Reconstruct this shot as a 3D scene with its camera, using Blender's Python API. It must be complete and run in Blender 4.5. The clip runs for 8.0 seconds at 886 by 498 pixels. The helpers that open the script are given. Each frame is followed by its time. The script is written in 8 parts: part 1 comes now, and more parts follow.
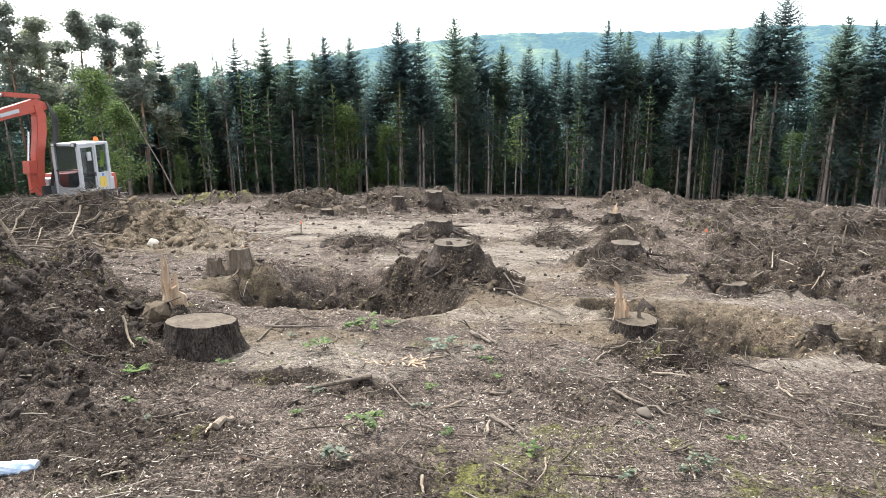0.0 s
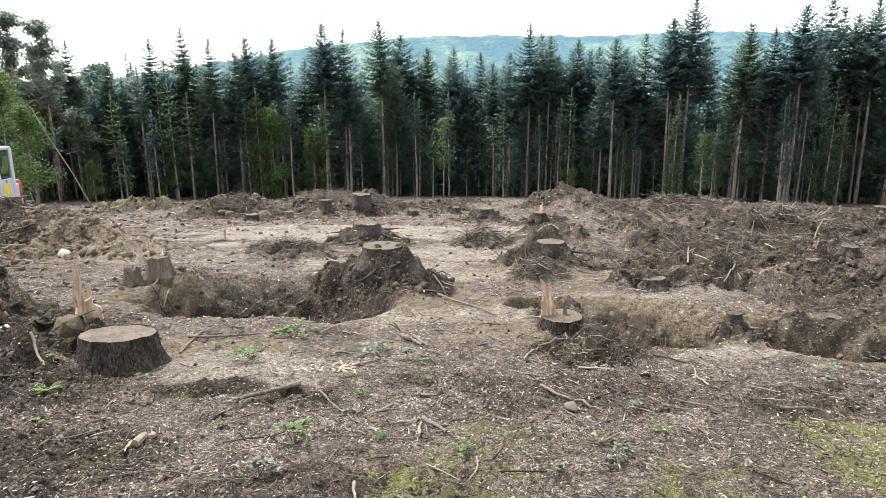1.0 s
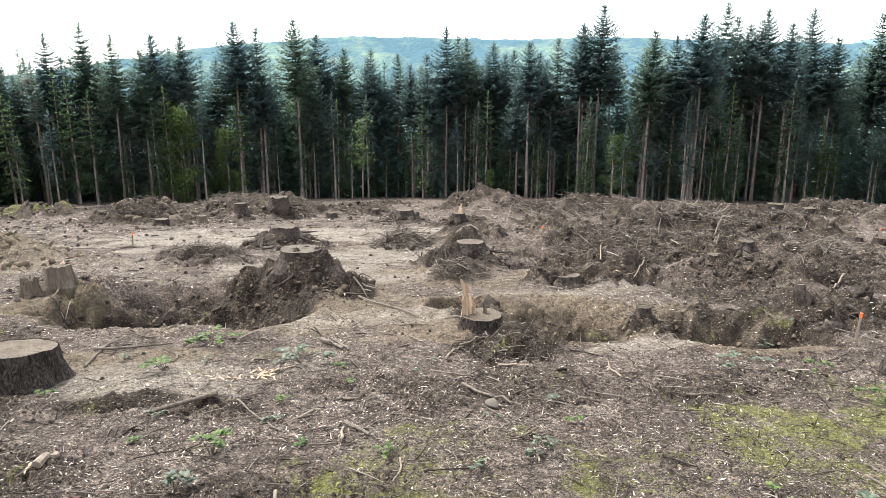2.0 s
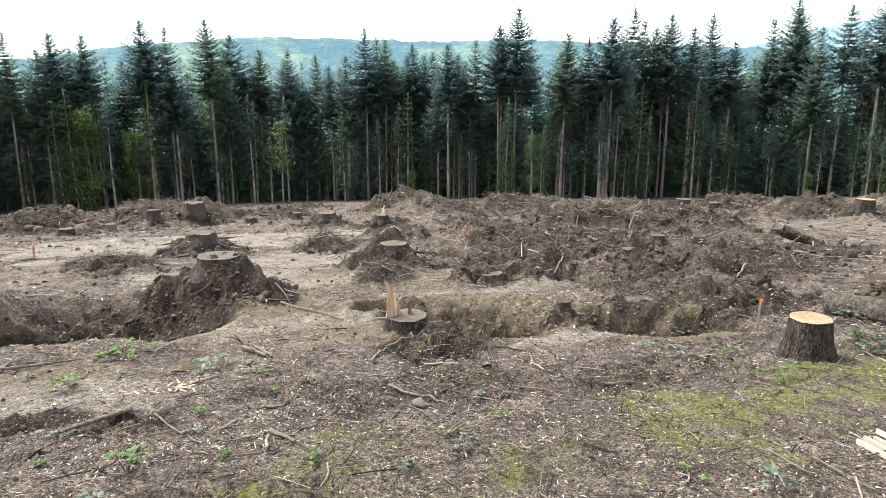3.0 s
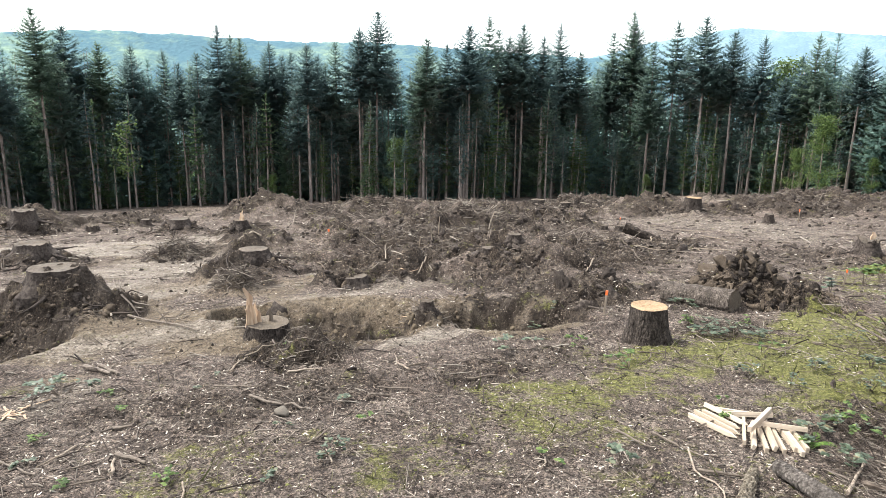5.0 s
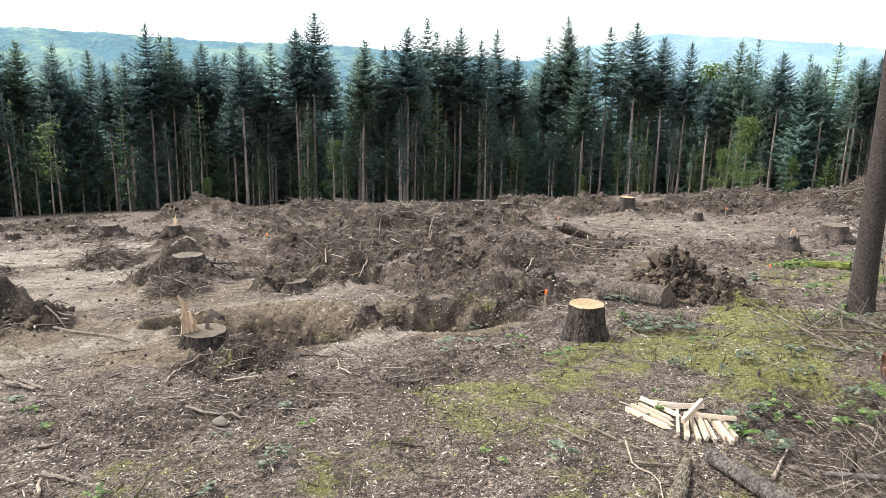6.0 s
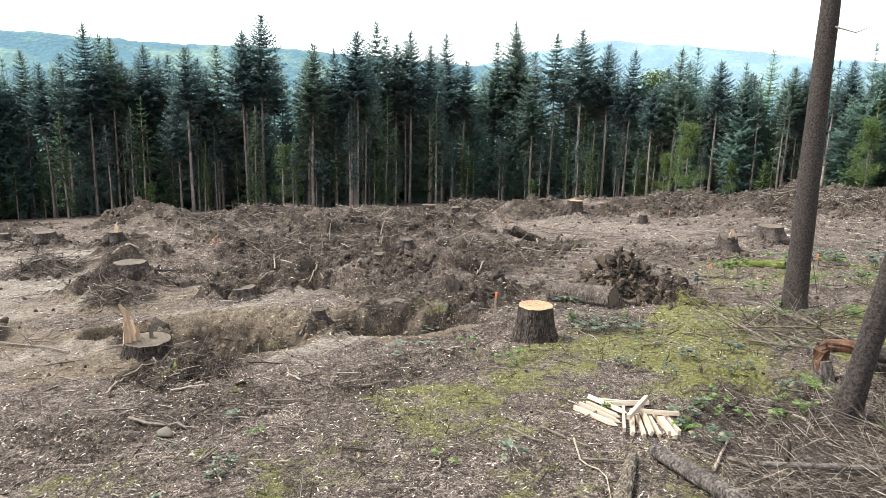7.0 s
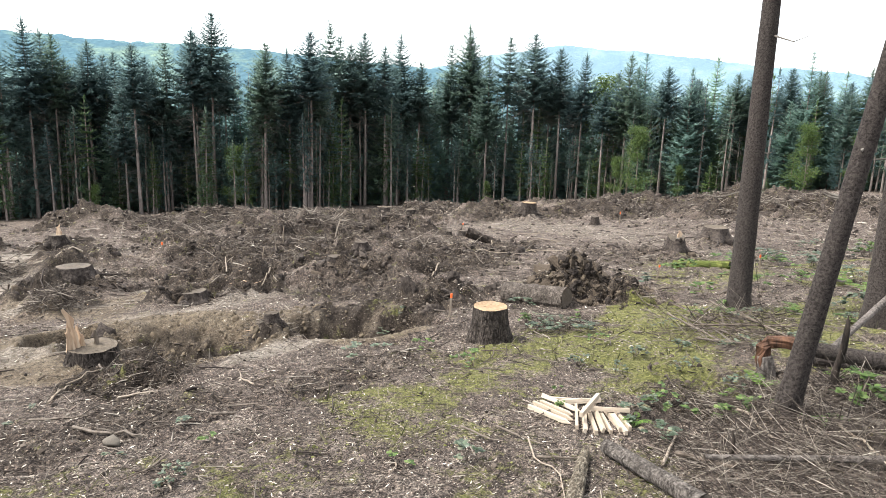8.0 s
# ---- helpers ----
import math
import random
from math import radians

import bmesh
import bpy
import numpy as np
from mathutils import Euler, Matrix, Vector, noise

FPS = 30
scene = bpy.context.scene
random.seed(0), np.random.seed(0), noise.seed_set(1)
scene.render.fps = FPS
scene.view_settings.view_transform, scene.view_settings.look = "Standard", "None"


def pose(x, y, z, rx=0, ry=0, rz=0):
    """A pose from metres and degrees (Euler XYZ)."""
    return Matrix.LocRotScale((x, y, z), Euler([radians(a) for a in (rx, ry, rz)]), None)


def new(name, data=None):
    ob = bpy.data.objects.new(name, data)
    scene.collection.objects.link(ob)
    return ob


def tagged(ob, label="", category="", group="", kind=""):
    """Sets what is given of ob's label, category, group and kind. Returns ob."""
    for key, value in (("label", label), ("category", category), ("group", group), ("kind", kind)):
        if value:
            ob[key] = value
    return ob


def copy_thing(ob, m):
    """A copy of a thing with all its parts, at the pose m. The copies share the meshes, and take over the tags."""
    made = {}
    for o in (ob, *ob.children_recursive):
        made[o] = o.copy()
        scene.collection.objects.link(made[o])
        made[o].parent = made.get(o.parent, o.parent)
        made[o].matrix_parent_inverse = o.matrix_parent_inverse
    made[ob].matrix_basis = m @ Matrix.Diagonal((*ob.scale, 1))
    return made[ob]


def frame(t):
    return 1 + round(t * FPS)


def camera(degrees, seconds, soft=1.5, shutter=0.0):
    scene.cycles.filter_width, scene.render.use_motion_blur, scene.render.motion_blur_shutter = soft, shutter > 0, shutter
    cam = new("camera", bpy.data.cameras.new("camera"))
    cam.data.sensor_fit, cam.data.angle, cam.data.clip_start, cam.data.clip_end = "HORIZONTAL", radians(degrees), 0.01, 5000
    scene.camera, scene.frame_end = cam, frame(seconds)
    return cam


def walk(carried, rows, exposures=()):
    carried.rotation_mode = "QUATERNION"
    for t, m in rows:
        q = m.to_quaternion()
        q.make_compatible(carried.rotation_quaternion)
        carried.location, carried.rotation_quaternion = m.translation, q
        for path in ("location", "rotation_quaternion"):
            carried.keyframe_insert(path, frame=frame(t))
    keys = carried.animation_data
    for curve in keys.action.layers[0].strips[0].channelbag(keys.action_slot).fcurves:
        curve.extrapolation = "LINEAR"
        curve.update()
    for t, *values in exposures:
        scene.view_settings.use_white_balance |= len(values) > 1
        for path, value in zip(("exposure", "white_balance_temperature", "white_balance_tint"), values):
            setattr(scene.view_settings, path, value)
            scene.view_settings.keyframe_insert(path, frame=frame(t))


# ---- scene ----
cam = camera(68.44, 8.0, soft=0.6)
PATH = [
    (0.0, 0.000, 0.000, 1.600, 0.00, -13.27, 0.29),
    (0.5, 0.010, -0.002, 1.601, -3.38, -13.17, 0.28),
    (1.0, 0.017, -0.002, 1.603, -6.30, -13.11, 0.27),
    (2.5, 0.027, -0.031, 1.608, -16.90, -12.91, -0.21),
    (3.0, 0.034, -0.040, 1.606, -20.16, -12.85, -0.01),
    (3.5, 0.047, -0.042, 1.600, -23.52, -12.81, -0.40),
    (4.0, 0.051, -0.043, 1.597, -26.51, -12.71, -0.91),
    (4.5, 0.058, -0.049, 1.595, -28.77, -12.61, -1.02),
    (5.0, 0.060, -0.061, 1.598, -31.99, -12.49, -1.00),
    (6.5, 0.065, -0.072, 1.606, -39.37, -12.05, -1.21),
    (7.0, 0.065, -0.087, 1.602, -41.51, -11.78, -1.38),
    (7.5, 0.060, -0.091, 1.603, -43.46, -11.56, -1.81),
    (8.0, 0.060, -0.099, 1.601, -45.39, -11.48, -1.91),
]
walk(cam, [(t, pose(x, y, z, 90 + pitch, roll, yaw)) for t, x, y, z, yaw, pitch, roll in PATH], exposures=[(0.0, 1.98), (8.0, 1.90)])

# ---------------------------------------------------------------- light
SUN_ELEV, SUN_AZ = 58.0, -40.0          # degrees; azimuth clockwise from +y
world = bpy.data.worlds.new("overcast_sky")
scene.world = world
world.use_nodes = True
wn = world.node_tree
sky = wn.nodes.new("ShaderNodeTexSky")
sky.sky_type = "NISHITA"
sky.sun_disc = False
sky.sun_elevation, sky.sun_rotation = radians(SUN_ELEV), radians(SUN_AZ)
sky.air_density, sky.dust_density, sky.ozone_density = 1.0, 2.0, 0.5
cloud = wn.nodes.new("ShaderNodeHueSaturation")      # a high even cloud layer takes most of the blue out
cloud.inputs["Saturation"].default_value = 0.30
wn.links.new(sky.outputs[0], cloud.inputs["Color"])
wn.links.new(cloud.outputs[0], wn.nodes["Background"].inputs[0])
wn.nodes["Background"].inputs[1].default_value = 0.145
sun = new("sun", bpy.data.lights.new("sun", "SUN"))
sun.data.energy, sun.data.angle, sun.data.color = 1.6, radians(14), (1.0, 0.97, 0.92)
sun.matrix_world = pose(0, 0, 40, 90 - SUN_ELEV, 0, 180 - SUN_AZ)


# ---------------------------------------------------------------- materials
def ramp_stops(node, stops):
    els = node.color_ramp.elements
    while len(els) < len(stops):
        els.new(0.5)
    for e, (p, c) in zip(els, stops):
        e.position, e.color = p, (*c, 1.0)


class Mat:
    """A node material put together step by step."""

    def __init__(self, name, rough=0.85, spec=0.3):
        self.m = bpy.data.materials.new(name)
        self.m.use_nodes = True
        self.t = self.m.node_tree
        self.b = self.t.nodes["Principled BSDF"]
        self.b.inputs["Roughness"].default_value = rough
        self.b.inputs["Specular IOR Level"].default_value = spec

    def n(self, kind, **inputs):
        node = self.t.nodes.new(kind)
        for k, v in inputs.items():
            key = k.replace("_", " ")
            if isinstance(v, bpy.types.NodeSocket):
                self.t.links.new(v, node.inputs[key])
            else:
                node.inputs[key].default_value = v
        return node

    def coords(self, which="Object", scale=(1, 1, 1)):
        tc = self.t.nodes.new("ShaderNodeTexCoord")
        mp = self.n("ShaderNodeMapping", Scale=scale)
        self.t.links.new(tc.outputs[which], mp.inputs["Vector"])
        return mp.outputs[0]

    def noise(self, vec, scale, detail=4.0, rough=0.6, distort=0.0):
        return self.n("ShaderNodeTexNoise", Vector=vec, Scale=scale, Detail=detail, Roughness=rough, Distortion=distort).outputs["Fac"]

    def ramp(self, fac, *stops):
        r = self.n("ShaderNodeValToRGB", Fac=fac)
        ramp_stops(r, stops)
        return r.outputs[0]

    def mix(self, fac, a, b, blend="MIX"):
        node = self.t.nodes.new("ShaderNodeMix")
        node.data_type, node.blend_type = "RGBA", blend
        for i, v in ((0, fac), (6, a), (7, b)):
            if isinstance(v, bpy.types.NodeSocket):
                self.t.links.new(v, node.inputs[i])
            else:
                node.inputs[i].default_value = v if i == 0 else (*v, 1.0)
        return node.outputs[2]

    def math(self, op, a, b=0.0, clamp=False):
        node = self.t.nodes.new("ShaderNodeMath")
        node.operation, node.use_clamp = op, clamp
        for i, v in ((0, a), (1, b)):
            if isinstance(v, bpy.types.NodeSocket):
                self.t.links.new(v, node.inputs[i])
            else:
                node.inputs[i].default_value = v
        return node.outputs[0]

    def attr(self, name):
        node = self.t.nodes.new("ShaderNodeAttribute")
        node.attribute_name = name
        return node.outputs["Fac"]

    def island(self):
        return self.t.nodes.new("ShaderNodeNewGeometry").outputs["Random Per Island"]

    def rand(self):
        return self.t.nodes.new("ShaderNodeObjectInfo").outputs["Random"]

    def color(self, c):
        if isinstance(c, bpy.types.NodeSocket):
            self.t.links.new(c, self.b.inputs["Base Color"])
        else:
            self.b.inputs["Base Color"].default_value = (*c, 1.0)
        return self

    def bump(self, height, strength=0.5, dist=0.02):
        bp = self.n("ShaderNodeBump", Height=height, Strength=strength, Distance=dist)
        self.t.links.new(bp.outputs[0], self.b.inputs["Normal"])
        return self


def mat_ground():
    m = Mat("soil_mat", 0.95, 0.15)
    v = m.coords()
    big, mid, fine, grit = m.noise(v, 0.55, 5), m.noise(v, 3.5, 6, 0.65), m.noise(v, 22, 8, 0.7), m.noise(v, 90, 4, 0.7)
    base = m.ramp(mid, (0.3, (0.080, 0.064, 0.055)), (0.5, (0.148, 0.122, 0.106)), (0.72, (0.248, 0.213, 0.187)))
    clay = m.ramp(mid, (0.3, (0.130, 0.101, 0.071)), (0.52, (0.215, 0.174, 0.126)), (0.75, (0.31, 0.262, 0.200)))
    humus = m.ramp(mid, (0.3, (0.022, 0.017, 0.014)), (0.5, (0.064, 0.052, 0.042)), (0.75, (0.135, 0.112, 0.092)))
    pale = m.ramp(mid, (0.3, (0.225, 0.195, 0.160)), (0.7, (0.39, 0.35, 0.30)))
    moss = m.ramp(m.noise(v, 30, 6, 0.7), (0.3, (0.055, 0.060, 0.017)), (0.5, (0.185, 0.190, 0.057)), (0.72, (0.36, 0.352, 0.130)))

    def mask(name, soft=0.9):
        a = m.math("ADD", m.attr(name), m.math("MULTIPLY", m.math("SUBTRACT", fine, 0.5), soft))
        return m.math("MULTIPLY", m.math("SUBTRACT", a, 0.28), 2.6, True)

    c = m.mix(mask("clay"), base, clay)
    c = m.mix(mask("pale"), c, pale)
    c = m.mix(mask("humus"), c, humus)
    patches = m.math("ADD", m.math("MULTIPLY", m.math("SUBTRACT", m.noise(v, 2.4, 5, 0.6), 0.5), 2.4), m.math("MULTIPLY", m.math("SUBTRACT", m.noise(v, 14.0, 6, 0.8), 0.5), 2.4))
    mossy = m.math("MULTIPLY", m.math("SUBTRACT", m.math("ADD", m.math("MULTIPLY", m.attr("moss"), 0.85), patches), 0.34), 2.4, True)
    # grain, light chips and dark crumbs
    c = m.mix(0.75, c, m.ramp(fine, (0.3, (0.36, 0.36, 0.36)), (0.5, (1.0, 1.0, 1.0)), (0.7, (1.45, 1.43, 1.40))), "MULTIPLY")
    vo = m.n("ShaderNodeTexVoronoi", Vector=v, Scale=46.0, Randomness=1.0)
    speck = m.math("GREATER_THAN", m.n("ShaderNodeSeparateColor", Color=vo.outputs["Color"]).outputs[0], 0.87)
    near = m.math("LESS_THAN", vo.outputs["Distance"], 0.36)
    chip = m.math("MULTIPLY", m.math("MULTIPLY", speck, near), m.math("SUBTRACT", 1.0, m.attr("moss")), True)
    c = m.mix(m.math("MULTIPLY", chip, 0.6), c, (0.36, 0.31, 0.25))
    cell = m.n("ShaderNodeTexVoronoi", Vector=v, Scale=130.0, Randomness=1.0)
    tone = m.n("ShaderNodeSeparateColor", Color=cell.outputs["Color"])
    calm = m.math("SUBTRACT", 1.0, m.math("MULTIPLY", m.math("MAXIMUM", mask("clay"), mask("pale")), 0.65))
    c = m.mix(calm, c, m.ramp(tone.outputs[0], (0.0, (0.25, 0.24, 0.23)), (0.4, (0.95, 0.95, 0.95)), (0.8, (1.3, 1.27, 1.23)), (1.0, (2.2, 2.1, 1.95))), "MULTIPLY")
    tone2 = m.n("ShaderNodeSeparateColor", Color=vo.outputs["Color"])
    c = m.mix(m.math("MULTIPLY", calm, 0.85), c, m.ramp(tone2.outputs[1], (0.0, (0.5, 0.49, 0.48)), (0.5, (1.0, 1.0, 1.0)), (1.0, (1.5, 1.47, 1.42))), "MULTIPLY")
    crumb = m.math("LESS_THAN", grit, 0.42)
    c = m.mix(m.math("MULTIPLY", crumb, 0.75), c, (0.022, 0.017, 0.014))
    c = m.mix(0.8, c, m.ramp(m.noise(v, 7.5, 6, 0.7), (0.32, (0.66, 0.65, 0.64)), (0.5, (1.02, 1.02, 1.02)), (0.7, (1.28, 1.27, 1.25))), "MULTIPLY")
    # small hollows between litter, their shade put into the colour
    crevice = m.noise(v, 34, 3, 0.6)
    c = m.mix(m.math("MULTIPLY", m.math("MULTIPLY", m.math("SUBTRACT", 0.43, crevice), 9.0, True), 0.8), c, (0.026, 0.020, 0.017))
    c = m.mix(m.math("MULTIPLY", mossy, 0.85), c, m.mix(0.8, moss, m.ramp(tone.outputs[0], (0.0, (0.5, 0.5, 0.5)), (1.0, (1.4, 1.4, 1.4))), "MULTIPLY"))
    c = m.mix(0.5, c, m.ramp(big, (0.3, (0.8, 0.79, 0.78)), (0.7, (1.14, 1.12, 1.1))), "MULTIPLY")
    h = m.math("ADD", m.math("ADD", m.math("MULTIPLY", fine, 1.0), m.math("MULTIPLY", crevice, 0.6)), m.math("ADD", m.math("MULTIPLY", grit, 0.45), m.math("ADD", m.math("MULTIPLY", chip, 0.25), m.math("MULTIPLY", tone.outputs[1], 0.12))))
    m.color(c).bump(h, 1.0, 0.06)
    return m.m


def mat_bark(name, dark, light, scale=9.0, stretch=0.22, moss=0.0, blotch=1.0):
    m = Mat(name, 0.92, 0.2)
    v = m.coords("Object", (1, 1, stretch))
    a, b, g = m.noise(v, scale, 6, 0.65, 0.6), m.noise(v, scale * 5, 5, 0.7), m.noise(m.coords(), 2.2, 4)
    c = m.ramp(a, (0.38, dark), (0.60, light))
    c = m.mix(0.6, c, m.ramp(b, (0.35, (0.55, 0.55, 0.55)), (0.65, (1.3, 1.3, 1.3))), "MULTIPLY")
    c = m.mix(m.math("MULTIPLY", m.math("MULTIPLY", m.math("SUBTRACT", g, 0.52), 4.0, True), blotch), c, [min(1, x * 1.7) for x in light])
    scars = m.n("ShaderNodeTexVoronoi", Vector=m.coords("Object", (1, 1, 1.7)), Scale=21.0, Randomness=1.0)
    c = m.mix(m.math("MULTIPLY", m.math("LESS_THAN", scars.outputs["Distance"], 0.16), 0.55), c, [x * 0.4 for x in dark])
    if moss:
        c = m.mix(m.math("MULTIPLY", m.math("GREATER_THAN", m.noise(m.coords(), 7.0, 5), 1 - moss), 0.8), c, (0.07, 0.09, 0.02))
    m.color(c).bump(m.math("ADD", a, m.math("MULTIPLY", b, 0.5)), 0.9, 0.03)
    return m.m


def mat_plates(name, dark, light):
    """Thick spruce bark: narrow upright scales with dark furrows between them."""
    m = Mat(name, 0.95, 0.15)
    v = m.coords("Object", (1, 1, 0.30))
    wob = m.n("ShaderNodeVectorMath", Vector=m.n("ShaderNodeTexNoise", Vector=v, Scale=22.0, Detail=5.0).outputs["Color"])
    wob.operation = "SCALE"
    wob.inputs["Scale"].default_value = 0.05
    at = m.t.nodes.new("ShaderNodeVectorMath")
    m.t.links.new(v, at.inputs[0])
    m.t.links.new(wob.outputs[0], at.inputs[1])
    vo = m.t.nodes.new("ShaderNodeTexVoronoi")
    vo.feature = "DISTANCE_TO_EDGE"
    vo.inputs["Scale"].default_value = 44.0
    m.t.links.new(at.outputs[0], vo.inputs["Vector"])
    long, grain, tone = m.noise(v, 26, 6, 0.7, 0.8), m.noise(m.coords(), 70, 6, 0.7), m.noise(m.coords(), 9, 4)
    scale = m.math("ADD", m.math("MULTIPLY", vo.outputs["Distance"], 1.1), m.math("MULTIPLY", m.math("SUBTRACT", long, 0.40), 1.9))
    c = m.mix(m.math("MULTIPLY", scale, 1.6, True), dark, m.ramp(tone, (0.35, [x * 0.5 for x in light]), (0.65, light)))
    c = m.mix(0.8, c, m.ramp(grain, (0.35, (0.4, 0.4, 0.4)), (0.65, (1.5, 1.5, 1.5))), "MULTIPLY")
    m.color(c).bump(m.math("ADD", scale, m.math("MULTIPLY", grain, 0.4)), 1.0, 0.025)
    return m.m


def mat_cut(name, heart, pale, dirt=0.35):
    """Sawn end grain: rings about the middle, radial cracks, dirt."""
    m = Mat(name, 0.8, 0.25)
    v = m.coords()
    wv = m.t.nodes.new("ShaderNodeTexWave")
    wv.wave_type, wv.rings_direction = "RINGS", "Z"
    for k, s in (("Scale", 18.0), ("Distortion", 2.5), ("Detail", 3.0), ("Detail Scale", 1.2)):
        wv.inputs[k].default_value = s
    m.t.links.new(v, wv.inputs["Vector"])
    c = m.mix(m.math("ADD", m.math("MULTIPLY", wv.outputs["Fac"], 0.16), m.math("MULTIPLY", m.noise(v, 11, 5), 0.85)), heart, pale)
    g, s = m.noise(v, 6, 5), m.noise(v, 40, 5, 0.7)
    c = m.mix(m.math("MULTIPLY", m.math("SUBTRACT", g, 0.62 - dirt * 0.45), 3.5, True), c, (0.125, 0.10, 0.076))
    c = m.mix(0.5, c, m.ramp(s, (0.35, (0.6, 0.58, 0.55)), (0.6, (1.15, 1.15, 1.15))), "MULTIPLY")
    spots, damp = m.noise(v, 18, 6, 0.75), m.noise(v, 3.5, 5, 0.7)
    c = m.mix(m.math("MULTIPLY", m.math("SUBTRACT", spots, 0.56), 7.0, True), c, [x * 0.35 for x in heart])
    c = m.mix(0.8, c, m.ramp(damp, (0.35, (0.6, 0.58, 0.55)), (0.6, (1.2, 1.2, 1.2))), "MULTIPLY")
    m.color(c).bump(m.math("ADD", m.math("ADD", s, spots), m.math("MULTIPLY", wv.outputs["Fac"], 0.15)), 0.8, 0.02)
    return m.m


def mat_fibre(name, a, b, along=(1, 1, 0.06), scale=30.0, use_rand=False):
    """Split or planed wood with its grain along z."""
    m = Mat(name, 0.75, 0.25)
    f = m.noise(m.coords("Object", along), scale, 5, 0.6)
    s = m.noise(m.coords(), 5, 4)
    c = m.ramp(f, (0.3, a), (0.68, b))
    c = m.mix(m.math("MULTIPLY", m.math("SUBTRACT", s, 0.5), 1.6, True), c, [x * 0.62 for x in b])
    if use_rand:
        c = m.mix(0.55, c, m.ramp(m.rand(), (0.0, (0.72, 0.66, 0.58)), (1.0, (1.12, 1.12, 1.12))), "MULTIPLY")
    m.color(c).bump(f, 0.6, 0.012)
    return m.m


def mat_island(name, stops, rough=0.85, scale=25.0, spec=0.2, translucent=0.0):
    """Many small pieces, each with a tone of its own."""
    m = Mat(name, rough, spec)
    c = m.ramp(m.island(), *stops)
    n = m.noise(m.coords(), scale, 3)
    c = m.mix(0.6, c, m.ramp(n, (0.3, (0.6, 0.6, 0.6)), (0.7, (1.3, 1.3, 1.3))), "MULTIPLY")
    m.color(c)
    if translucent:
        tr = m.n("ShaderNodeBsdfTranslucent", Color=c)
        mx = m.n("ShaderNodeMixShader", Fac=translucent)
        m.t.links.new(m.b.outputs[0], mx.inputs[1])
        m.t.links.new(tr.outputs[0], mx.inputs[2])
        m.t.links.new(mx.outputs[0], m.t.nodes["Material Output"].inputs["Surface"])
    return m.m


def mat_paint(name, colour, rough=0.4, metal=0.0, wear=0.25):
    m = Mat(name, rough, 0.5)
    m.b.inputs["Metallic"].default_value = metal
    g, s = m.noise(m.coords(), 3.0, 5), m.noise(m.coords(), 18.0, 5, 0.7)
    c = m.mix(m.math("MULTIPLY", m.math("SUBTRACT", s, 0.62 - wear * 0.3), 2.0, True), colour, [x * 0.45 + 0.03 for x in colour])
    c = m.mix(0.4, c, m.ramp(g, (0.3, (0.75, 0.74, 0.72)), (0.7, (1.1, 1.1, 1.1))), "MULTIPLY")
    m.color(c)
    return m.m


def mat_glass(name, tint=(0.50, 0.56, 0.55), rough=0.03):
    m = Mat(name, rough, 0.5)
    m.b.inputs["Transmission Weight"].default_value = 0.95
    m.b.inputs["IOR"].default_value = 1.1
    m.color(tint)
    return m.m


def mat_needles(name, dark, light):
    m = Mat(name, 0.9, 0.0)
    c = m.ramp(m.island(), (0.0, dark), (0.6, [(p + q) / 2 for p, q in zip(dark, light)]), (1.0, light))
    c = m.mix(0.7, c, m.ramp(m.rand(), (0.0, (0.72, 0.78, 0.86)), (0.5, (1.0, 1.0, 1.0)), (1.0, (1.25, 1.18, 0.8))), "MULTIPLY")
    m.color(c)
    tr = m.n("ShaderNodeBsdfTranslucent", Color=c)
    mx = m.n("ShaderNodeMixShader", Fac=0.72)
    m.t.links.new(m.b.outputs[0], mx.inputs[1])
    m.t.links.new(tr.outputs[0], mx.inputs[2])
    m.t.links.new(mx.outputs[0], m.t.nodes["Material Output"].inputs["Surface"])
    return m.m


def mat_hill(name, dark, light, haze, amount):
    """Wooded slopes, the haze of a great depth of air mixed into their colour."""
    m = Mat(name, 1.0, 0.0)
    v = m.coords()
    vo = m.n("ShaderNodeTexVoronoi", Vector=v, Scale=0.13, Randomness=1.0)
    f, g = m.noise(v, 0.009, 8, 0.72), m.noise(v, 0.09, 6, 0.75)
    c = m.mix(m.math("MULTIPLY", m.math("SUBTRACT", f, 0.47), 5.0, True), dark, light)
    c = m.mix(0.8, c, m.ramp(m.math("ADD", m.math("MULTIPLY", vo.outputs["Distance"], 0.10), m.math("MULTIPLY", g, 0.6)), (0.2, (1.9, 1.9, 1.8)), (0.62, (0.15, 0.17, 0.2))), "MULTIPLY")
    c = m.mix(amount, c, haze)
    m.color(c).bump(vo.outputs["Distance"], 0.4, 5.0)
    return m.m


M_GROUND = mat_ground()
M_BARK_STUMP = mat_plates("stump_bark_mat", (0.014, 0.011, 0.009), (0.140, 0.116, 0.098))
M_BARK_SPRUCE = mat_bark("spruce_bark_mat", (0.026, 0.021, 0.018), (0.088, 0.073, 0.064), 60.0, 0.9, blotch=0.12)
M_BARK_LOG = mat_plates("log_bark_mat", (0.046, 0.037, 0.031), (0.255, 0.214, 0.178))
M_BARK_SCALY = mat_plates("scaly_grey_bark_mat", (0.055, 0.046, 0.040), (0.310, 0.272, 0.236))
M_BARK_ROTTEN = mat_plates("flaking_pale_bark_mat", (0.085, 0.064, 0.044), (0.43, 0.375, 0.285))
M_BARK_GREY = mat_bark("grey_bark_mat", (0.064, 0.054, 0.046), (0.203, 0.176, 0.154), 34.0, 0.7, 0.0, 0.6)
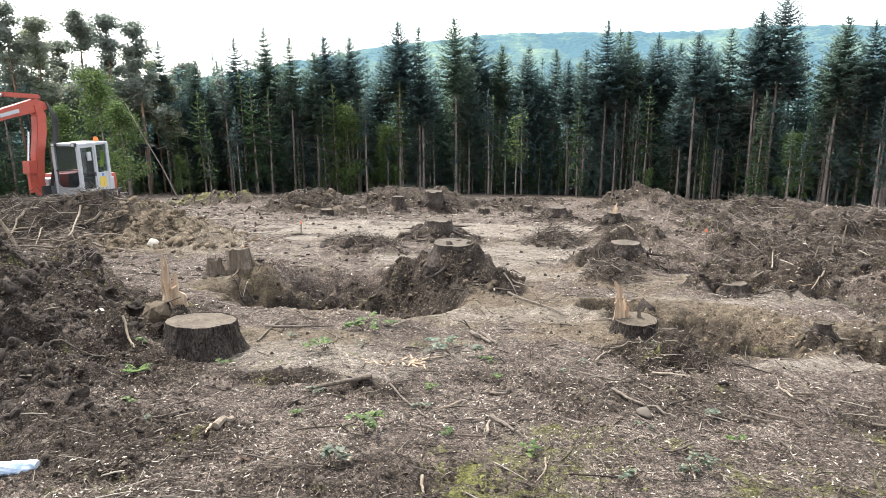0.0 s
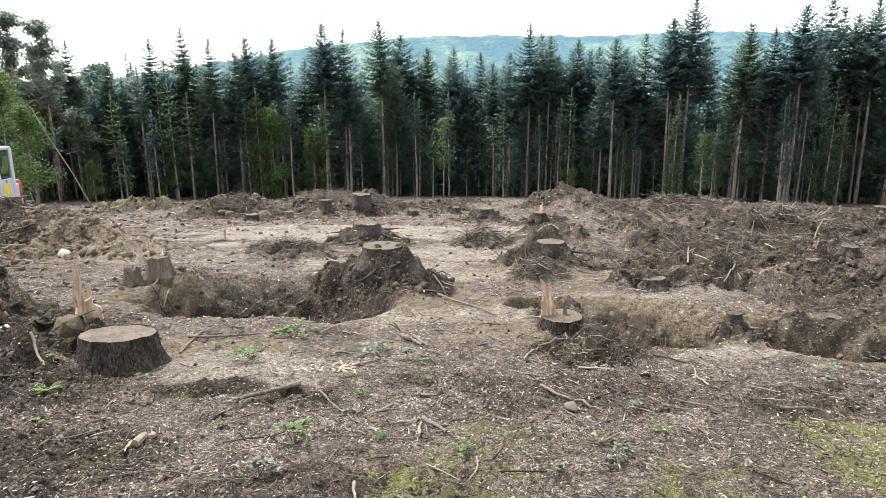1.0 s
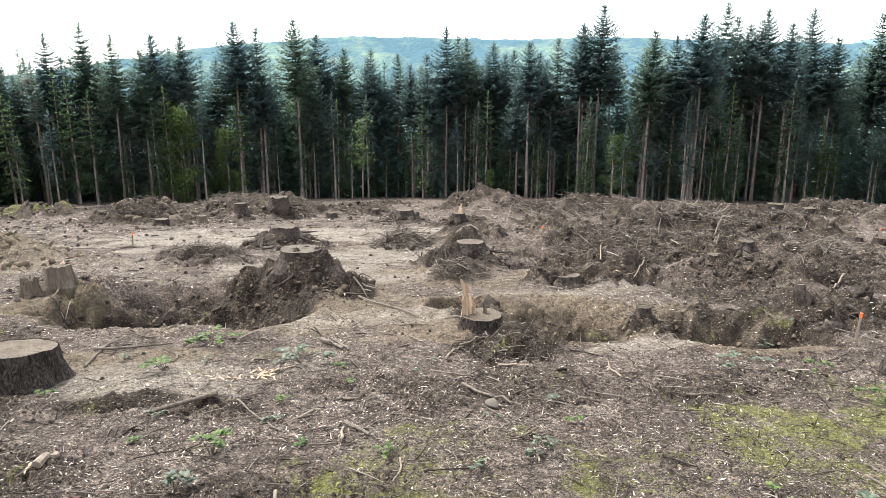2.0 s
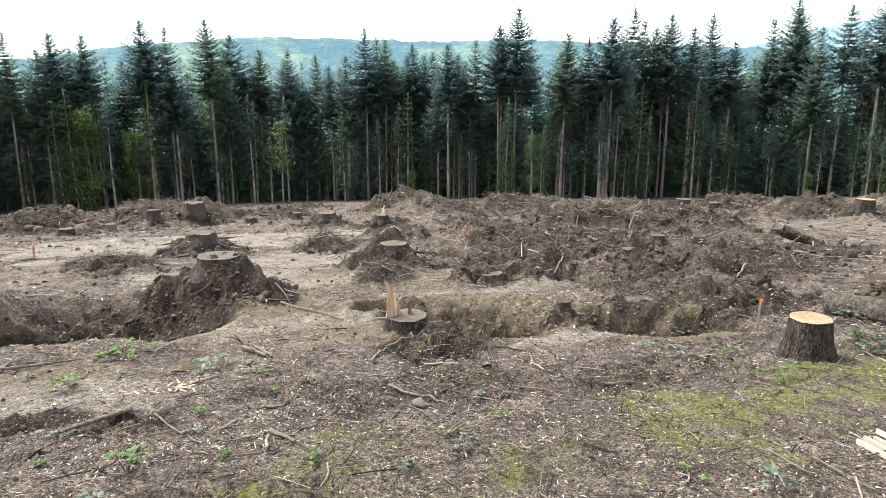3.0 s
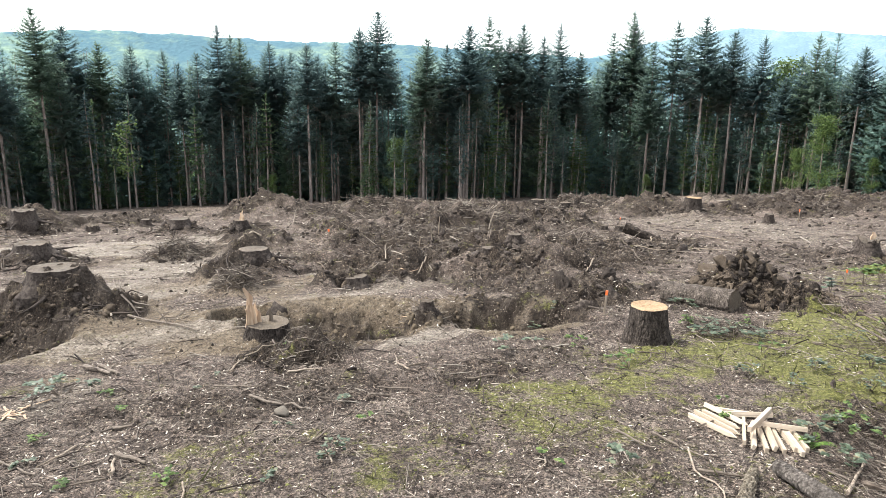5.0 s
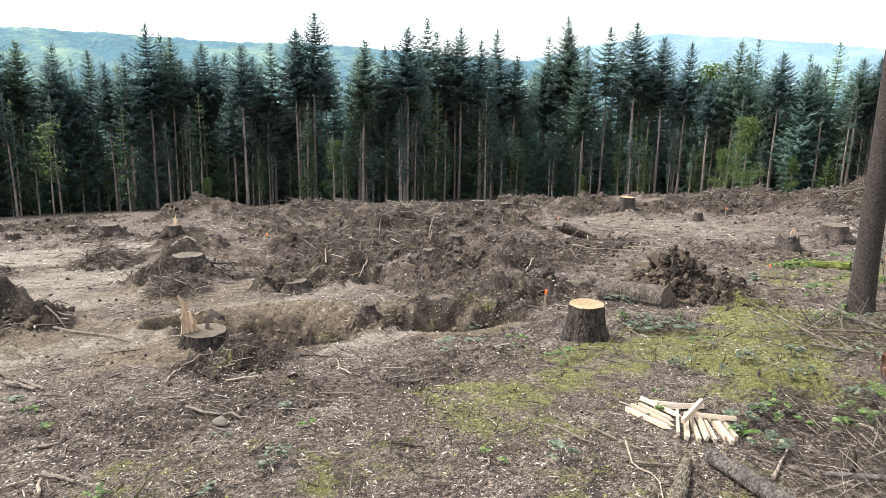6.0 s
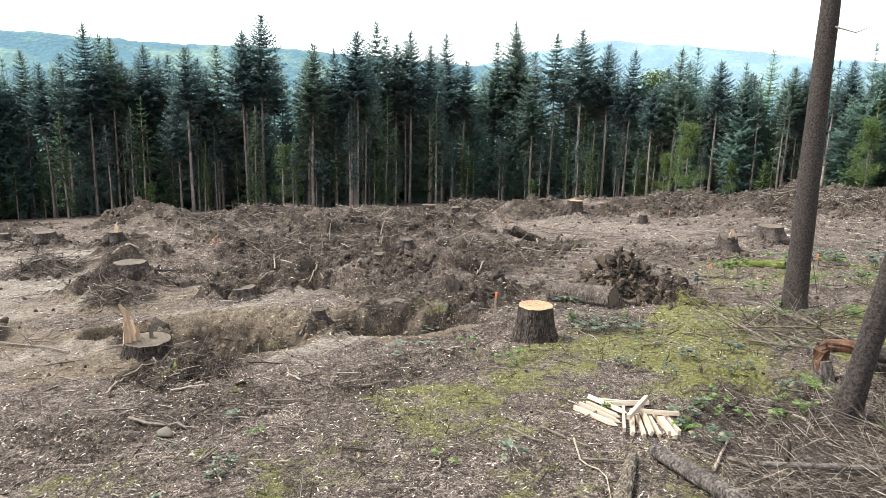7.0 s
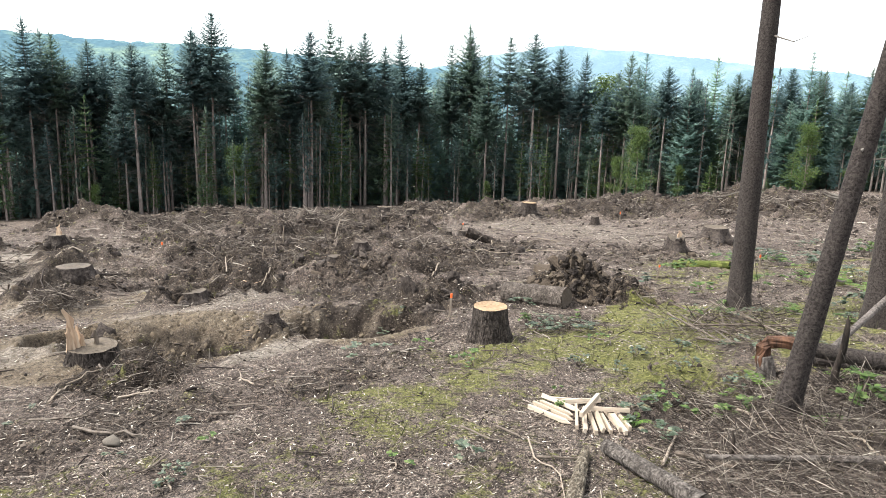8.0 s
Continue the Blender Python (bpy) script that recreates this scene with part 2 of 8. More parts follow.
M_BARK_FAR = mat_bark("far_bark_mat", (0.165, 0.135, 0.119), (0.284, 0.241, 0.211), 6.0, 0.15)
M_BARK_PINE = mat_bark("pine_bark_mat", (0.132, 0.086, 0.059), (0.277, 0.185, 0.125), 6.0, 0.2)
M_ROTTEN = mat_bark("earthy_wood_mat", (0.014, 0.011, 0.009), (0.059, 0.046, 0.036), 8.0, 0.5, 0.0, 0.6)
M_TURF = mat_bark("root_matted_earth_mat", (0.026, 0.020, 0.017), (0.096, 0.078, 0.065), 22.0, 1.0, 0.0, 0.25)
M_CUT_FRESH = mat_cut("fresh_cut_mat", (0.30, 0.185, 0.100), (0.46, 0.345, 0.22), 0.15)
M_CUT_GREY = mat_cut("weathered_cut_mat", (0.075, 0.062, 0.050), (0.165, 0.142, 0.115), 0.60)
M_CUT_TAN = mat_cut("old_cut_mat", (0.085, 0.067, 0.048), (0.200, 0.168, 0.124), 0.68)
M_SPLINTER = mat_fibre("split_wood_mat", (0.30, 0.19, 0.115), (0.62, 0.48, 0.34))
M_SPLINTER_OLD = mat_fibre("old_split_wood_mat", (0.064, 0.048, 0.035), (0.192, 0.154, 0.115))
M_RUST = mat_fibre("red_rotten_wood_mat", (0.022, 0.012, 0.008), (0.128, 0.062, 0.034))
M_SLAT = mat_fibre("planed_pine_mat", (0.34, 0.275, 0.205), (0.53, 0.455, 0.365), (1, 1, 0.05), 40.0, True)
M_STICK = mat_fibre("stick_mat", (0.064, 0.048, 0.037), (0.192, 0.160, 0.128), (1, 1, 0.1), 30.0, True)
M_STICK_PALE = mat_fibre("barked_stick_mat", (0.165, 0.127, 0.094), (0.335, 0.285, 0.224), (1, 1, 0.1), 30.0, True)
M_TWIGS = mat_island("twig_mat", ((0.0, (0.020, 0.015, 0.013)), (0.45, (0.073, 0.058, 0.047)), (0.8, (0.165, 0.139, 0.114)), (1.0, (0.383, 0.337, 0.277))))
M_LITTER = mat_island("needle_litter_mat", ((0.0, (0.018, 0.014, 0.011)), (0.55, (0.062, 0.049, 0.040)), (0.88, (0.165, 0.138, 0.113)), (1.0, (0.42, 0.37, 0.30))))
M_CHIPS = mat_island("wood_chip_mat", ((0.0, (0.06, 0.046, 0.036)), (0.45, (0.16, 0.130, 0.103)), (0.80, (0.33, 0.285, 0.232)), (1.0, (0.62, 0.565, 0.475))))
M_CLODS = mat_island("clod_mat", ((0.0, (0.018, 0.014, 0.011)), (0.6, (0.058, 0.046, 0.036)), (1.0, (0.125, 0.102, 0.082))), 0.95)
M_CLAYCLODS = mat_island("clay_clod_mat", ((0.0, (0.058, 0.044, 0.029)), (0.6, (0.122, 0.096, 0.067)), (1.0, (0.192, 0.157, 0.115))), 0.95)
M_NEEDLES = mat_needles("spruce_needle_mat", (0.128, 0.186, 0.180), (0.146, 0.212, 0.188))
# greener needles of the inner trees, colour lightened and blued for haze
M_NEEDLES_HAZED = mat_needles("shaded_needle_mat", (0.212, 0.318, 0.295), (0.252, 0.368, 0.318))
M_NEEDLES_LIGHT = mat_needles("young_needle_mat", (0.085, 0.135, 0.072), (0.150, 0.220, 0.100))
M_NEEDLES_PINE = mat_needles("pine_needle_mat", (0.250, 0.280, 0.240), (0.300, 0.330, 0.270))
M_DEADTWIG = mat_island("dead_branch_mat", ((0.0, (0.083, 0.074, 0.063)), (1.0, (0.192, 0.170, 0.144))))
M_LEAF = mat_island("leaf_mat", ((0.0, (0.045, 0.078, 0.024)), (0.6, (0.098, 0.158, 0.044)), (1.0, (0.190, 0.262, 0.080))), 0.55, 30, 0.3, 0.4)
M_BRAMBLE = mat_island("bramble_leaf_mat", ((0.0, (0.032, 0.048, 0.027)), (0.6, (0.067, 0.096, 0.054)), (0.9, (0.134, 0.166, 0.106)), (1.0, (0.179, 0.122, 0.058))), 0.45, 30, 0.4, 0.15)
M_FERN = mat_island("fern_mat", ((0.0, (0.064, 0.134, 0.022)), (1.0, (0.154, 0.243, 0.051))), 0.6, 30, 0.2, 0.3)
M_MOSS = mat_island("moss_mat", ((0.0, (0.045, 0.048, 0.016)), (0.6, (0.120, 0.122, 0.042)), (1.0, (0.215, 0.212, 0.085))), 0.95)
M_GRASS = mat_island("dry_grass_mat", ((0.0, (0.058, 0.064, 0.026)), (0.6, (0.141, 0.134, 0.064)), (1.0, (0.269, 0.237, 0.154))), 0.8, 25, 0.2, 0.2)
M_STONE = mat_island("stone_mat", ((0.0, (0.06, 0.051, 0.042)), (1.0, (0.13, 0.113, 0.092))), 0.9, 12)
M_ORANGE = mat_paint("marker_orange_mat", (0.85, 0.16, 0.03), 0.5, 0, 0.1)
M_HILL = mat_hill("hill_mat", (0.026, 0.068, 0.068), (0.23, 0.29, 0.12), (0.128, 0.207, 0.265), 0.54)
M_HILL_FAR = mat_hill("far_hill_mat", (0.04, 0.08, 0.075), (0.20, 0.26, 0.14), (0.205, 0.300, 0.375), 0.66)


# ---------------------------------------------------------------- mesh helpers
def mesh_of(name, verts, faces, mats, smooth=False, index=None):
    me = bpy.data.meshes.new(name)
    me.from_pydata([tuple(v) for v in verts], [], [tuple(f) for f in faces])
    for m in (mats if isinstance(mats, (list, tuple)) else [mats]):
        me.materials.append(m)
    if index is not None:
        me.polygons.foreach_set("material_index", np.asarray(index, dtype=np.int32))
    if smooth:
        me.polygons.foreach_set("use_smooth", np.ones(len(me.polygons), dtype=bool))
    me.update()
    return me


def piece(name, verts, faces, mats, parent=None, label="", smooth=False, index=None):
    """One mesh object under a thing or a part."""
    ob = new(name, mesh_of(name, verts, faces, mats, smooth, index))
    ob.parent = parent
    return tagged(ob, label)


def part(name, bm, material, parent, label="", smooth=False):
    me = bpy.data.meshes.new(name)
    bm.to_mesh(me)
    bm.free()
    me.materials.append(material)
    if smooth:
        me.polygons.foreach_set("use_smooth", np.ones(len(me.polygons), dtype=bool))
    ob = new(name, me)
    ob.parent = parent
    return tagged(ob, label)


def thing(name, label, category, m=None, group="", kind=""):
    """An Empty at a thing's base, which its parts hang from."""
    ob = new(name)
    ob.empty_display_size = 0.1
    if m is not None:
        ob.matrix_basis = m
    return tagged(ob, label, category, group, kind)


def box(bm, cx, cy, cz, sx, sy, sz, bevel=0.0, rot=None):
    r = bmesh.ops.create_cube(bm, size=1.0)
    m = Matrix.Translation((cx, cy, cz)) @ (rot or Matrix.Identity(4)) @ Matrix.Diagonal((sx, sy, sz, 1))
    bmesh.ops.transform(bm, matrix=m, verts=r["verts"])
    if bevel:
        es = {e for v in r["verts"] for e in v.link_edges}
        bmesh.ops.bevel(bm, geom=list(es), offset=bevel, segments=2, affect="EDGES", profile=0.7)


def tube(points, radii, sides=8, wobble=0.0, rng=random, cap=True):
    """A tapered round bar along points."""
    pts = [Vector(p) for p in points]
    verts, faces = [], []
    up = Vector((0.31, 0.17, 0.93))
    for i, p in enumerate(pts):
        d = (pts[min(i + 1, len(pts) - 1)] - pts[max(i - 1, 0)]).normalized()
        a = d.cross(up)
        if a.length < 0.05:
            a = d.cross(Vector((1, 0, 0)))
        a.normalize()
        b = d.cross(a)
        for k in range(sides):
            t = 2 * math.pi * k / sides
            r = radii[i] * (1 + wobble * rng.uniform(-1, 1))
            verts.append(p + a * (math.cos(t) * r) + b * (math.sin(t) * r))
    for i in range(len(pts) - 1):
        for k in range(sides):
            k2 = (k + 1) % sides
            faces.append((i * sides + k, i * sides + k2, (i + 1) * sides + k2, (i + 1) * sides + k))
    if cap:
        faces.append(tuple(range(sides - 1, -1, -1)))
        faces.append(tuple((len(pts) - 1) * sides + k for k in range(sides)))
    return verts, faces


def join(chunks):
    verts, faces, index = [], [], []
    for j, (v, f) in enumerate(chunks):
        o = len(verts)
        verts.extend(v)
        faces.extend(tuple(i + o for i in q) for q in f)
        index.extend([j] * len(f))
    return verts, faces


# ---------------------------------------------------------------- ground
def perlin(x, y, seed=0):
    """Gradient noise for arrays, about -0.7 to 0.7."""
    x, y = np.asarray(x, float), np.asarray(y, float)
    xi, yi = np.floor(x).astype(np.int64), np.floor(y).astype(np.int64)
    xf, yf = x - xi, y - yi

    def grad(ix, iy, dx, dy):
        h = (ix * 374761393 + iy * 668265263 + seed * 1274126177) & 0xFFFFFFFF
        h = ((h ^ (h >> 13)) * 1103515245) & 0xFFFFFFFF
        a = ((h ^ (h >> 16)) & 0xFFFF) * (2 * math.pi / 65536)
        return np.cos(a) * dx + np.sin(a) * dy

    u, v = xf * xf * xf * (xf * (xf * 6 - 15) + 10), yf * yf * yf * (yf * (yf * 6 - 15) + 10)
    n0 = grad(xi, yi, xf, yf) * (1 - u) + grad(xi + 1, yi, xf - 1, yf) * u
    n1 = grad(xi, yi + 1, xf, yf - 1) * (1 - u) + grad(xi + 1, yi + 1, xf - 1, yf - 1) * u
    return n0 * (1 - v) + n1 * v


def fbm(x, y, freq, octaves, seed=0, gain=0.5):
    out, amp = 0.0, 1.0
    for o in range(octaves):
        out = out + amp * perlin(x * freq + 17.3 * o, y * freq - 9.1 * o, seed + o)
        freq, amp = freq * 2.03, amp * gain
    return out


def smooth01(a, b, x):
    t = np.clip((x - a) / (b - a), 0, 1)
    return t * t * (3 - 2 * t)


MOUNDS, PITS, ZONES = [], [], []


def mound(x, y, rx, ry, h, rot=0.0, rough=1.0, sharp=1.0):
    MOUNDS.append((x, y, rx, ry, h, radians(rot), rough, sharp))


def pit(x, y, rx, ry, depth, rot=0.0, wall=0.3, slope=None):
    """A dug hole; slope is the softer run of its downhill side."""
    PITS.append((x, y, rx, ry, depth, radians(rot), wall, wall if slope is None else slope))


def zone(kind, x, y, rx, ry, rot=0.0, amount=1.0):
    ZONES.append((kind, x, y, rx, ry, radians(rot), amount))


def local(x, y, cx, cy, rx, ry, rot):
    c, s = math.cos(rot), math.sin(rot)
    dx, dy = x - cx, y - cy
    return (dx * c + dy * s) / rx, (-dx * s + dy * c) / ry


# mounds beside stumps, spoil heaps, windrows
mound(1.92, 5.18, 0.46, 0.32, 0.10, 0, 1.6)
mound(0.16, 9.02, 0.85, 0.66, 0.40, 0, 0.3, 0.8)
mound(0.72, 8.90, 0.45, 0.40, 0.10, 0, 2.0)
mound(-0.55, 9.15, 0.60, 0.40, 0.22, 10, 0.6)
mound(3.20, 11.22, 0.72, 0.58, 0.26, 0, 1.2, 0.75)
mound(2.65, 10.95, 0.55, 0.40, 0.20, 0, 2.4)
mound(3.95, 8.58, 0.62, 0.45, 0.12, 0, 1.5, 0.8)
mound(3.34, 5.46, 0.26, 0.22, 0.03, 0, 0.3, 0.8)
mound(-0.10, 14.5, 0.95, 0.70, 0.26, 0, 1.0, 0.8)
mound(-2.60, 9.20, 1.10, 0.60, 0.22, -20)
mound(-2.45, 8.82, 0.50, 0.24, 0.20, -22, 1.2)
mound(-1.50, 12.4, 0.80, 0.50, 0.36, 0, 1.6)
mound(2.45, 13.9, 0.70, 0.45, 0.34, 0, 1.6)
mound(2.40, 9.25, 0.40, 0.30, 0.22, 0, 1.6)
mound(-4.95, 24.8, 2.1, 1.4, 0.66, 0, 2.4)
zone("humus", -4.95, 24.3, 2.3, 1.8, 0, 0.9)
mound(-2.0, 30.0, 4.5, 2.0, 0.75, 0, 1.3)
mound(-0.4, 24.8, 0.9, 0.7, 0.45, 0, 1.8, 0.8)
mound(3.8, 21.9, 0.9, 0.7, 0.24, 0, 1.8, 0.8)
mound(5.2, 19.6, 0.8, 0.6, 0.16, 0, 1.8, 0.8)
mound(6.2, 8.3, 0.55, 0.45, 0.20, 0, 2.0, 0.8)
mound(8.05, 11.9, 0.6, 0.5, 0.26, 0, 2.0, 0.8)
mound(-1.65, 23.7, 0.7, 0.5, 0.30, 0, 1.8, 0.8)
mound(19.3, 14.3, 0.8, 0.7, 0.30, 0, 1.8, 0.8)
mound(-5.5, 12.8, 1.9, 1.1, 0.50, -15, 3.0)
mound(-8.3, 13.2, 2.4, 1.5, 0.70, 0, 3.0)
mound(-6.9, 13.4, 1.3, 0.9, 0.34, 0, 2.6)
mound(-4.7, 6.1, 1.45, 1.5, 0.70, 0, 3.0)
mound(-3.3, 4.75, 0.80, 0.6, 0.30, 30, 3.0)
mound(-2.75, 4.10, 0.55, 0.40, 0.16, -20, 3.0)
mound(-4.3, 4.0, 1.2, 0.6, 0.22, 10, 3.0)
mound(-2.95, 6.0, 0.5, 0.3, 0.16, 0, 2.4)
mound(-3.75, 6.75, 0.45, 0.40, 0.30, 0, 3.0, 0.7)
mound(-5.5, 4.0, 2.0, 2.0, 0.35, 0, 1.6)
mound(10.2, 15.2, 3.6, 1.3, 0.50, 25, 1.8)
mound(12.4, 13.9, 1.3, 0.8, 0.50, 0, 1.6)
mound(8.0, 9.6, 2.8, 1.5, 0.28, 30, 2.0)
mound(6.2, 12.8, 2.6, 1.6, 0.26, 10, 2.0)
mound(6.0, 5.9, 0.7, 0.5, 0.22, 0, 2.0)
mound(7.28, 4.58, 0.72, 0.46, 0.36, -57, 2.4, 0.8)
mound(7.65, 3.92, 0.55, 0.40, 0.15, -57, 2.4, 0.9)
mound(20.0, 21.2, 1.9, 1.4, 0.62, 0, 2.4)
zone("humus", 20.0, 20.7, 2.2, 1.8, 0, 0.9)
for _x, _y, _l, _h, _t in ((22.4, 19.2, 2.2, 0.75, -50), (24.6, 16.4, 2.4, 0.9, -60), (25.4, 13.0, 2.4, 1.0, -75), (25.2, 9.6, 2.5, 1.15, -85), (24.6, 6.2, 2.5, 1.0, 86), (23.8, 2.8, 2.6, 1.05, 80),
                           (22.6, -0.8, 2.6, 1.0, 74), (21.0, -4.6, 2.8, 0.9, 68)):
    mound(_x, _y, _l, 1.35, 0.62 * _h, _t, 2.2)
mound(15.5, 26.5, 5.0, 1.7, 0.55, -15, 1.8)
mound(8.8, 26.5, 3.0, 1.4, 0.50, 5, 1.6)
mound(12.0, 20.0, 2.6, 1.2, 0.55, 10, 1.8)
mound(-13.5, 16.0, 4.0, 2.0, 0.6, 10, 1.5)
mound(12.0, 5.4, 0.6, 0.5, 0.2)
mound(14.9, 5.8, 0.9, 0.6, 0.18)
mound(4.74, 3.75, 0.75, 0.6, 0.01, 0, 0.2)
mound(1.90, 5.72, 0.50, 0.38, -0.10, 0, 0.2)
_r = random.Random(90)
for _i in range(34):      # low banks of brash and earth towards the wood
    _a, _d = _r.uniform(-20, 75), _r.uniform(25, 46)
    _x, _y, _l, _w = _d * math.sin(radians(_a)), _d * math.cos(radians(_a)), _r.uniform(1.2, 3.2), _r.uniform(0.8, 1.5)
    mound(_x, _y, _l, _w, _r.uniform(0.25, 0.65), _r.uniform(-40, 40), 2.2)
    zone("humus", _x, _y - 0.4, _l * 1.1, _w * 1.2, 0, 0.85)
for _i in range(46):      # humps of the churned ground
    _a, _d = _r.uniform(14, 46), _r.uniform(9.5, 24)
    _x, _y, _l, _w = _d * math.sin(radians(_a)), _d * math.cos(radians(_a)), _r.uniform(0.4, 1.1), _r.uniform(0.3, 0.7)
    mound(_x, _y, _l, _w, _r.uniform(0.12, 0.34), _r.uniform(-60, 60), 2.2)
    zone("humus", _x, _y - 0.1, _l, _w, 0, 0.75)
# dug-out holes
pit(-1.42, 8.45, 1.72, 1.50, 0.62, 4, 0.22, 0.92)
pit(-0.52, 7.85, 0.78, 1.22, 0.70, 0, 0.24, 0.70)
pit(2.70, 6.24, 0.92, 1.08, 0.80, -10, 0.18, 0.74)
pit(1.92, 7.25, 0.42, 0.42, 0.48, 0, 0.22)
pit(3.40, 6.35, 0.75, 0.62, 0.34, -20, 0.4, 0.8)
pit(4.30, 5.46, 1.02, 0.82, 0.58, -32, 0.22, 0.76)
pit(4.82, 5.25, 0.40, 0.38, 0.42, -20, 0.30, 0.5)
pit(-3.05, 4.35, 0.30, 0.20, 0.20, 20, 0.5)
pit(-3.9, 5.3, 0.45, 0.25, 0.25, -15, 0.5)
pit(-3.3, 3.6, 0.4, 0.2, 0.15, 0, 0.5)
pit(4.4, 10.6, 0.75, 0.4, 0.25, 0, 0.5)
pit(6.2, 10.2, 0.9, 0.5, 0.22, 0, 0.5)
pit(-1.2, 18.5, 3.4, 0.7, 0.20, 0, 0.6)
# what the ground is made of
zone("pale", 0.7, 6.9, 1.6, 0.6, 0, 0.5)
# first hole: dark dug soil, with the hole's own shade coloured in
zone("humus", -0.75, 8.50, 1.40, 1.60, 0, 1.2)
zone("clay", -1.2, 5.75, 1.3, 0.55, 0, 0.8)
zone("clay", 1.4, 6.9, 1.3, 1.2, 0, 0.9)
zone("pale", 0.3, 11.2, 2.6, 0.8, 0, 0.6)
zone("humus", -0.1, 8.75, 1.1, 0.65, 0, 1.2)
zone("humus", 2.95, 11.0, 1.0, 0.6, 0, 1.1)
zone("humus", 3.9, 8.5, 0.7, 0.45, 0, 0.8)
zone("humus", -0.4, 24.6, 1.1, 0.8, 0, 0.9)
zone("humus", 3.8, 21.7, 1.1, 0.8, 0, 0.9)
zone("humus", 5.2, 19.4, 0.9, 0.7, 0, 0.9)
zone("humus", -0.1, 14.3, 1.0, 0.8, 0, 1.1)
zone("clay", 0.6, 7.3, 2.6, 1.3, 0, 0.8)
zone("clay", 3.0, 6.8, 1.9, 1.3, 0, 0.75)
zone("clay", 4.3, 6.1, 1.8, 1.1, -14, 0.6)
# second hole and next hollow: browner dug soil, wall shade coloured in by humus
zone("humus", 2.15, 6.55, 0.45, 0.45, 0, 0.6)
zone("clay", 2.75, 6.60, 1.0, 0.85, -8, 0.95)
zone("humus", 2.70, 6.25, 0.88, 0.66, -8, 0.85)
zone("humus", 2.85, 6.85, 0.80, 0.50, -8, 0.55)
zone("humus", 4.40, 5.62, 1.0, 0.60, -30, 0.60)
zone("pale", 2.95, 4.95, 0.8, 0.26, 5, 0.7)
zone("clay", 2.75, 5.28, 0.85, 0.30, 5, 0.95)
zone("clay", 4.0, 4.75, 0.7, 0.25, -25, 0.8)
zone("humus", 4.9, 6.15, 0.7, 0.35, -25, 0.7)
zone("clay", -2.6, 8.3, 0.9, 0.8, 0, 0.9)
zone("clay", -5.4, 12.4, 2.0, 1.3, 0, 1.1)
zone("clay", 1.5, 9.8, 3.0, 1.6, 0, 0.6)
zone("clay", 3.0, 16.0, 5.0, 4.0, 0, 0.45)
zone("humus", 7.35, 4.4, 1.1, 0.8, -57, 1.0)
zone("pale", -1.5, 17.0, 4.2, 3.4, 0, 0.9)
zone("pale", 2.0, 12.5, 2.8, 1.6, 0, 0.6)
zone("pale", 4.7, 10.3, 1.2, 0.6, 0, 0.8)
zone("pale", -3.5, 12.0, 2.0, 1.5, 0, 0.4)
zone("pale", 0.8, 9.9, 2.6, 0.9, 0, 0.6)
zone("pale", 4.2, 7.9, 1.6, 0.5, 0, 0.5)
zone("pale", 2.0, 18.0, 5.0, 2.0, 0, 0.6)
zone("pale", 17.0, 11.5, 8.0, 2.4, 62, 0.40)
zone("humus", 12.0, 6.2, 2.2, 1.2, 40, 0.5)
zone("pale", 15.0, 14.0, 4.0, 1.5, 55, 0.3)
zone("humus", 10.0, 9.0, 3.2, 1.8, 30, 0.8)
zone("humus", 6.6, 9.4, 1.6, 1.2, 20, 0.8)
zone("humus", 8.0, 16.5, 2.4, 3.6, -10, 0.8)
zone("humus", 12.2, 18.0, 3.0, 3.0, 0, 0.8)
zone("humus", 5.9, 5.9, 1.0, 0.9, 0, 0.8)
zone("pale", -0.9, 5.2, 1.5, 0.6, 0, 0.55)
zone("humus", -4.4, 5.3, 2.3, 1.9, 0, 1.3)
zone("humus", -3.1, 4.3, 1.35, 0.95, 20, 1.4)
zone("humus", -1.2, 4.55, 0.35, 0.22, 0, 0.9)
zone("humus", -2.1, 3.3, 1.4, 0.6, 10, 0.62)
zone("humus", -0.4, 2.9, 1.0, 0.35, 0, 0.5)
zone("humus", 1.6, 4.3, 0.9, 0.5, 15, 0.5)
zone("humus", 0.6, 4.6, 0.8, 0.35, -10, 0.45)
zone("humus", 3.2, 3.9, 0.8, 0.4, 0, 0.5)
zone("humus", -0.6, 4.25, 0.3, 0.2, 0, 0.8)
zone("humus", 3.34, 5.52, 0.36, 0.26, 0, 1.2)
zone("humus", 5.05, 5.35, 0.5, 0.45, 0, 0.9)
zone("humus", 1.9, 5.25, 0.68, 0.46, 0, 1.3)
zone("humus", 8.5, 11.8, 4.4, 2.8, 28, 0.95)
zone("humus", 6.2, 7.6, 2.2, 1.4, 20, 0.6)
zone("humus", -1.5, 12.5, 0.9, 0.6, 0, 0.9)
zone("humus", 0.2, 8.8, 0.9, 0.6, 0, 0.7)
zone("humus", -8.6, 12.6, 2.8, 1.8, 0, 1.0)
zone("humus", 11.5, 15.5, 5.0, 2.8, 20, 0.65)
zone("humus", 24.6, 8.0, 13.0, 1.7, 85, 0.85)
zone("humus", -2.0, 29.0, 6.0, 3.5, 0, 0.5)
zone("humus", 4.6, 1.0, 1.3, 1.2, 0, 0.7)
zone("humus", 14.0, 25.5, 7.0, 2.5, -15, 0.6)
zone("moss", 5.8, 2.75, 2.0, 1.1, 20, 1.05)
zone("moss", 4.3, 3.1, 1.3, 0.7, 10, 0.75)
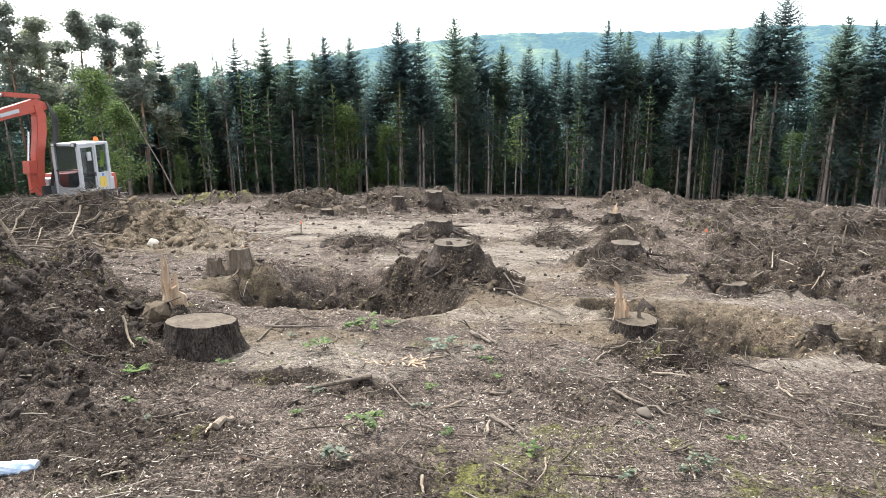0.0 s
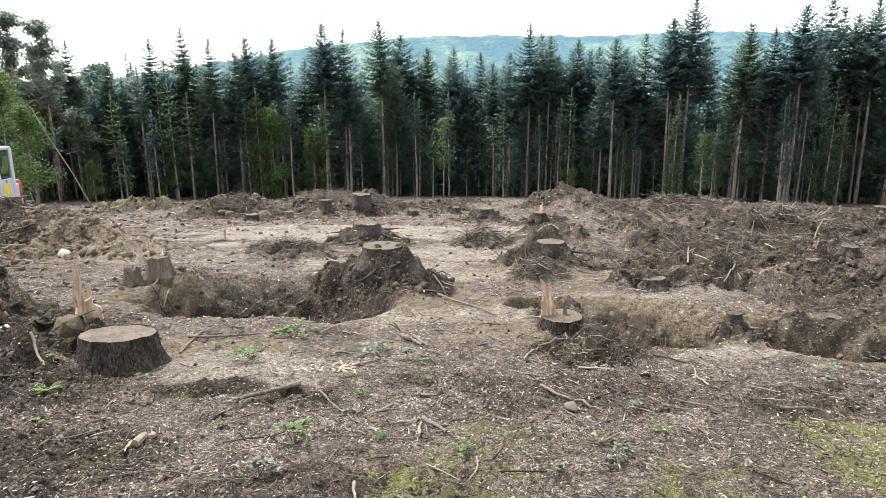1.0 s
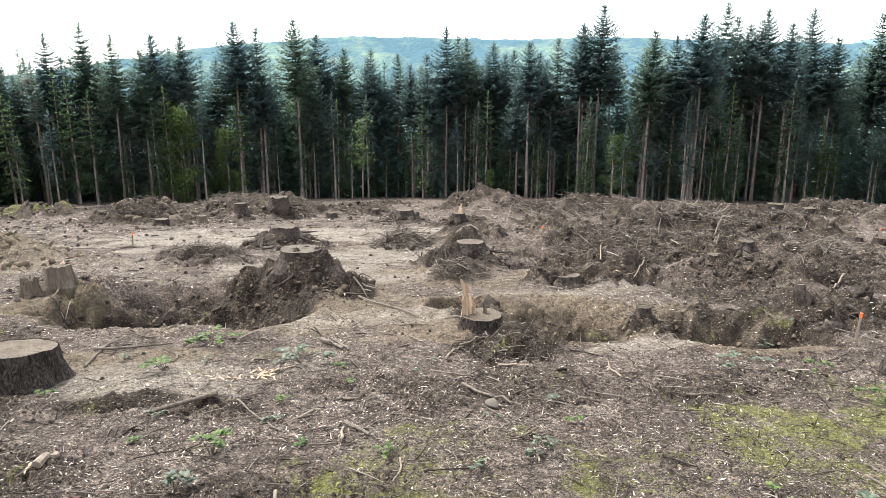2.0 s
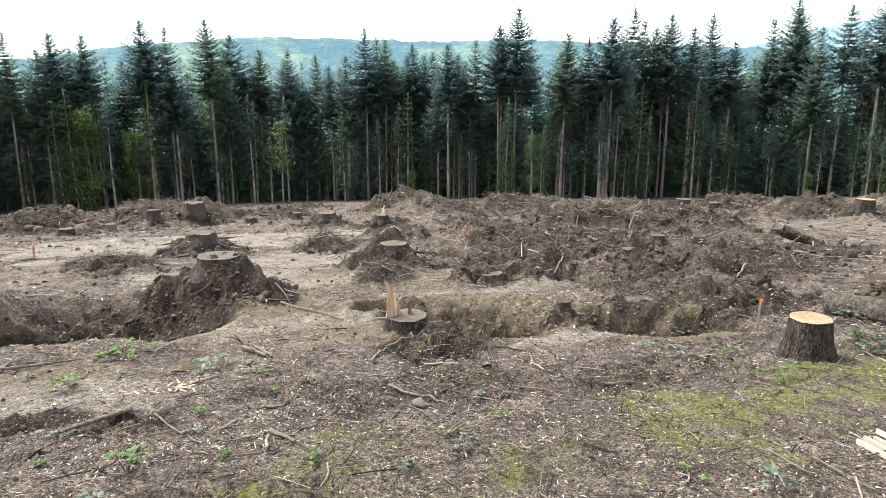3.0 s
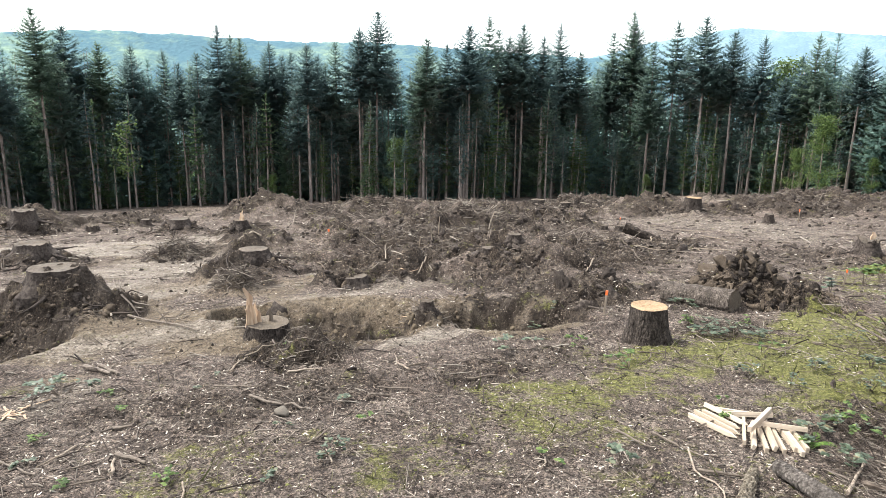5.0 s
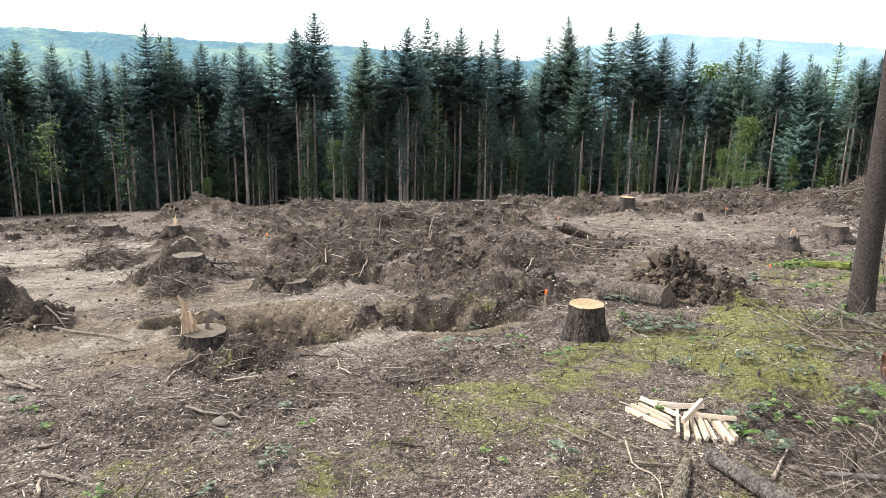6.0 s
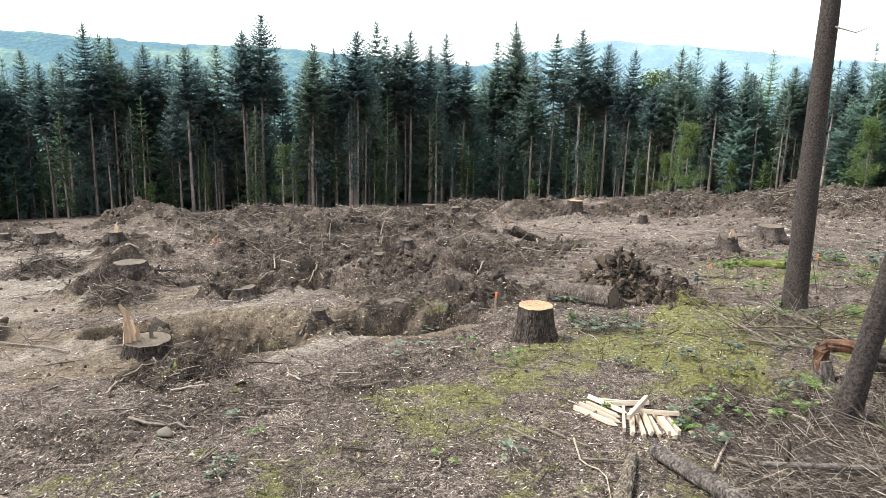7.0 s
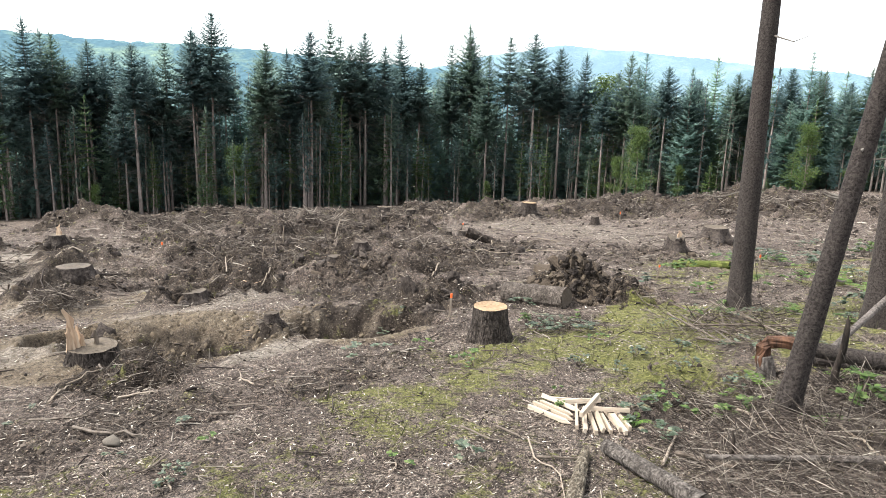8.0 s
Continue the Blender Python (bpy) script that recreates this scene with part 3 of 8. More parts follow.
zone("moss", 2.75, 2.95, 0.85, 0.55, 20, 0.70)
zone("moss", 1.7, 2.75, 0.9, 0.5, 0, 0.6)
zone("moss", 0.5, 3.1, 0.9, 0.5, 0, 0.45)
zone("moss", 7.5, 1.8, 2.0, 1.3, 0, 0.8)
zone("moss", 10.5, 4.0, 2.5, 1.2, 20, 0.55)
zone("moss", 11.5, 1.5, 2.5, 1.5, 0, 0.7)
zone("moss", 2.9, 1.6, 0.9, 0.5, 0, 0.4)
zone("moss", -12.0, 31.0, 7.0, 2.5, 0, 0.6)


def zones_at(x, y):
    wob = fbm(x, y, 0.9, 4, 40)
    out = {k: np.zeros_like(x) for k in ("clay", "pale", "humus", "moss")}
    for kind, cx, cy, rx, ry, rot, amount in ZONES:
        u, v = local(x, y, cx, cy, rx, ry, rot)
        d = np.sqrt(u * u + v * v) + wob * 0.7
        out[kind] = np.maximum(out[kind], amount * (1 - smooth01(0.45, 1.25, d)))
    return out


def lumps(x, y, freq, seed):
    """Rounded clods side by side, 0 in the gaps between them to 1 on top."""
    x, y = x * freq, y * freq
    xi, yi = np.floor(x).astype(np.int64), np.floor(y).astype(np.int64)
    top = np.zeros_like(x)
    for ox in (-1, 0, 1):
        for oy in (-1, 0, 1):
            cx, cy = xi + ox, yi + oy
            h = (cx * 374761393 + cy * 668265263 + seed * 1274126177) & 0xFFFFFFFF
            h = ((h ^ (h >> 13)) * 1103515245) & 0xFFFFFFFF
            px, py, tall = (h & 255) / 255.0, ((h >> 8) & 255) / 255.0, ((h >> 16) & 255) / 255.0
            d2 = (x - cx - px) ** 2 + (y - cy - py) ** 2
            top = np.maximum(top, (0.35 + 0.65 * tall) * np.clip(1 - d2 / (0.35 + 0.5 * tall), 0, 1))
    return top


EDGE_AZ = [-60, -40, -23, 0, 15, 32, 46, 66, 85, 110]
EDGE_OUT = [49.4, 52.0, 54.6, 58.5, 59.8, 55.9, 70.2, 63.7, 54.6, 46.8]
RIM_AZ = [-60, -31, -18.6, -14, 1, 13, 20, 32, 41, 49, 52, 61, 64, 72, 77, 100]
RIM_EL = [-6.5, -7.2, -7.75, -8.05, -8.36, -8.45, -8.35, -8.3, -7.7, -7.3, -6.95, -6.2, -6.0, -5.0, -4.3, -3.2]


def height(x, y):
    """The lie of the land, for arrays."""
    x, y = np.asarray(x, float), np.asarray(y, float)
    r = np.hypot(x, y)
    az = np.degrees(np.arctan2(x, y))
    z = -0.025 * x - 0.112 * y
    # the clearing tips and dips towards the wood's edge
    out = np.interp(az, EDGE_AZ, EDGE_OUT)
    rim = 1.45 + out * np.tan(np.radians(np.interp(az, RIM_AZ, RIM_EL)))
    flat = out * (-0.025 * np.sin(np.radians(az)) - 0.112 * np.cos(np.radians(az)))
    z = z + (rim - flat) * smooth01(0.30, 1.0, r / out) * smooth01(130, 90, np.abs(az - 20))
    z = z - 0.00035 * np.maximum(r - 60, 0) ** 2 * (r < 900) * np.exp(-r / 160)
    clearing = 1 - smooth01(60, 90, r)
    z = z + clearing * (0.10 * fbm(x, y, 0.16, 3, 3) + 0.035 * fbm(x, y, 0.9, 4, 7))
    far = smooth01(4, 16, 0.9 * x - 0.15 * y) + smooth01(22, 30, y)
    rough = 0.58 + 0.75 * np.minimum(far, 1)
    for cx, cy, rx, ry, h, rot, rgh, sharp in MOUNDS:
        u, v = local(x, y, cx, cy, rx, ry, rot)
        d2 = u * u + v * v
        m = d2 < 6
        if not np.any(m):
            continue
        d = np.sqrt(d2[m])
        xs, ys = x[m], y[m]
        w = np.exp(-1.6 * d ** (2 / sharp))
        lump = 1 + 0.55 * fbm(xs, ys, 1.1 / max(0.4, min(rx, ry)), 4, 21)
        z[m] = z[m] + h * w * lump
        rough[m] = rough[m] + rgh * 0.8 * smooth01(1.7, 0.5, d)
    dug = np.zeros_like(z)
    for cx, cy, rx, ry, depth, rot, wall, slope in PITS:
        u, v = local(x, y, cx, cy, rx, ry, rot)
        m = (u * u + v * v) < 4
        if not np.any(m):
            continue
        d0 = np.sqrt(u[m] ** 2 + v[m] ** 2)
        d = d0 + 0.26 * fbm(x[m], y[m], 1.3, 4, 33)
        run = wall + (slope - wall) * smooth01(-0.2, 0.7, v[m] / (d0 + 0.05))
        dug[m] = np.maximum(dug[m], depth * smooth01(1.0, 1.0 - run, d) * (1 + 0.25 * fbm(x[m], y[m], 3.0, 3, 35)))
        z[m] = z[m] + 0.04 * np.exp(-((d - 1.12) / 0.16) ** 2)
        rough[m] = rough[m] + 0.7 * smooth01(1.05, 0.8, d)
    for cx, cy, r0, r1 in ((0.14, 9.02, 0.30, 1.45), (-2.92, 9.05, 0.22, 0.75), (1.89, 6.10, 0.20, 0.50), (3.34, 5.36, 0.22, 0.46)):      # soil left standing round stumps
        dug = dug * smooth01(r0, r1, np.hypot(x - cx, y - cy))
    z = z - dug
    zz = zones_at(x, y)
    rough = rough + 1.7 * zz["humus"] - 0.3 * zz["moss"] - 1.2 * zz["pale"]
    rough = np.clip(rough, 0.12, 3.1) * clearing
    ridged = 0.5 - np.abs(fbm(x, y, 2.1, 3, 55))
    z = z + rough * (0.030 * fbm(x, y, 3.1, 4, 11, 0.6) + 0.022 * ridged - 0.01)
    churn = np.clip(rough - 0.75, 0, 2.2)
    wx, wy = x + 0.10 * fbm(x, y, 3.0, 3, 5), y + 0.10 * fbm(x, y, 3.0, 3, 6)
    z = z + churn * (0.055 * fbm(x, y, 1.5, 4, 61, 0.6) + 0.085 * (lumps(wx, wy, 1.9, 66) - 0.4) + 0.050 * (lumps(wx, wy, 4.3, 67) - 0.4) + 0.026 * (lumps(wx, wy, 9.5, 68) - 0.4))
    z = z + np.minimum(rough, 1.8) * (0.016 * fbm(x, y, 11.0, 3, 71, 0.65) + 0.010 * (lumps(x, y, 19.0, 69) - 0.4))
    return z


SHEET = {}      # the ground's rings and spokes, heights and soils, for setting things down on it


def surface(x, y, what="z"):
    """Reads the finished ground at arrays of places."""
    az, rs, g = SHEET["az"], SHEET["r"], SHEET[what]
    a, r = np.degrees(np.arctan2(x, y)), np.hypot(x, y)
    i = np.clip(np.searchsorted(az, a) - 1, 0, len(az) - 2)
    j = np.clip(np.searchsorted(rs, r) - 1, 0, len(rs) - 2)
    u, v = (a - az[i]) / (az[i + 1] - az[i]), np.clip((r - rs[j]) / (rs[j + 1] - rs[j]), 0, 1)
    return (g[j, i] * (1 - u) + g[j, i + 1] * u) * (1 - v) + (g[j + 1, i] * (1 - u) + g[j + 1, i + 1] * u) * v


def ground_z(x, y):
    return float(surface(np.array([x], float), np.array([y], float))[0])


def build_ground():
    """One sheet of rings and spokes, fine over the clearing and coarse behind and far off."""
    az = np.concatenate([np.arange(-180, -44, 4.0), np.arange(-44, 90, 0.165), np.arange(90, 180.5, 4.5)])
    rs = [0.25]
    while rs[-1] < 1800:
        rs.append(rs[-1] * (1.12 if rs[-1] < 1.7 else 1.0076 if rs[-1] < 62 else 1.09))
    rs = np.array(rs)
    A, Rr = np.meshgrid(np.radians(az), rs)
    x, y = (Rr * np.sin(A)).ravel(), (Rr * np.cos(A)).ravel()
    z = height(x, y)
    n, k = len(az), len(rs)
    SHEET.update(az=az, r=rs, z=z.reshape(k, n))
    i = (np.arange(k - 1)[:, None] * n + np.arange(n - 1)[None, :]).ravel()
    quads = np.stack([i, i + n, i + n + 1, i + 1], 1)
    me = bpy.data.meshes.new("ground")
    me.vertices.add(len(x) + 1)
    co = np.append(np.stack([x, y, z], 1), [[0.0, 0.0, z[:n].mean()]], 0)
    me.vertices.foreach_set("co", co.astype(np.float32).ravel())
    fan = np.stack([np.full(n - 1, len(x)), np.arange(n - 1), np.arange(1, n)], 1)
    me.loops.add(quads.size + fan.size)
    me.loops.foreach_set("vertex_index", np.append(quads.ravel(), fan.ravel()).astype(np.int32))
    me.polygons.add(len(quads) + len(fan))
    me.polygons.foreach_set("loop_start", np.append(np.arange(len(quads)) * 4, quads.size + np.arange(len(fan)) * 3).astype(np.int32))
    me.polygons.foreach_set("use_smooth", np.ones(len(quads) + len(fan), dtype=bool))
    me.update(calc_edges=True)
    for kind, w in zones_at(x, y).items():
        SHEET[kind] = w.reshape(k, n)
        at = me.attributes.new(kind, "FLOAT", "POINT")
        at.data.foreach_set("value", np.append(w, 0.0).astype(np.float32))
    me.materials.append(M_GROUND)
    return tagged(new("ground", me), "churned brown forest soil with moss, pits and spoil heaps", "ground", kind="structure")


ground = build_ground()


# ---------------------------------------------------------------- far hills
def hill(name, profile, dist, depth, material, label, seed):
    """A wooded ridge: profile gives azimuth and elevation of its crest in degrees."""
    az = np.linspace(profile[0][0], profile[-1][0], 420)
    el = np.interp(az, [p[0] for p in profile], [p[1] for p in profile])
    rows = 40
    verts, faces = [], []
    for j in range(rows):
        f = j / (rows - 1)
        d = dist + depth * f
        for a, e in zip(az, el):
            x, y = d * math.sin(radians(a)), d * math.cos(radians(a))
            top = 1.6 + (dist + depth * 0.8) * math.tan(radians(e))
            s = min(f / 0.8, 1.0)
            base = -170.0
            z = base + (top - base) * (s ** 0.75) - (0 if f < 0.8 else (f - 0.8) * depth * 0.4)
            verts.append((x, y, z))
    v = np.array(verts)
    v[:, 2] += dist * 0.0045 * fbm(v[:, 0], v[:, 1], 14.0 / dist, 5, seed) * np.clip((v[:, 2] + 170) / 80, 0, 1)
    v[:, 2] += 3.5 * fbm(v[:, 0], v[:, 1], 0.06, 3, seed + 9)
    n = len(az)
    for j in range(rows - 1):
        for i in range(n - 1):
            faces.append((j * n + i, j * n + i + 1, (j + 1) * n + i + 1, (j + 1) * n + i))
    ob = piece(name, v.tolist(), faces, material, smooth=True)
    return tagged(ob, label, "hill", kind="structure")


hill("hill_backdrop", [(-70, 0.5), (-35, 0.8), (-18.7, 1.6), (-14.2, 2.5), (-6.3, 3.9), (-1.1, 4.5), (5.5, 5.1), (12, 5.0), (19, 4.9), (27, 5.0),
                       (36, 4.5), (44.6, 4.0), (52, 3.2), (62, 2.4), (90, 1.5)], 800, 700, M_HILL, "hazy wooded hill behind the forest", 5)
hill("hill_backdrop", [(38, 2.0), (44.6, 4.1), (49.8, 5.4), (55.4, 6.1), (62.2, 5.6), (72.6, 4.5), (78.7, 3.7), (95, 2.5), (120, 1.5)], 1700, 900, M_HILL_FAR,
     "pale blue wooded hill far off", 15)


# ---------------------------------------------------------------- forest
def kite(verts, faces, p, d, side, length, width):
    """A narrow needle spray: two triangles folded along the middle."""
    o = len(verts)
    m = p + d * (length * 0.45)
    verts.extend([p, m + side * width, p + d * length, m - side * width])
    faces.append((o, o + 1, o + 2))
    faces.append((o, o + 2, o + 3))


def conifer(name, h, r0, crown_from, reach, seed, needles, bark, whorls=42, per=7, sag=0.35, density=12, dead=60, lean=0.012, fat=1.0, tips=0.0, skirt=12, label=""):
    """A spruce or pine: tapered trunk, whorls of drooping sprays, dead stubs below the crown."""
    rng = random.Random(seed)
    tree = thing(name, label, "tree")
    bx, by = rng.uniform(-lean, lean) * h, rng.uniform(-lean, lean) * h

    def axis(u):
        return Vector((bx * u * u + 0.05 * math.sin(4 * u + seed), by * u * u + 0.05 * math.cos(3 * u + seed), h * u))

    n = 14
    v, f = tube([axis(i / n) if i else axis(0) - Vector((0, 0, 0.6)) for i in range(n + 1)],
                [1.12 * r0 * ((1.35 if i == 0 else 1.0) * (1 - i / n) ** 0.8 + 0.03) for i in range(n + 1)], 7, 0.04, rng)
    piece("trunk", v, f, bark, tree, smooth=True)
    verts, faces = [], []
    for w in range(whorls):
        u = crown_from + (1 - crown_from) * (w + rng.uniform(-0.4, 0.4)) / whorls
        u = min(max(u, crown_from), 0.985)
        s = (u - crown_from) / (1 - crown_from)
        prof = (1 - s) ** (0.45 if tips else 0.85) * min(1.0, 0.45 + 2.2 * s)
        a0 = rng.uniform(0, 6.28)
        for k in range(per):
            if rng.random() < 0.13:
                continue
            L = reach * (prof + 0.05) * rng.uniform(0.65, 1.25)
            a = a0 + 6.283 * k / per + rng.uniform(-0.35, 0.35)
            out = Vector((math.cos(a), math.sin(a), 0))
            tang = Vector((-math.sin(a), math.cos(a), 0))
            rise = 0.55 * s - sag * (1 - s) + rng.uniform(-0.12, 0.12)
            start = axis(u)
            m = max(5, int(2.5 * density * (0.4 + 0.6 * prof)))
            for j in range(m):
                q = tips + (1 - tips) * (j + 0.6) / m
                c = start + out * (L * q) + Vector((0, 0, L * (rise * q - 0.25 * sag * math.sin(q * 3.14) + 0.18 * q * q)))
                ln = L * rng.uniform(0.10, 0.19) * (1.15 - 0.5 * q) + 0.06
                for sd in (-1, 1):
                    if rng.random() < 0.12:
                        continue
                    d = (out * rng.uniform(0.5, 0.9) + tang * sd * rng.uniform(0.5, 1.0) + Vector((0, 0, rng.uniform(-0.95, 0.10)))).normalized()
                    nrm = Vector((rng.uniform(-0.5, 0.5), rng.uniform(-0.5, 0.5), 1)).normalized()
                    kite(verts, faces, c, d, d.cross(nrm).normalized(), ln, ln * rng.uniform(0.17, 0.32) * fat)
            kite(verts, faces, start + out * (L * 0.75) + Vector((0, 0, L * rise * 0.75)), (out + Vector((0, 0, rise))).normalized(), tang, L * 0.4, L * 0.06)
    for w in range(skirt * 3):      # thin hanging sprays on the half-dead lower branches
        u = rng.uniform(crown_from * 0.35, crown_from + 0.04)
        a = rng.uniform(0, 6.283)
        out = Vector((math.cos(a), math.sin(a), 0))
        L = reach * rng.uniform(0.3, 0.8)
        for j in range(7):
            q = rng.uniform(0.3, 1.0)
            d = (out * 0.6 + Vector((rng.uniform(-0.8, 0.8), rng.uniform(-0.8, 0.8), rng.uniform(-0.9, 0.0)))).normalized()
            kite(verts, faces, axis(u) + out * (L * q) - Vector((0, 0, 0.35 * L * q)), d, d.cross(Vector((0.2, 0.1, 1))).normalized(), rng.uniform(0.25, 0.55), rng.uniform(0.025, 0.06))
    for k in range(5):
        kite(verts, faces, axis(0.93 + 0.01 * k), Vector((rng.uniform(-0.3, 0.3), rng.uniform(-0.3, 0.3), 1)).normalized(), Vector((math.cos(k), math.sin(k), 0)), h * 0.055, 0.05)
    piece("crown", verts, faces, needles, tree)
    chunks = []
    for k in range(dead):
        u = rng.uniform(0.08, crown_from + 0.15)
        a = rng.uniform(0, 6.283)
        L = rng.uniform(0.4, 1.0) * reach * (0.45 + 0.5 * u / max(crown_from, 0.2))
        p = axis(u)
        d = Vector((math.cos(a), math.sin(a), 0))
        e = p + d * L + Vector((0, 0, -L * rng.uniform(0.1, 0.5)))
        mid = (p + e) / 2 + Vector((0, 0, L * 0.12))
        chunks.append(tube([p, mid, e], [0.016, 0.010, 0.003], 3, 0, rng, False))
        for b in range(5):
            q = mid.lerp(e, rng.random())
            g = q + Vector((rng.uniform(-1, 1), rng.uniform(-1, 1), rng.uniform(-0.9, 0.1))) * (L * 0.3)
            chunks.append(tube([q, g], [0.007, 0.002], 3, 0, rng, False))
    if chunks:
        v, f = join(chunks)
        tagged(piece("dead_growth", v, f, M_DEADTWIG, tree, "bare grey dead branches"), kind="stuff")
    return tree


def leaf_cluster(verts, faces, c, size, count, leaf, rng):
    for _ in range(count):
        p = c + Vector((rng.gauss(0, 1), rng.gauss(0, 1), rng.gauss(0, 0.8))) * size
        d = Vector((rng.uniform(-1, 1), rng.uniform(-1, 1), rng.uniform(-0.8, 0.4))).normalized()
        s = d.cross(Vector((rng.uniform(-1, 1), rng.uniform(-1, 1), rng.uniform(0.2, 1)))).normalized()
        kite(verts, faces, p, d, s, leaf * rng.uniform(0.7, 1.3), leaf * 0.34)


def broadleaf(name, h, r0, reach, seed, label, leaves=5200, bare=0.12, leaf=0.12):
    rng = random.Random(seed)
    tree = thing(name, label, "tree")
    pts = [Vector((0.12 * math.sin(3 * i / 8 + seed), 0.12 * math.cos(2 * i / 8), h * i / 8 - (0.4 if i == 0 else 0))) for i in range(9)]
    chunks = [tube(pts, [r0 * (1 - i / 8.6) for i in range(9)], 7, 0.05, rng)]
    verts, faces, ends = [], [], []
    for k in range(26):
        u = rng.uniform(bare, 0.97)
        a = rng.uniform(0, 6.28)
        L = reach * (1 - u * 0.75) * rng.uniform(0.6, 1.2)
        p = pts[int(u * 8)].lerp(pts[min(8, int(u * 8) + 1)], (u * 8) % 1)
        e = p + Vector((math.cos(a), math.sin(a), rng.uniform(0.25, 0.8))) * L
        chunks.append(tube([p, p.lerp(e, 0.5) + Vector((0, 0, -0.05 * L)), e], [r0 * 0.3 * (1 - u * 0.6), r0 * 0.17, 0.005], 4, 0, rng, False))
        ends += [p.lerp(e, q) for q in (0.45, 0.7, 0.95)]
    v, f = join(chunks)
    piece("trunk", v, f, M_BARK_FAR, tree, smooth=True)
    for c in ends:
        leaf_cluster(verts, faces, c, reach * 0.16, leaves // len(ends), leaf, rng)
    piece("crown", verts, faces, M_LEAF, tree)
    return tree


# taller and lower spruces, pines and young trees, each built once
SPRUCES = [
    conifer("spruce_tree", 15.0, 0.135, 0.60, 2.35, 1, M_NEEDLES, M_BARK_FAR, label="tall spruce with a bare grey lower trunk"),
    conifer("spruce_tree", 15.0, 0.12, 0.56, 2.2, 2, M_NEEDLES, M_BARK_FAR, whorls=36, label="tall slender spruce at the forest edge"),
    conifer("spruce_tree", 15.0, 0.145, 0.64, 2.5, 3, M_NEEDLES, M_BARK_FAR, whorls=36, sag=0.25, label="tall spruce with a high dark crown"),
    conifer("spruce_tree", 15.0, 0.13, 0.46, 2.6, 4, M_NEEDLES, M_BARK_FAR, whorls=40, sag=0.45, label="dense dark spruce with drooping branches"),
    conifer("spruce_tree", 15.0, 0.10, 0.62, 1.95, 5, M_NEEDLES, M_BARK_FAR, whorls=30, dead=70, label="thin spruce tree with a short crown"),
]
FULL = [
    conifer("spruce_tree", 15.0, 0.135, 0.05, 3.4, 6, M_NEEDLES_HAZED, M_BARK_FAR, whorls=48, per=6, dead=6, label="spruce green almost to the ground"),
    conifer("spruce_tree", 15.0, 0.12, 0.08, 3.1, 7, M_NEEDLES_HAZED, M_BARK_FAR, whorls=44, per=6, dead=10, label="full dark spruce in the wood"),
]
def pine(name, h, r0, seed, label):
    """A forest pine: tall reddish stem, crooked boughs and loose tufts of needles near the top."""
    rng = random.Random(seed)
    tree = thing(name, label, "tree")
    bend = rng.uniform(-0.5, 0.5)

    def axis(u):
        return Vector((bend * u * u + 0.10 * math.sin(5 * u + seed), 0.10 * math.cos(4 * u + seed), h * u))

    n = 12
    chunks = [tube([axis(i / n) if i else axis(0) - Vector((0, 0, 0.6)) for i in range(n + 1)], [r0 * ((1 - i / n) ** 0.7 + 0.04) for i in range(n + 1)], 7, 0.04, rng)]
    verts, faces = [], []
    for k in range(34):
        u = 1 - 0.52 * rng.random() ** 1.2
        a = rng.uniform(0, 6.283)
        L = 2.0 * (0.25 + 1.5 * (1 - u)) * rng.uniform(0.5, 1.1)
        p = axis(u)
        e = p + Vector((math.cos(a), math.sin(a), rng.uniform(-0.05, 0.55))) * min(L, 1.9)
        m = p.lerp(e, 0.5) + Vector((rng.uniform(-0.2, 0.2), rng.uniform(-0.2, 0.2), -0.12))
        chunks.append(tube([p, m, e], [r0 * 0.26 * (1.2 - u) + 0.012, 0.018, 0.006], 4, 0, rng, False))
        for c, size in ((e, 0.30), (m.lerp(e, 0.5), 0.26), (e + Vector((rng.uniform(-0.4, 0.4), rng.uniform(-0.4, 0.4), rng.uniform(-0.1, 0.3))), 0.24), (m, 0.18)):
            leaf_cluster(verts, faces, c, size * rng.uniform(0.7, 1.2), 46, 0.24, rng)
    v, f = join(chunks)
    piece("trunk", v, f, M_BARK_PINE, tree, smooth=True)
    piece("crown", verts, faces, M_NEEDLES_PINE, tree)
    return tree


PINES = [pine("pine_tree", 15.0, 0.15, 8, "pine with a reddish trunk and thin crown"), pine("pine_tree", 15.0, 0.14, 9, "open-crowned grey-green pine tree"),
         pine("pine_tree", 15.0, 0.16, 21, "tall pine with loose tufts of needles")]
POLES = [
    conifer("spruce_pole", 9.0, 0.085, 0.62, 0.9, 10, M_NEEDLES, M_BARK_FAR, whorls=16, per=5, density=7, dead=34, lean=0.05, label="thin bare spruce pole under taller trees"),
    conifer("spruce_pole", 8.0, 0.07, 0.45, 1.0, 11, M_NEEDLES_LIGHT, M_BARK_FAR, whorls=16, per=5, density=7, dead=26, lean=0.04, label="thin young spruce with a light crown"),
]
YOUNG = [
    conifer("young_spruce", 4.0, 0.05, 0.04, 1.15, 12, M_NEEDLES_LIGHT, M_BARK_FAR, whorls=18, per=6, density=7, dead=0, label="bushy young spruce at the forest edge"),
    broadleaf("young_beech", 6.0, 0.07, 1.6, 13, "bright green young broadleaf tree"),
    broadleaf("beech_sapling", 5.0, 0.05, 1.2, 14, "slender sapling with few pale leaves", leaves=500, bare=0.35, leaf=0.15),
]
USED = set()


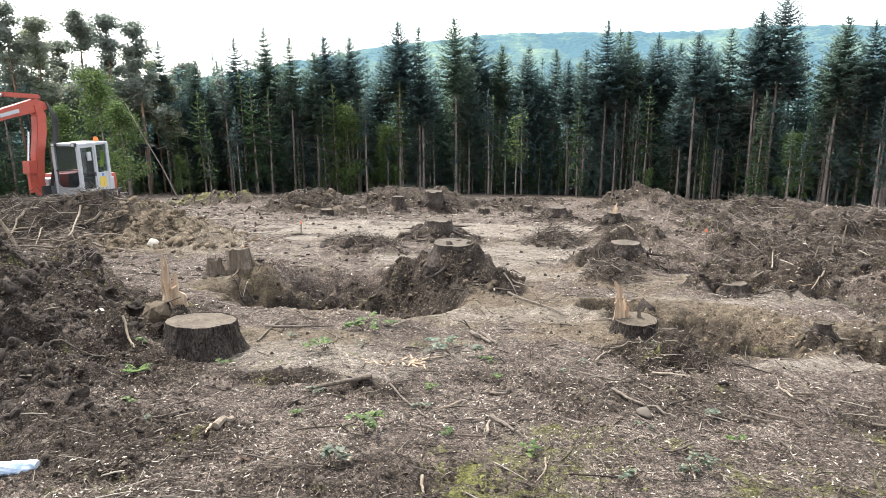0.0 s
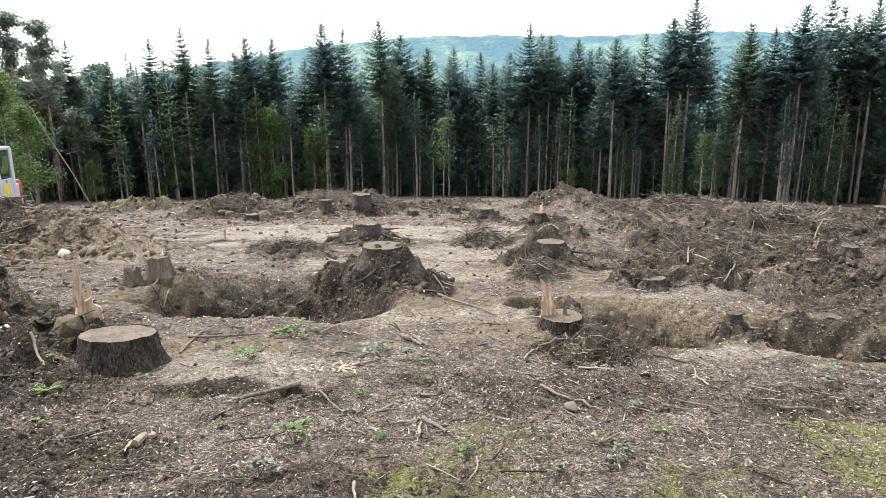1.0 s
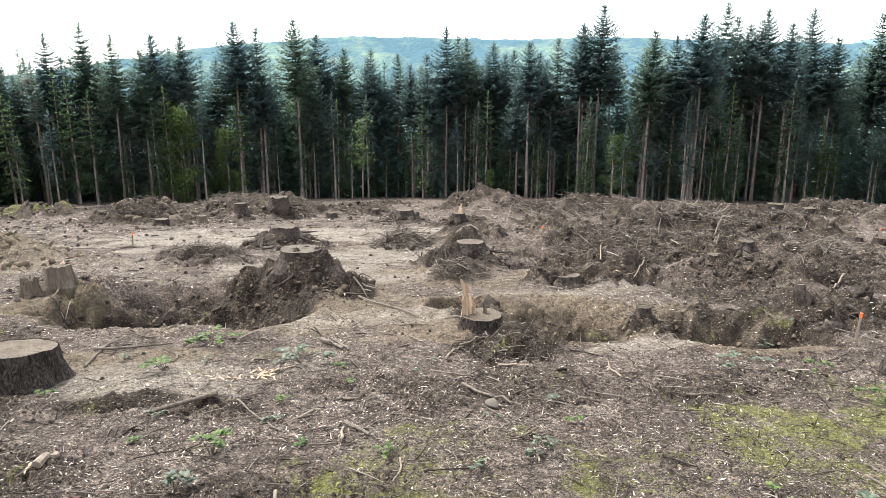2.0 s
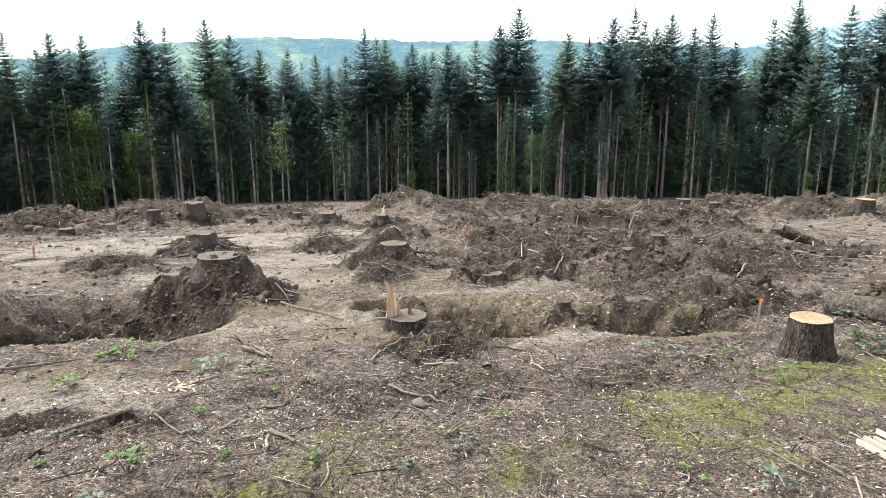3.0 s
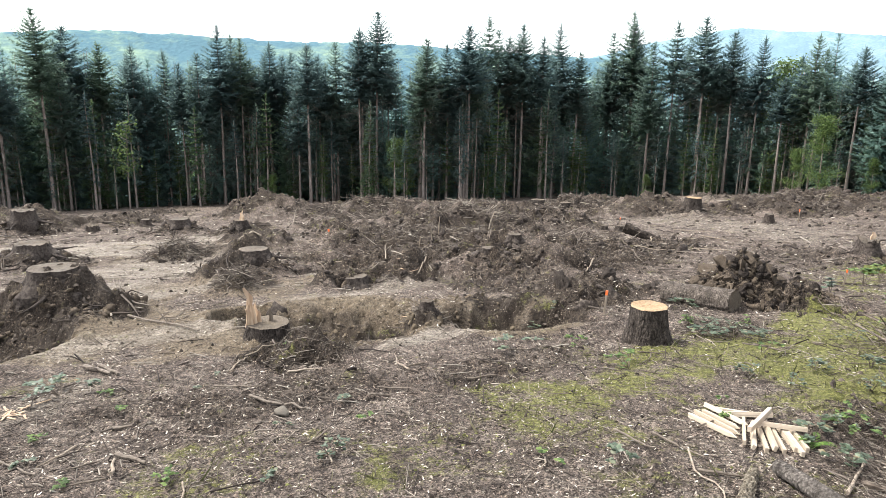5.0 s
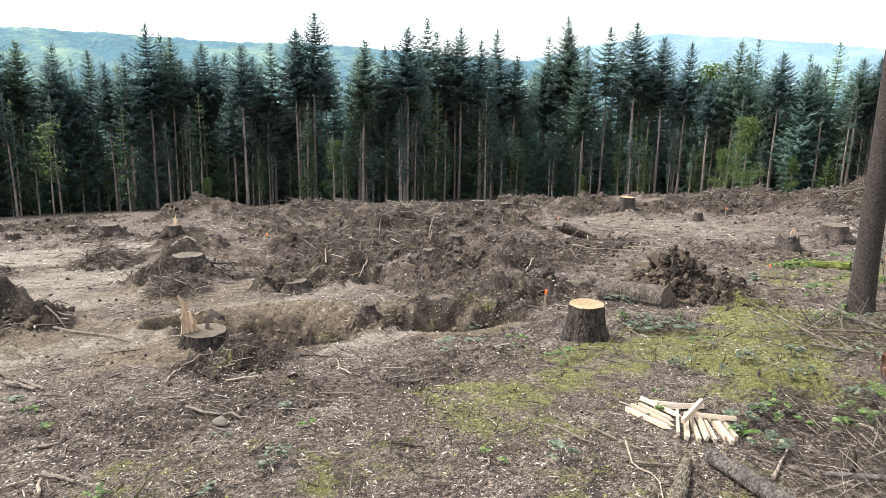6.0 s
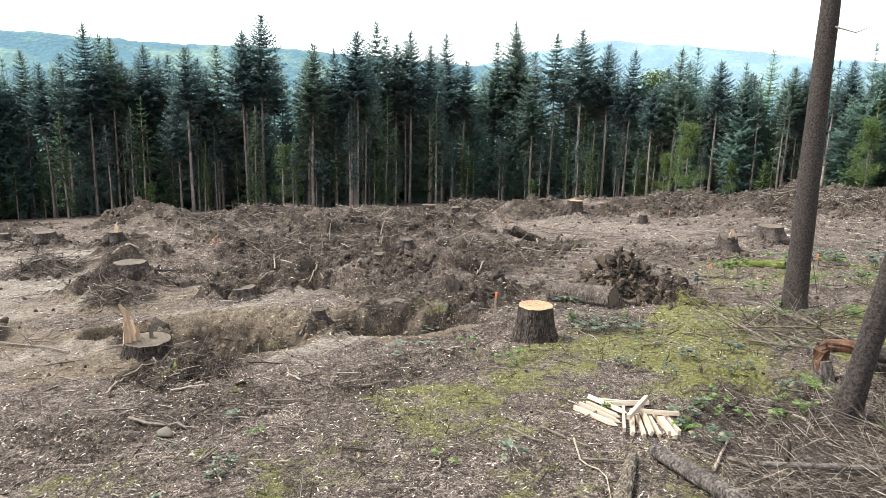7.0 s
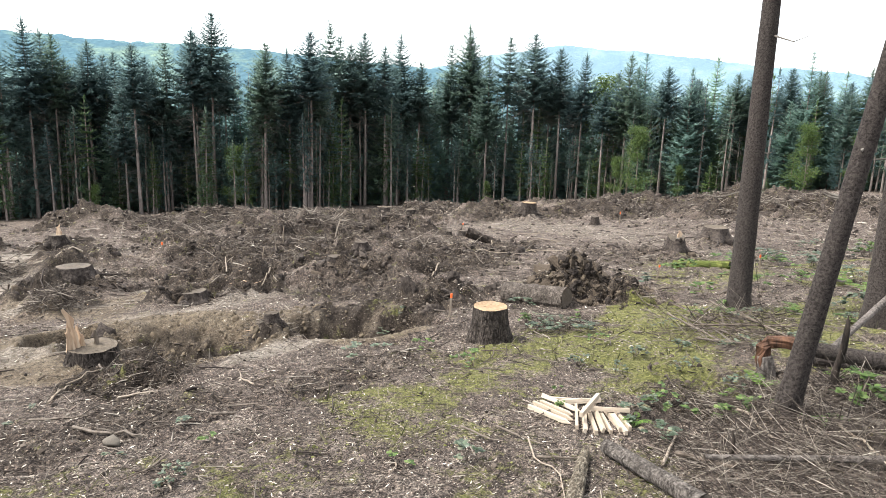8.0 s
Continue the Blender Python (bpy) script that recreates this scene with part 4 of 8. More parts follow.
def plant(proto, x, y, h, base, rng, group="forest edge trees"):
    """Sets a copy of a tree on the ground, scaled to the height h."""
    s = h / base
    m = Matrix.Translation((x, y, ground_z(x, y) - 0.05)) @ Matrix.Rotation(rng.uniform(0, 6.28), 4, "Z")
    if proto.name not in USED:
        USED.add(proto.name)
        ob = proto
        ob.matrix_basis = m
    else:
        ob = copy_thing(proto, m)
    ob.scale = (s * rng.uniform(0.9, 1.15), s * rng.uniform(0.9, 1.15), s)
    ob["group"] = group
    return ob


OUT = 1.30      # the wood's edge stands this much further out than the rows below
WEST = [(-22.8, 35.8, 9.6, 1), (-21.5, 36.1, 9.2, 1), (-20.6, 38.5, 9.9, 1), (-18.9, 38.4, 9.9, 1), (-17.6, 38.9, 9.6, 1), (-17.1, 40.9, 9.1, 0),
        (-16.3, 44.1, 8.5, 0), (-13.8, 44.8, 10.1, 0), (-11.9, 45.5, 10.9, 0), (-9.9, 43.7, 10.0, 0), (-8.0, 45.9, 10.5, 0), (-6.2, 45.3, 10.4, 0),
        (-2.9, 45.7, 11.5, 0), (-1.6, 45.7, 11.2, 0), (0.9, 46.5, 12.0, 0), (2.3, 49.8, 11.8, 0), (4.2, 49.4, 10.8, 0), (6.3, 49.2, 10.8, 0),
        (8.2, 49.1, 10.6, 0), (9.8, 46.1, 10.1, 0), (11.3, 46.5, 12.1, 0), (12.5, 47.7, 11.8, 0)]
NORTH = [(13.7, 47.7, 10.2, 0), (15.0, 47.6, 11.4, 0), (16.5, 46.9, 10.8, 0), (16.2, 42.9, 10.6, 0), (18.7, 44.0, 11.2, 0), (20.3, 43.2, 11.9, 0),
         (20.8, 41.9, 13.0, 0), (22.6, 38.4, 10.7, 0), (24.7, 38.8, 10.6, 0), (25.7, 37.8, 11.7, 0), (29.6, 41.1, 13.5, 0), (31.5, 41.0, 12.1, 0),
         (32.2, 40.0, 12.9, 0), (33.5, 39.2, 11.9, 0), (36.9, 41.2, 13.5, 0), (37.8, 40.0, 11.3, 0), (42.1, 40.6, 13.4, 0), (42.8, 38.9, 14.7, 0)]
EAST = [(43.1, 35.0, 13.2, 0), (43.7, 32.7, 13.1, 0), (45.1, 31.1, 11.9, 0), (45.1, 29.0, 11.1, 0), (45.6, 25.4, 10.6, 2), (47.8, 25.3, 11.0, 2),
        (45.1, 22.0, 9.2, 2), (45.4, 20.4, 8.9, 2), (47.8, 19.8, 9.9, 2), (46.4, 17.7, 8.3, 2), (47.4, 17.0, 8.3, 2), (46.9, 14.4, 8.2, 2),
        (46.2, 13.1, 9.0, 2), (48.7, 11.8, 7.9, 2), (45.0, 9.6, 7.4, 2)]


def edge_distance(a):
    return float(np.interp(a, EDGE_AZ, EDGE_OUT))


def build_forest():
    rng = random.Random(77)
    for rows in (WEST, NORTH, EAST):
        for x, y, h, kind in rows:
            X, Y = x * OUT, y * OUT
            H = 1.6 + (h - 1.6 - 0.025 * x - 0.112 * y) * OUT - ground_z(X, Y)
            plant(rng.choice((SPRUCES, PINES, SPRUCES + FULL)[kind]), X, Y, H, 15.0, rng)
            for back in ((1.012, 1.035), (1.05,), (1.015, 1.03, 1.05))[kind]:      # close neighbours just behind
                bx, by = X * back + rng.uniform(-2.2, 2.2), Y * back + rng.uniform(-0.6, 1.6)
                plant(rng.choice((SPRUCES, PINES, SPRUCES + FULL)[kind]), bx, by, H * rng.uniform(0.70, 0.96), 15.0, rng)
    # the rows behind, lower against the sky as the slope falls away
    for i in range(210):
        a = -46 + 144 * (i + rng.random()) / 210
        D = edge_distance(a) + (1.5 if a > 62 else 3.5) + 8.0 * rng.random()
        x, y = D * math.sin(radians(a)), D * math.cos(radians(a))
        el = rng.uniform(0.8, 3.5) - (0.6 if a > 66 else 0.0)
        H = 1.6 + D * math.tan(radians(el)) - ground_z(x, y)
        plant(rng.choice(SPRUCES[3:] + FULL * 3 + (PINES if a < -14 else [])), x, y, H, 15.0, rng, "trees in the wood")
    for i in range(190):
        a = rng.uniform(-44, 96)
        D = edge_distance(a) + rng.uniform(-1.0, 4.0)
        x, y = D * math.sin(radians(a)), D * math.cos(radians(a))
        p = rng.choice(POLES)
        plant(p, x, y, rng.uniform(4.5, 10.5), 9.0 if p is POLES[0] else 8.0, rng, "thin trees at the edge")
    for i in range(84):
        a = rng.uniform(-44, 96) if i > 34 else rng.uniform(-44, -8)
        D = edge_distance(a) + rng.uniform(-1.5, 5.0)
        x, y = D * math.sin(radians(a)), D * math.cos(radians(a))
        plant(YOUNG[0], x, y, rng.uniform(1.2, 4.2), 4.0, rng, "young spruces")
    for a, dd, h, k in ((-27.5, -9, 7.6, 1), (-26.0, -7, 6.2, 1), (-8.3, 0, 7.5, 1), (-5.0, 1, 6.0, 1), (6.5, -1, 7.2, 2), (17.5, -1, 2.6, 1), (62.0, -3, 6.5, 1), (60.5, -2, 4.0, 1),
                        (59.0, 6, 12.5, 1), (65.5, -1, 3.0, 1), (74.5, -2, 5.2, 1), (78.0, -1, 4.2, 1), (-22.0, -1, 3.0, 1), (49.5, 0, 2.4, 1), (82.0, 2, 5.0, 1), (-30.0, -4, 6.0, 1), (28.0, 1, 5.5, 1), (12.0, 1, 3.2, 0), (36.0, 0, 2.6, 0)):
        D = edge_distance(a) + dd
        x, y = D * math.sin(radians(a)), D * math.cos(radians(a))
        plant(YOUNG[k], x, y, h, 6.0 if k == 1 else 5.0, rng, "broadleaf trees at the edge")
    # the wood closes the clearing behind too
    for i in range(22):
        a = rng.uniform(110, 300)
        D = rng.uniform(22, 45)
        x, y = D * math.sin(radians(a)), D * math.cos(radians(a))
        plant(rng.choice(SPRUCES[:3]), x, y, rng.uniform(13, 18), 15.0, rng, "trees behind")


build_forest()


def deep_wood():
    """What stands behind the first rows, too far in to tell tree from tree."""
    rng = random.Random(123)
    verts, faces, chunks = [], [], []
    for i in range(290):
        a = -48 + 148 * ((i + rng.random()) / 290) ** 0.85
        D = edge_distance(a) + 8 + 26 * rng.random()
        x, y = D * math.sin(radians(a)), D * math.cos(radians(a))
        z0 = ground_z(x, y)
        el = rng.uniform(1.7, 3.6) - (0.7 if a > 66 else 0.0)
        H = 1.6 + D * math.tan(radians(el)) - z0
        base = Vector((x, y, z0))
        chunks.append(tube([base - Vector((0, 0, 0.5)), base + Vector((0, 0, H))], [0.2, 0.02], 4, 0, rng, False))
        R = rng.uniform(2.4, 3.8)
        for w in range(24):
            u = 0.06 + 0.93 * (w + rng.random()) / 24
            L = R * (1 - u) ** 0.8 + 0.15
            a0 = rng.uniform(0, 6.28)
            for k in range(6):
                b = a0 + k * 1.047 + rng.uniform(-0.3, 0.3)
                d = Vector((math.cos(b), math.sin(b), rng.uniform(-0.6, 0.0) + 0.5 * u)).normalized()
                side = Vector((-math.sin(b), math.cos(b), rng.uniform(-0.3, 0.3)))
                p = base + Vector((0, 0, H * u))
                for q in (0.1, 0.45):
                    kite(verts, faces, p + d * L * q, (d + side * rng.uniform(-0.6, 0.6)).normalized(), side, L * 0.6 * rng.uniform(0.8, 1.2), L * 0.17)
    wood = thing("deep_wood", "dark spruce wood behind the first trees", "wood", kind="stuff")
    tagged(piece("foliage", verts, faces, M_NEEDLES_HAZED, wood), kind="stuff")
    v, f = join(chunks)
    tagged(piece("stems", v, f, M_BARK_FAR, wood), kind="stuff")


deep_wood()


# ---------------------------------------------------------------- stumps
def stump(x, y, r, h, cut, seed, label, flare=0.55, tilt=(0, 0), bark=M_BARK_STUMP, sink=0.5, roots=5, turn=None, splinters=(), ragged=0.004, lobes=5, z=None, group="tree stumps"):
    """A felled trunk: ridged bark, spreading foot, sawn face, torn hinge wood, roots."""
    rng = random.Random(seed)
    z0 = ground_z(x, y) if z is None else z
    st = thing("tree_stump", label, "stump", pose(x, y, z0, tilt[0] + rng.uniform(-2, 2), tilt[1] + rng.uniform(-2, 2), rng.uniform(0, 360) if turn is None else turn), group)
    sides, rings = 84, 14
    zs = [-sink + (h + sink) * (j / (rings - 1)) ** 0.9 for j in range(rings)]
    verts, faces = [], []
    ph = [rng.uniform(0, 6.28) for _ in range(4)]
    ang = np.arange(sides) * 2 * math.pi / sides
    for zz in zs:
        ridges = perlin(ang * 11 + seed, zz * 5.0 + np.sin(ang), 3)
        torn = perlin(2.5 * np.cos(ang) + seed, 2.5 * np.sin(ang), 5) + 0.5 * perlin(7 * np.cos(ang), 7 * np.sin(ang) + seed, 6)
        for k in range(sides):
            a = 2 * math.pi * k / sides
            lob = 0.5 + 0.5 * math.cos(lobes * a + ph[0] + 0.6 * math.sin(2 * a + ph[1]))
            rr = r * (1 + 0.05 * math.sin(2 * a + ph[2]) + flare * (0.35 + 0.9 * lob) * (math.exp(-max(zz, 0) / (0.38 * h)) + max(-zz, 0) * 0.8) + 0.06 * (1 - max(zz, 0) / h))
            ridge = float(ridges[k])
            rr += r * (0.085 - 0.05 * max(0, zz) / h) * (abs(ridge) * 2 - 0.35)
            verts.append((rr * math.cos(a), rr * math.sin(a), zz + (2.0 * ragged * float(torn[k]) if zz == zs[-1] else 0)))
    for j in range(rings - 1):
        for k in range(sides):
            k2 = (k + 1) % sides
            faces.append((j * sides + k, j * sides + k2, (j + 1) * sides + k2, (j + 1) * sides + k))
    piece("bark", verts, faces, bark, st)
    top = verts[-sides:]
    tv, tf = [], []
    steps = 6
    for q in range(steps):
        s = 1 - q / steps
        for (px, py, pz) in top:
            tv.append((px * s * 0.985, py * s * 0.985, h - 0.004 + (pz - h) * s + 0.004 * rng.uniform(-1, 1) * (q > 0) * (1 + 12 * ragged)))
    tv.append((0, 0, h))
    for q in range(steps - 1):
        for k in range(sides):
            k2 = (k + 1) % sides
            tf.append((q * sides + k, q * sides + k2, (q + 1) * sides + k2, (q + 1) * sides + k))
    for k in range(sides):
        tf.append(((steps - 1) * sides + k, (steps - 1) * sides + (k + 1) % sides, len(tv) - 1))
    piece("cut_face", tv, tf, cut, st, "sawn end grain", smooth=True)
    for (a, d, w, ln, mat, *lean) in splinters:
        spl_v, spl_f = shard(w, ln, rng)
        ob = piece("splinter", spl_v, spl_f, mat, st, "torn upright wood splinter")
        ob.matrix_basis = pose(d * r * math.cos(a), d * r * math.sin(a), h - 0.03, *(lean or (rng.uniform(-6, 6), rng.uniform(-6, 6))), math.degrees(a))
    for k in range(roots):
        a = 2 * math.pi * (k + rng.uniform(-0.2, 0.2)) / max(roots, 1)
        L = r * rng.uniform(1.6, 2.6)
        pts = []
        for i in range(6):
            q = i / 5
            d = r * 0.85 + L * q
            pts.append((d * math.cos(a + 0.25 * q * math.sin(seed + k)), d * math.sin(a + 0.25 * q * math.sin(seed + k)), h * 0.16 * (1 - q) ** 1.6 - 0.02 - 0.04 * q))
        v, f = tube(pts, [r * 0.13 * (1 - 0.8 * i / 5) for i in range(6)], 8, 0.10, rng)
        piece("root", v, f, bark, st, smooth=True)
    return st


def root_skirt(x, y, r, n, seed, label="fine torn roots and soil round a stump"):
    """Thin roots hanging in the soil at a stump's foot."""
    rng = random.Random(seed)
    chunks = []
    for k in range(n):
        a = rng.uniform(0, 6.28)
        d0 = r * rng.uniform(0.9, 1.5)
        d1 = d0 + r * rng.uniform(0.2, 0.9)
        da = rng.uniform(-0.5, 0.5)
        pts = []
        for q in (0, 0.5, 1.0):
            d, b = d0 + (d1 - d0) * q, a + da * q
            px, py = x + d * math.cos(b), y + d * math.sin(b)
            pts.append((px, py, ground_z(px, py) + 0.015 + 0.05 * math.sin(3.14 * q) * rng.random() + (0.06 * rng.random() if q == 1.0 else 0)))
        t = r * rng.uniform(0.012, 0.035)
        chunks.append(tube(pts, [t, t * 0.7, t * 0.3], 4, 0.1, rng, False))
    v, f = join(chunks)
    ob = new("torn_roots", mesh_of("torn_roots", v, f, M_TWIGS))
    return tagged(ob, label, "roots", kind="stuff")


def shard(w, ln, rng):
    """A torn piece of wood, thick at its foot, with a jagged top."""
    verts, faces = [], []
    n = 5
    for i in range(n + 1):
        q = i / n
        wx = w * (1 - 0.55 * q ** 1.5) * rng.uniform(0.75, 1.15)
        wy = w * 0.38 * (1 - 0.7 * q) * rng.uniform(0.8, 1.1)
        ox = w * 0.25 * q * rng.uniform(-1, 1)
        for sx, sy in ((-1, -1), (0.1, -1.25), (1, -0.9), (1, 1), (-0.1, 1.3), (-1, 0.9)):
            verts.append((ox + sx * wx / 2, sy * wy / 2, ln * q + (rng.uniform(-0.22, 0.16) * ln if i == n else 0)))
    for i in range(n):
        for k in range(6):
            k2 = (k + 1) % 6
            faces.append((i * 6 + k, i * 6 + k2, (i + 1) * 6 + k2, (i + 1) * 6 + k))
    faces.append((5, 4, 3, 2, 1, 0))
    faces.append(tuple(n * 6 + k for k in range(6)))
    return verts, faces


def build_stumps():
    S, O = M_SPLINTER, M_SPLINTER_OLD
    stump(-2.12, 5.33, 0.295, 0.31, M_CUT_TAN, 1, "broad dark-barked spruce stump with a sawdusty cut", flare=0.42, roots=6, turn=0, tilt=(-5, 0), ragged=0.005, z=ground_z(-2.12, 5.33) - 0.06)
    stump(-2.78, 6.35, 0.12, 0.12, M_CUT_TAN, 2, "torn stump remnant with tall pale splinters", roots=2, turn=0,
          splinters=((2.6, 0.5, 0.14, 0.50, S), (0.3, 0.6, 0.17, 0.22, S), (1.2, 0.4, 0.10, 0.34, S), (4.4, 0.5, 0.10, 0.28, S)), ragged=0.02)
    stump(-2.92, 9.05, 0.145, 0.27, M_CUT_TAN, 3, "stump half undercut at the rim of a dug hole", flare=0.5, roots=5, bark=M_SPLINTER_OLD, ragged=0.012, tilt=(0, 4), splinters=((5.4, 0.95, 0.10, 0.05, S), (4.9, 0.98, 0.08, 0.04, M_RUST)))
    stump(-3.25, 8.95, 0.10, 0.20, M_CUT_GREY, 4, "small broken grey stump", roots=2, bark=M_SPLINTER_OLD, ragged=0.05)
    stump(0.14, 9.0, 0.262, 0.28, M_CUT_GREY, 5, "large stump standing on a cone of soil", flare=0.62, roots=2, bark=M_TURF, z=-0.70, ragged=0.005)
    stump(1.89, 6.12, 0.210, 0.23, M_CUT_TAN, 6, "low stump with a torn pale hinge splinter", flare=0.34, roots=6, z=-0.785, turn=0,
          splinters=((2.9, 0.62, 0.090, 0.36, S, 4, 11), (3.1, 0.86, 0.075, 0.24, S, -4, 6), (2.2, 0.55, 0.060, 0.20, S, 5, 16), (2.6, 0.40, 0.05, 0.14, S), (0.5, 0.25, 0.05, 0.15, O), (0.9, 0.30, 0.045, 0.13, O)))
    stump(3.20, 11.2, 0.25, 0.15, M_CUT_GREY, 7, "old stump on a root mound", flare=0.42, roots=6, bark=M_TURF)
    stump(3.93, 8.55, 0.20, 0.13, M_CUT_GREY, 8, "low weathered stump in a root mound", flare=0.4, roots=5, bark=M_TURF, z=-1.03)
    stump(3.34, 5.44, 0.065, 0.10, M_CUT_GREY, 9, "small dark mossy stump at a hole's edge", flare=0.5, roots=4, bark=M_TURF)
    stump(-0.12, 14.5, 0.30, 0.20, M_CUT_GREY, 10, "old ragged stump on a mound", flare=0.45, roots=6, bark=M_TURF, ragged=0.02)
    stump(-0.37, 24.7, 0.34, 0.40, M_CUT_GREY, 11, "weathered stump far out in the clearing", flare=0.4, roots=4, bark=M_TURF, ragged=0.03)
    stump(3.85, 21.8, 0.28, 0.22, M_CUT_GREY, 12, "flat stump with spread roots", flare=0.5, roots=5, bark=M_TURF)
    stump(5.16, 19.5, 0.20, 0.22, M_CUT_TAN, 13, "splintered pale stump in the clearing", flare=0.6, roots=4, splinters=((1.0, 0.4, 0.16, 0.3, S), (3.0, 0.4, 0.14, 0.2, S)))
    stump(1.61, 32.2, 0.20, 0.42, M_CUT_GREY, 14, "grey stump near the wood", roots=3, bark=M_TURF)
    stump(-1.65, 23.7, 0.22, 0.40, M_CUT_GREY, 15, "grey stump among brash", roots=4, bark=M_TURF, flare=0.42)
    stump(1.55, 24.6, 0.20, 0.25, M_CUT_TAN, 16, "low split stump in the clearing", roots=4, ragged=0.05, bark=M_TURF)
    stump(-2.94, 23.3, 0.16, 0.28, M_CUT_GREY, 17, "small grey stump in the clearing", roots=3, bark=M_SPLINTER_OLD)
    stump(3.48, 26.6, 0.17, 0.26, M_CUT_GREY, 18, "small grey stump in the clearing", roots=3, bark=M_TURF)
    stump(4.74, 3.78, 0.170, 0.33, M_CUT_FRESH, 19, "fresh spruce stump with an orange-yellow cut", flare=0.36, roots=0, lobes=6, z=-0.50)
    stump(14.9, 5.7, 0.26, 0.24, M_CUT_TAN, 20, "wide stump beside the cleared track", flare=0.6, roots=5, bark=M_TURF)
    stump(19.3, 14.3, 0.25, 0.42, M_CUT_FRESH, 21, "pale-topped stump with torn roots", flare=0.42, roots=5)
    stump(18.3, 10.9, 0.13, 0.30, M_CUT_GREY, 22, "small dark stump at the track", roots=3, bark=M_TURF)
    stump(13.4, 12.7, 0.09, 0.14, M_CUT_GREY, 23, "small cut stump beside the track", roots=2)
    stump(13.6, 12.3, 0.12, 0.16, M_CUT_GREY, 24, "small cut stump beside the track", roots=2)
    stump(12.0, 5.3, 0.16, 0.22, M_CUT_GREY, 25, "broken rotten stump with a pale torn edge", roots=4, bark=M_TURF, ragged=0.06, splinters=((0.5, 0.5, 0.12, 0.16, S),))
    stump(7.60, 9.40, 0.12, 0.12, M_CUT_GREY, 26, "stump among churned brash", roots=4, bark=M_TURF)
    stump(6.2, 8.3, 0.12, 0.13, M_CUT_GREY, 27, "earthy stump in churned soil", roots=4, bark=M_TURF, flare=0.4)
    stump(9.6, 21.9, 0.20, 0.22, M_CUT_GREY, 28, "stump in a heap of brash", roots=3, bark=M_TURF)
    stump(17.2, 20.0, 0.26, 0.38, M_CUT_TAN, 29, "pale-cut stump on a mound", roots=4)
    stump(18.3, 19.6, 0.22, 0.36, M_CUT_TAN, 30, "pale-cut stump on a mound", roots=4)
    stump(16.0, 17.6, 0.2, 0.30, M_CUT_GREY, 31, "grey stump at the track", roots=4, bark=M_TURF, flare=0.42)
    stump(-6.4, 30.5, 0.2, 0.45, M_CUT_TAN, 32, "reddish broken stump near the wood", roots=3, bark=M_RUST, ragged=0.08)
    stump(-4.1, 22.6, 0.2, 0.24, M_CUT_TAN, 33, "flat stump below a spoil heap", roots=3)


build_stumps()
for _k, (_x, _y, _r) in enumerate(((0.2, 8.95, 0.5), (3.2, 11.15, 0.5), (3.93, 8.5, 0.35), (3.34, 5.44, 0.20), (-0.1, 14.4, 0.55), (-2.9, 9.0, 0.3), (-0.4, 24.6, 0.6), (3.85, 21.7, 0.6), (5.2, 19.4, 0.45),
                                   (12.0, 5.2, 0.4), (14.9, 5.6, 0.45), (19.3, 14.2, 0.5), (1.95, 5.9, 0.3), (-1.65, 23.6, 0.5))):
    root_skirt(_x, _y, _r, 26, 400 + _k)


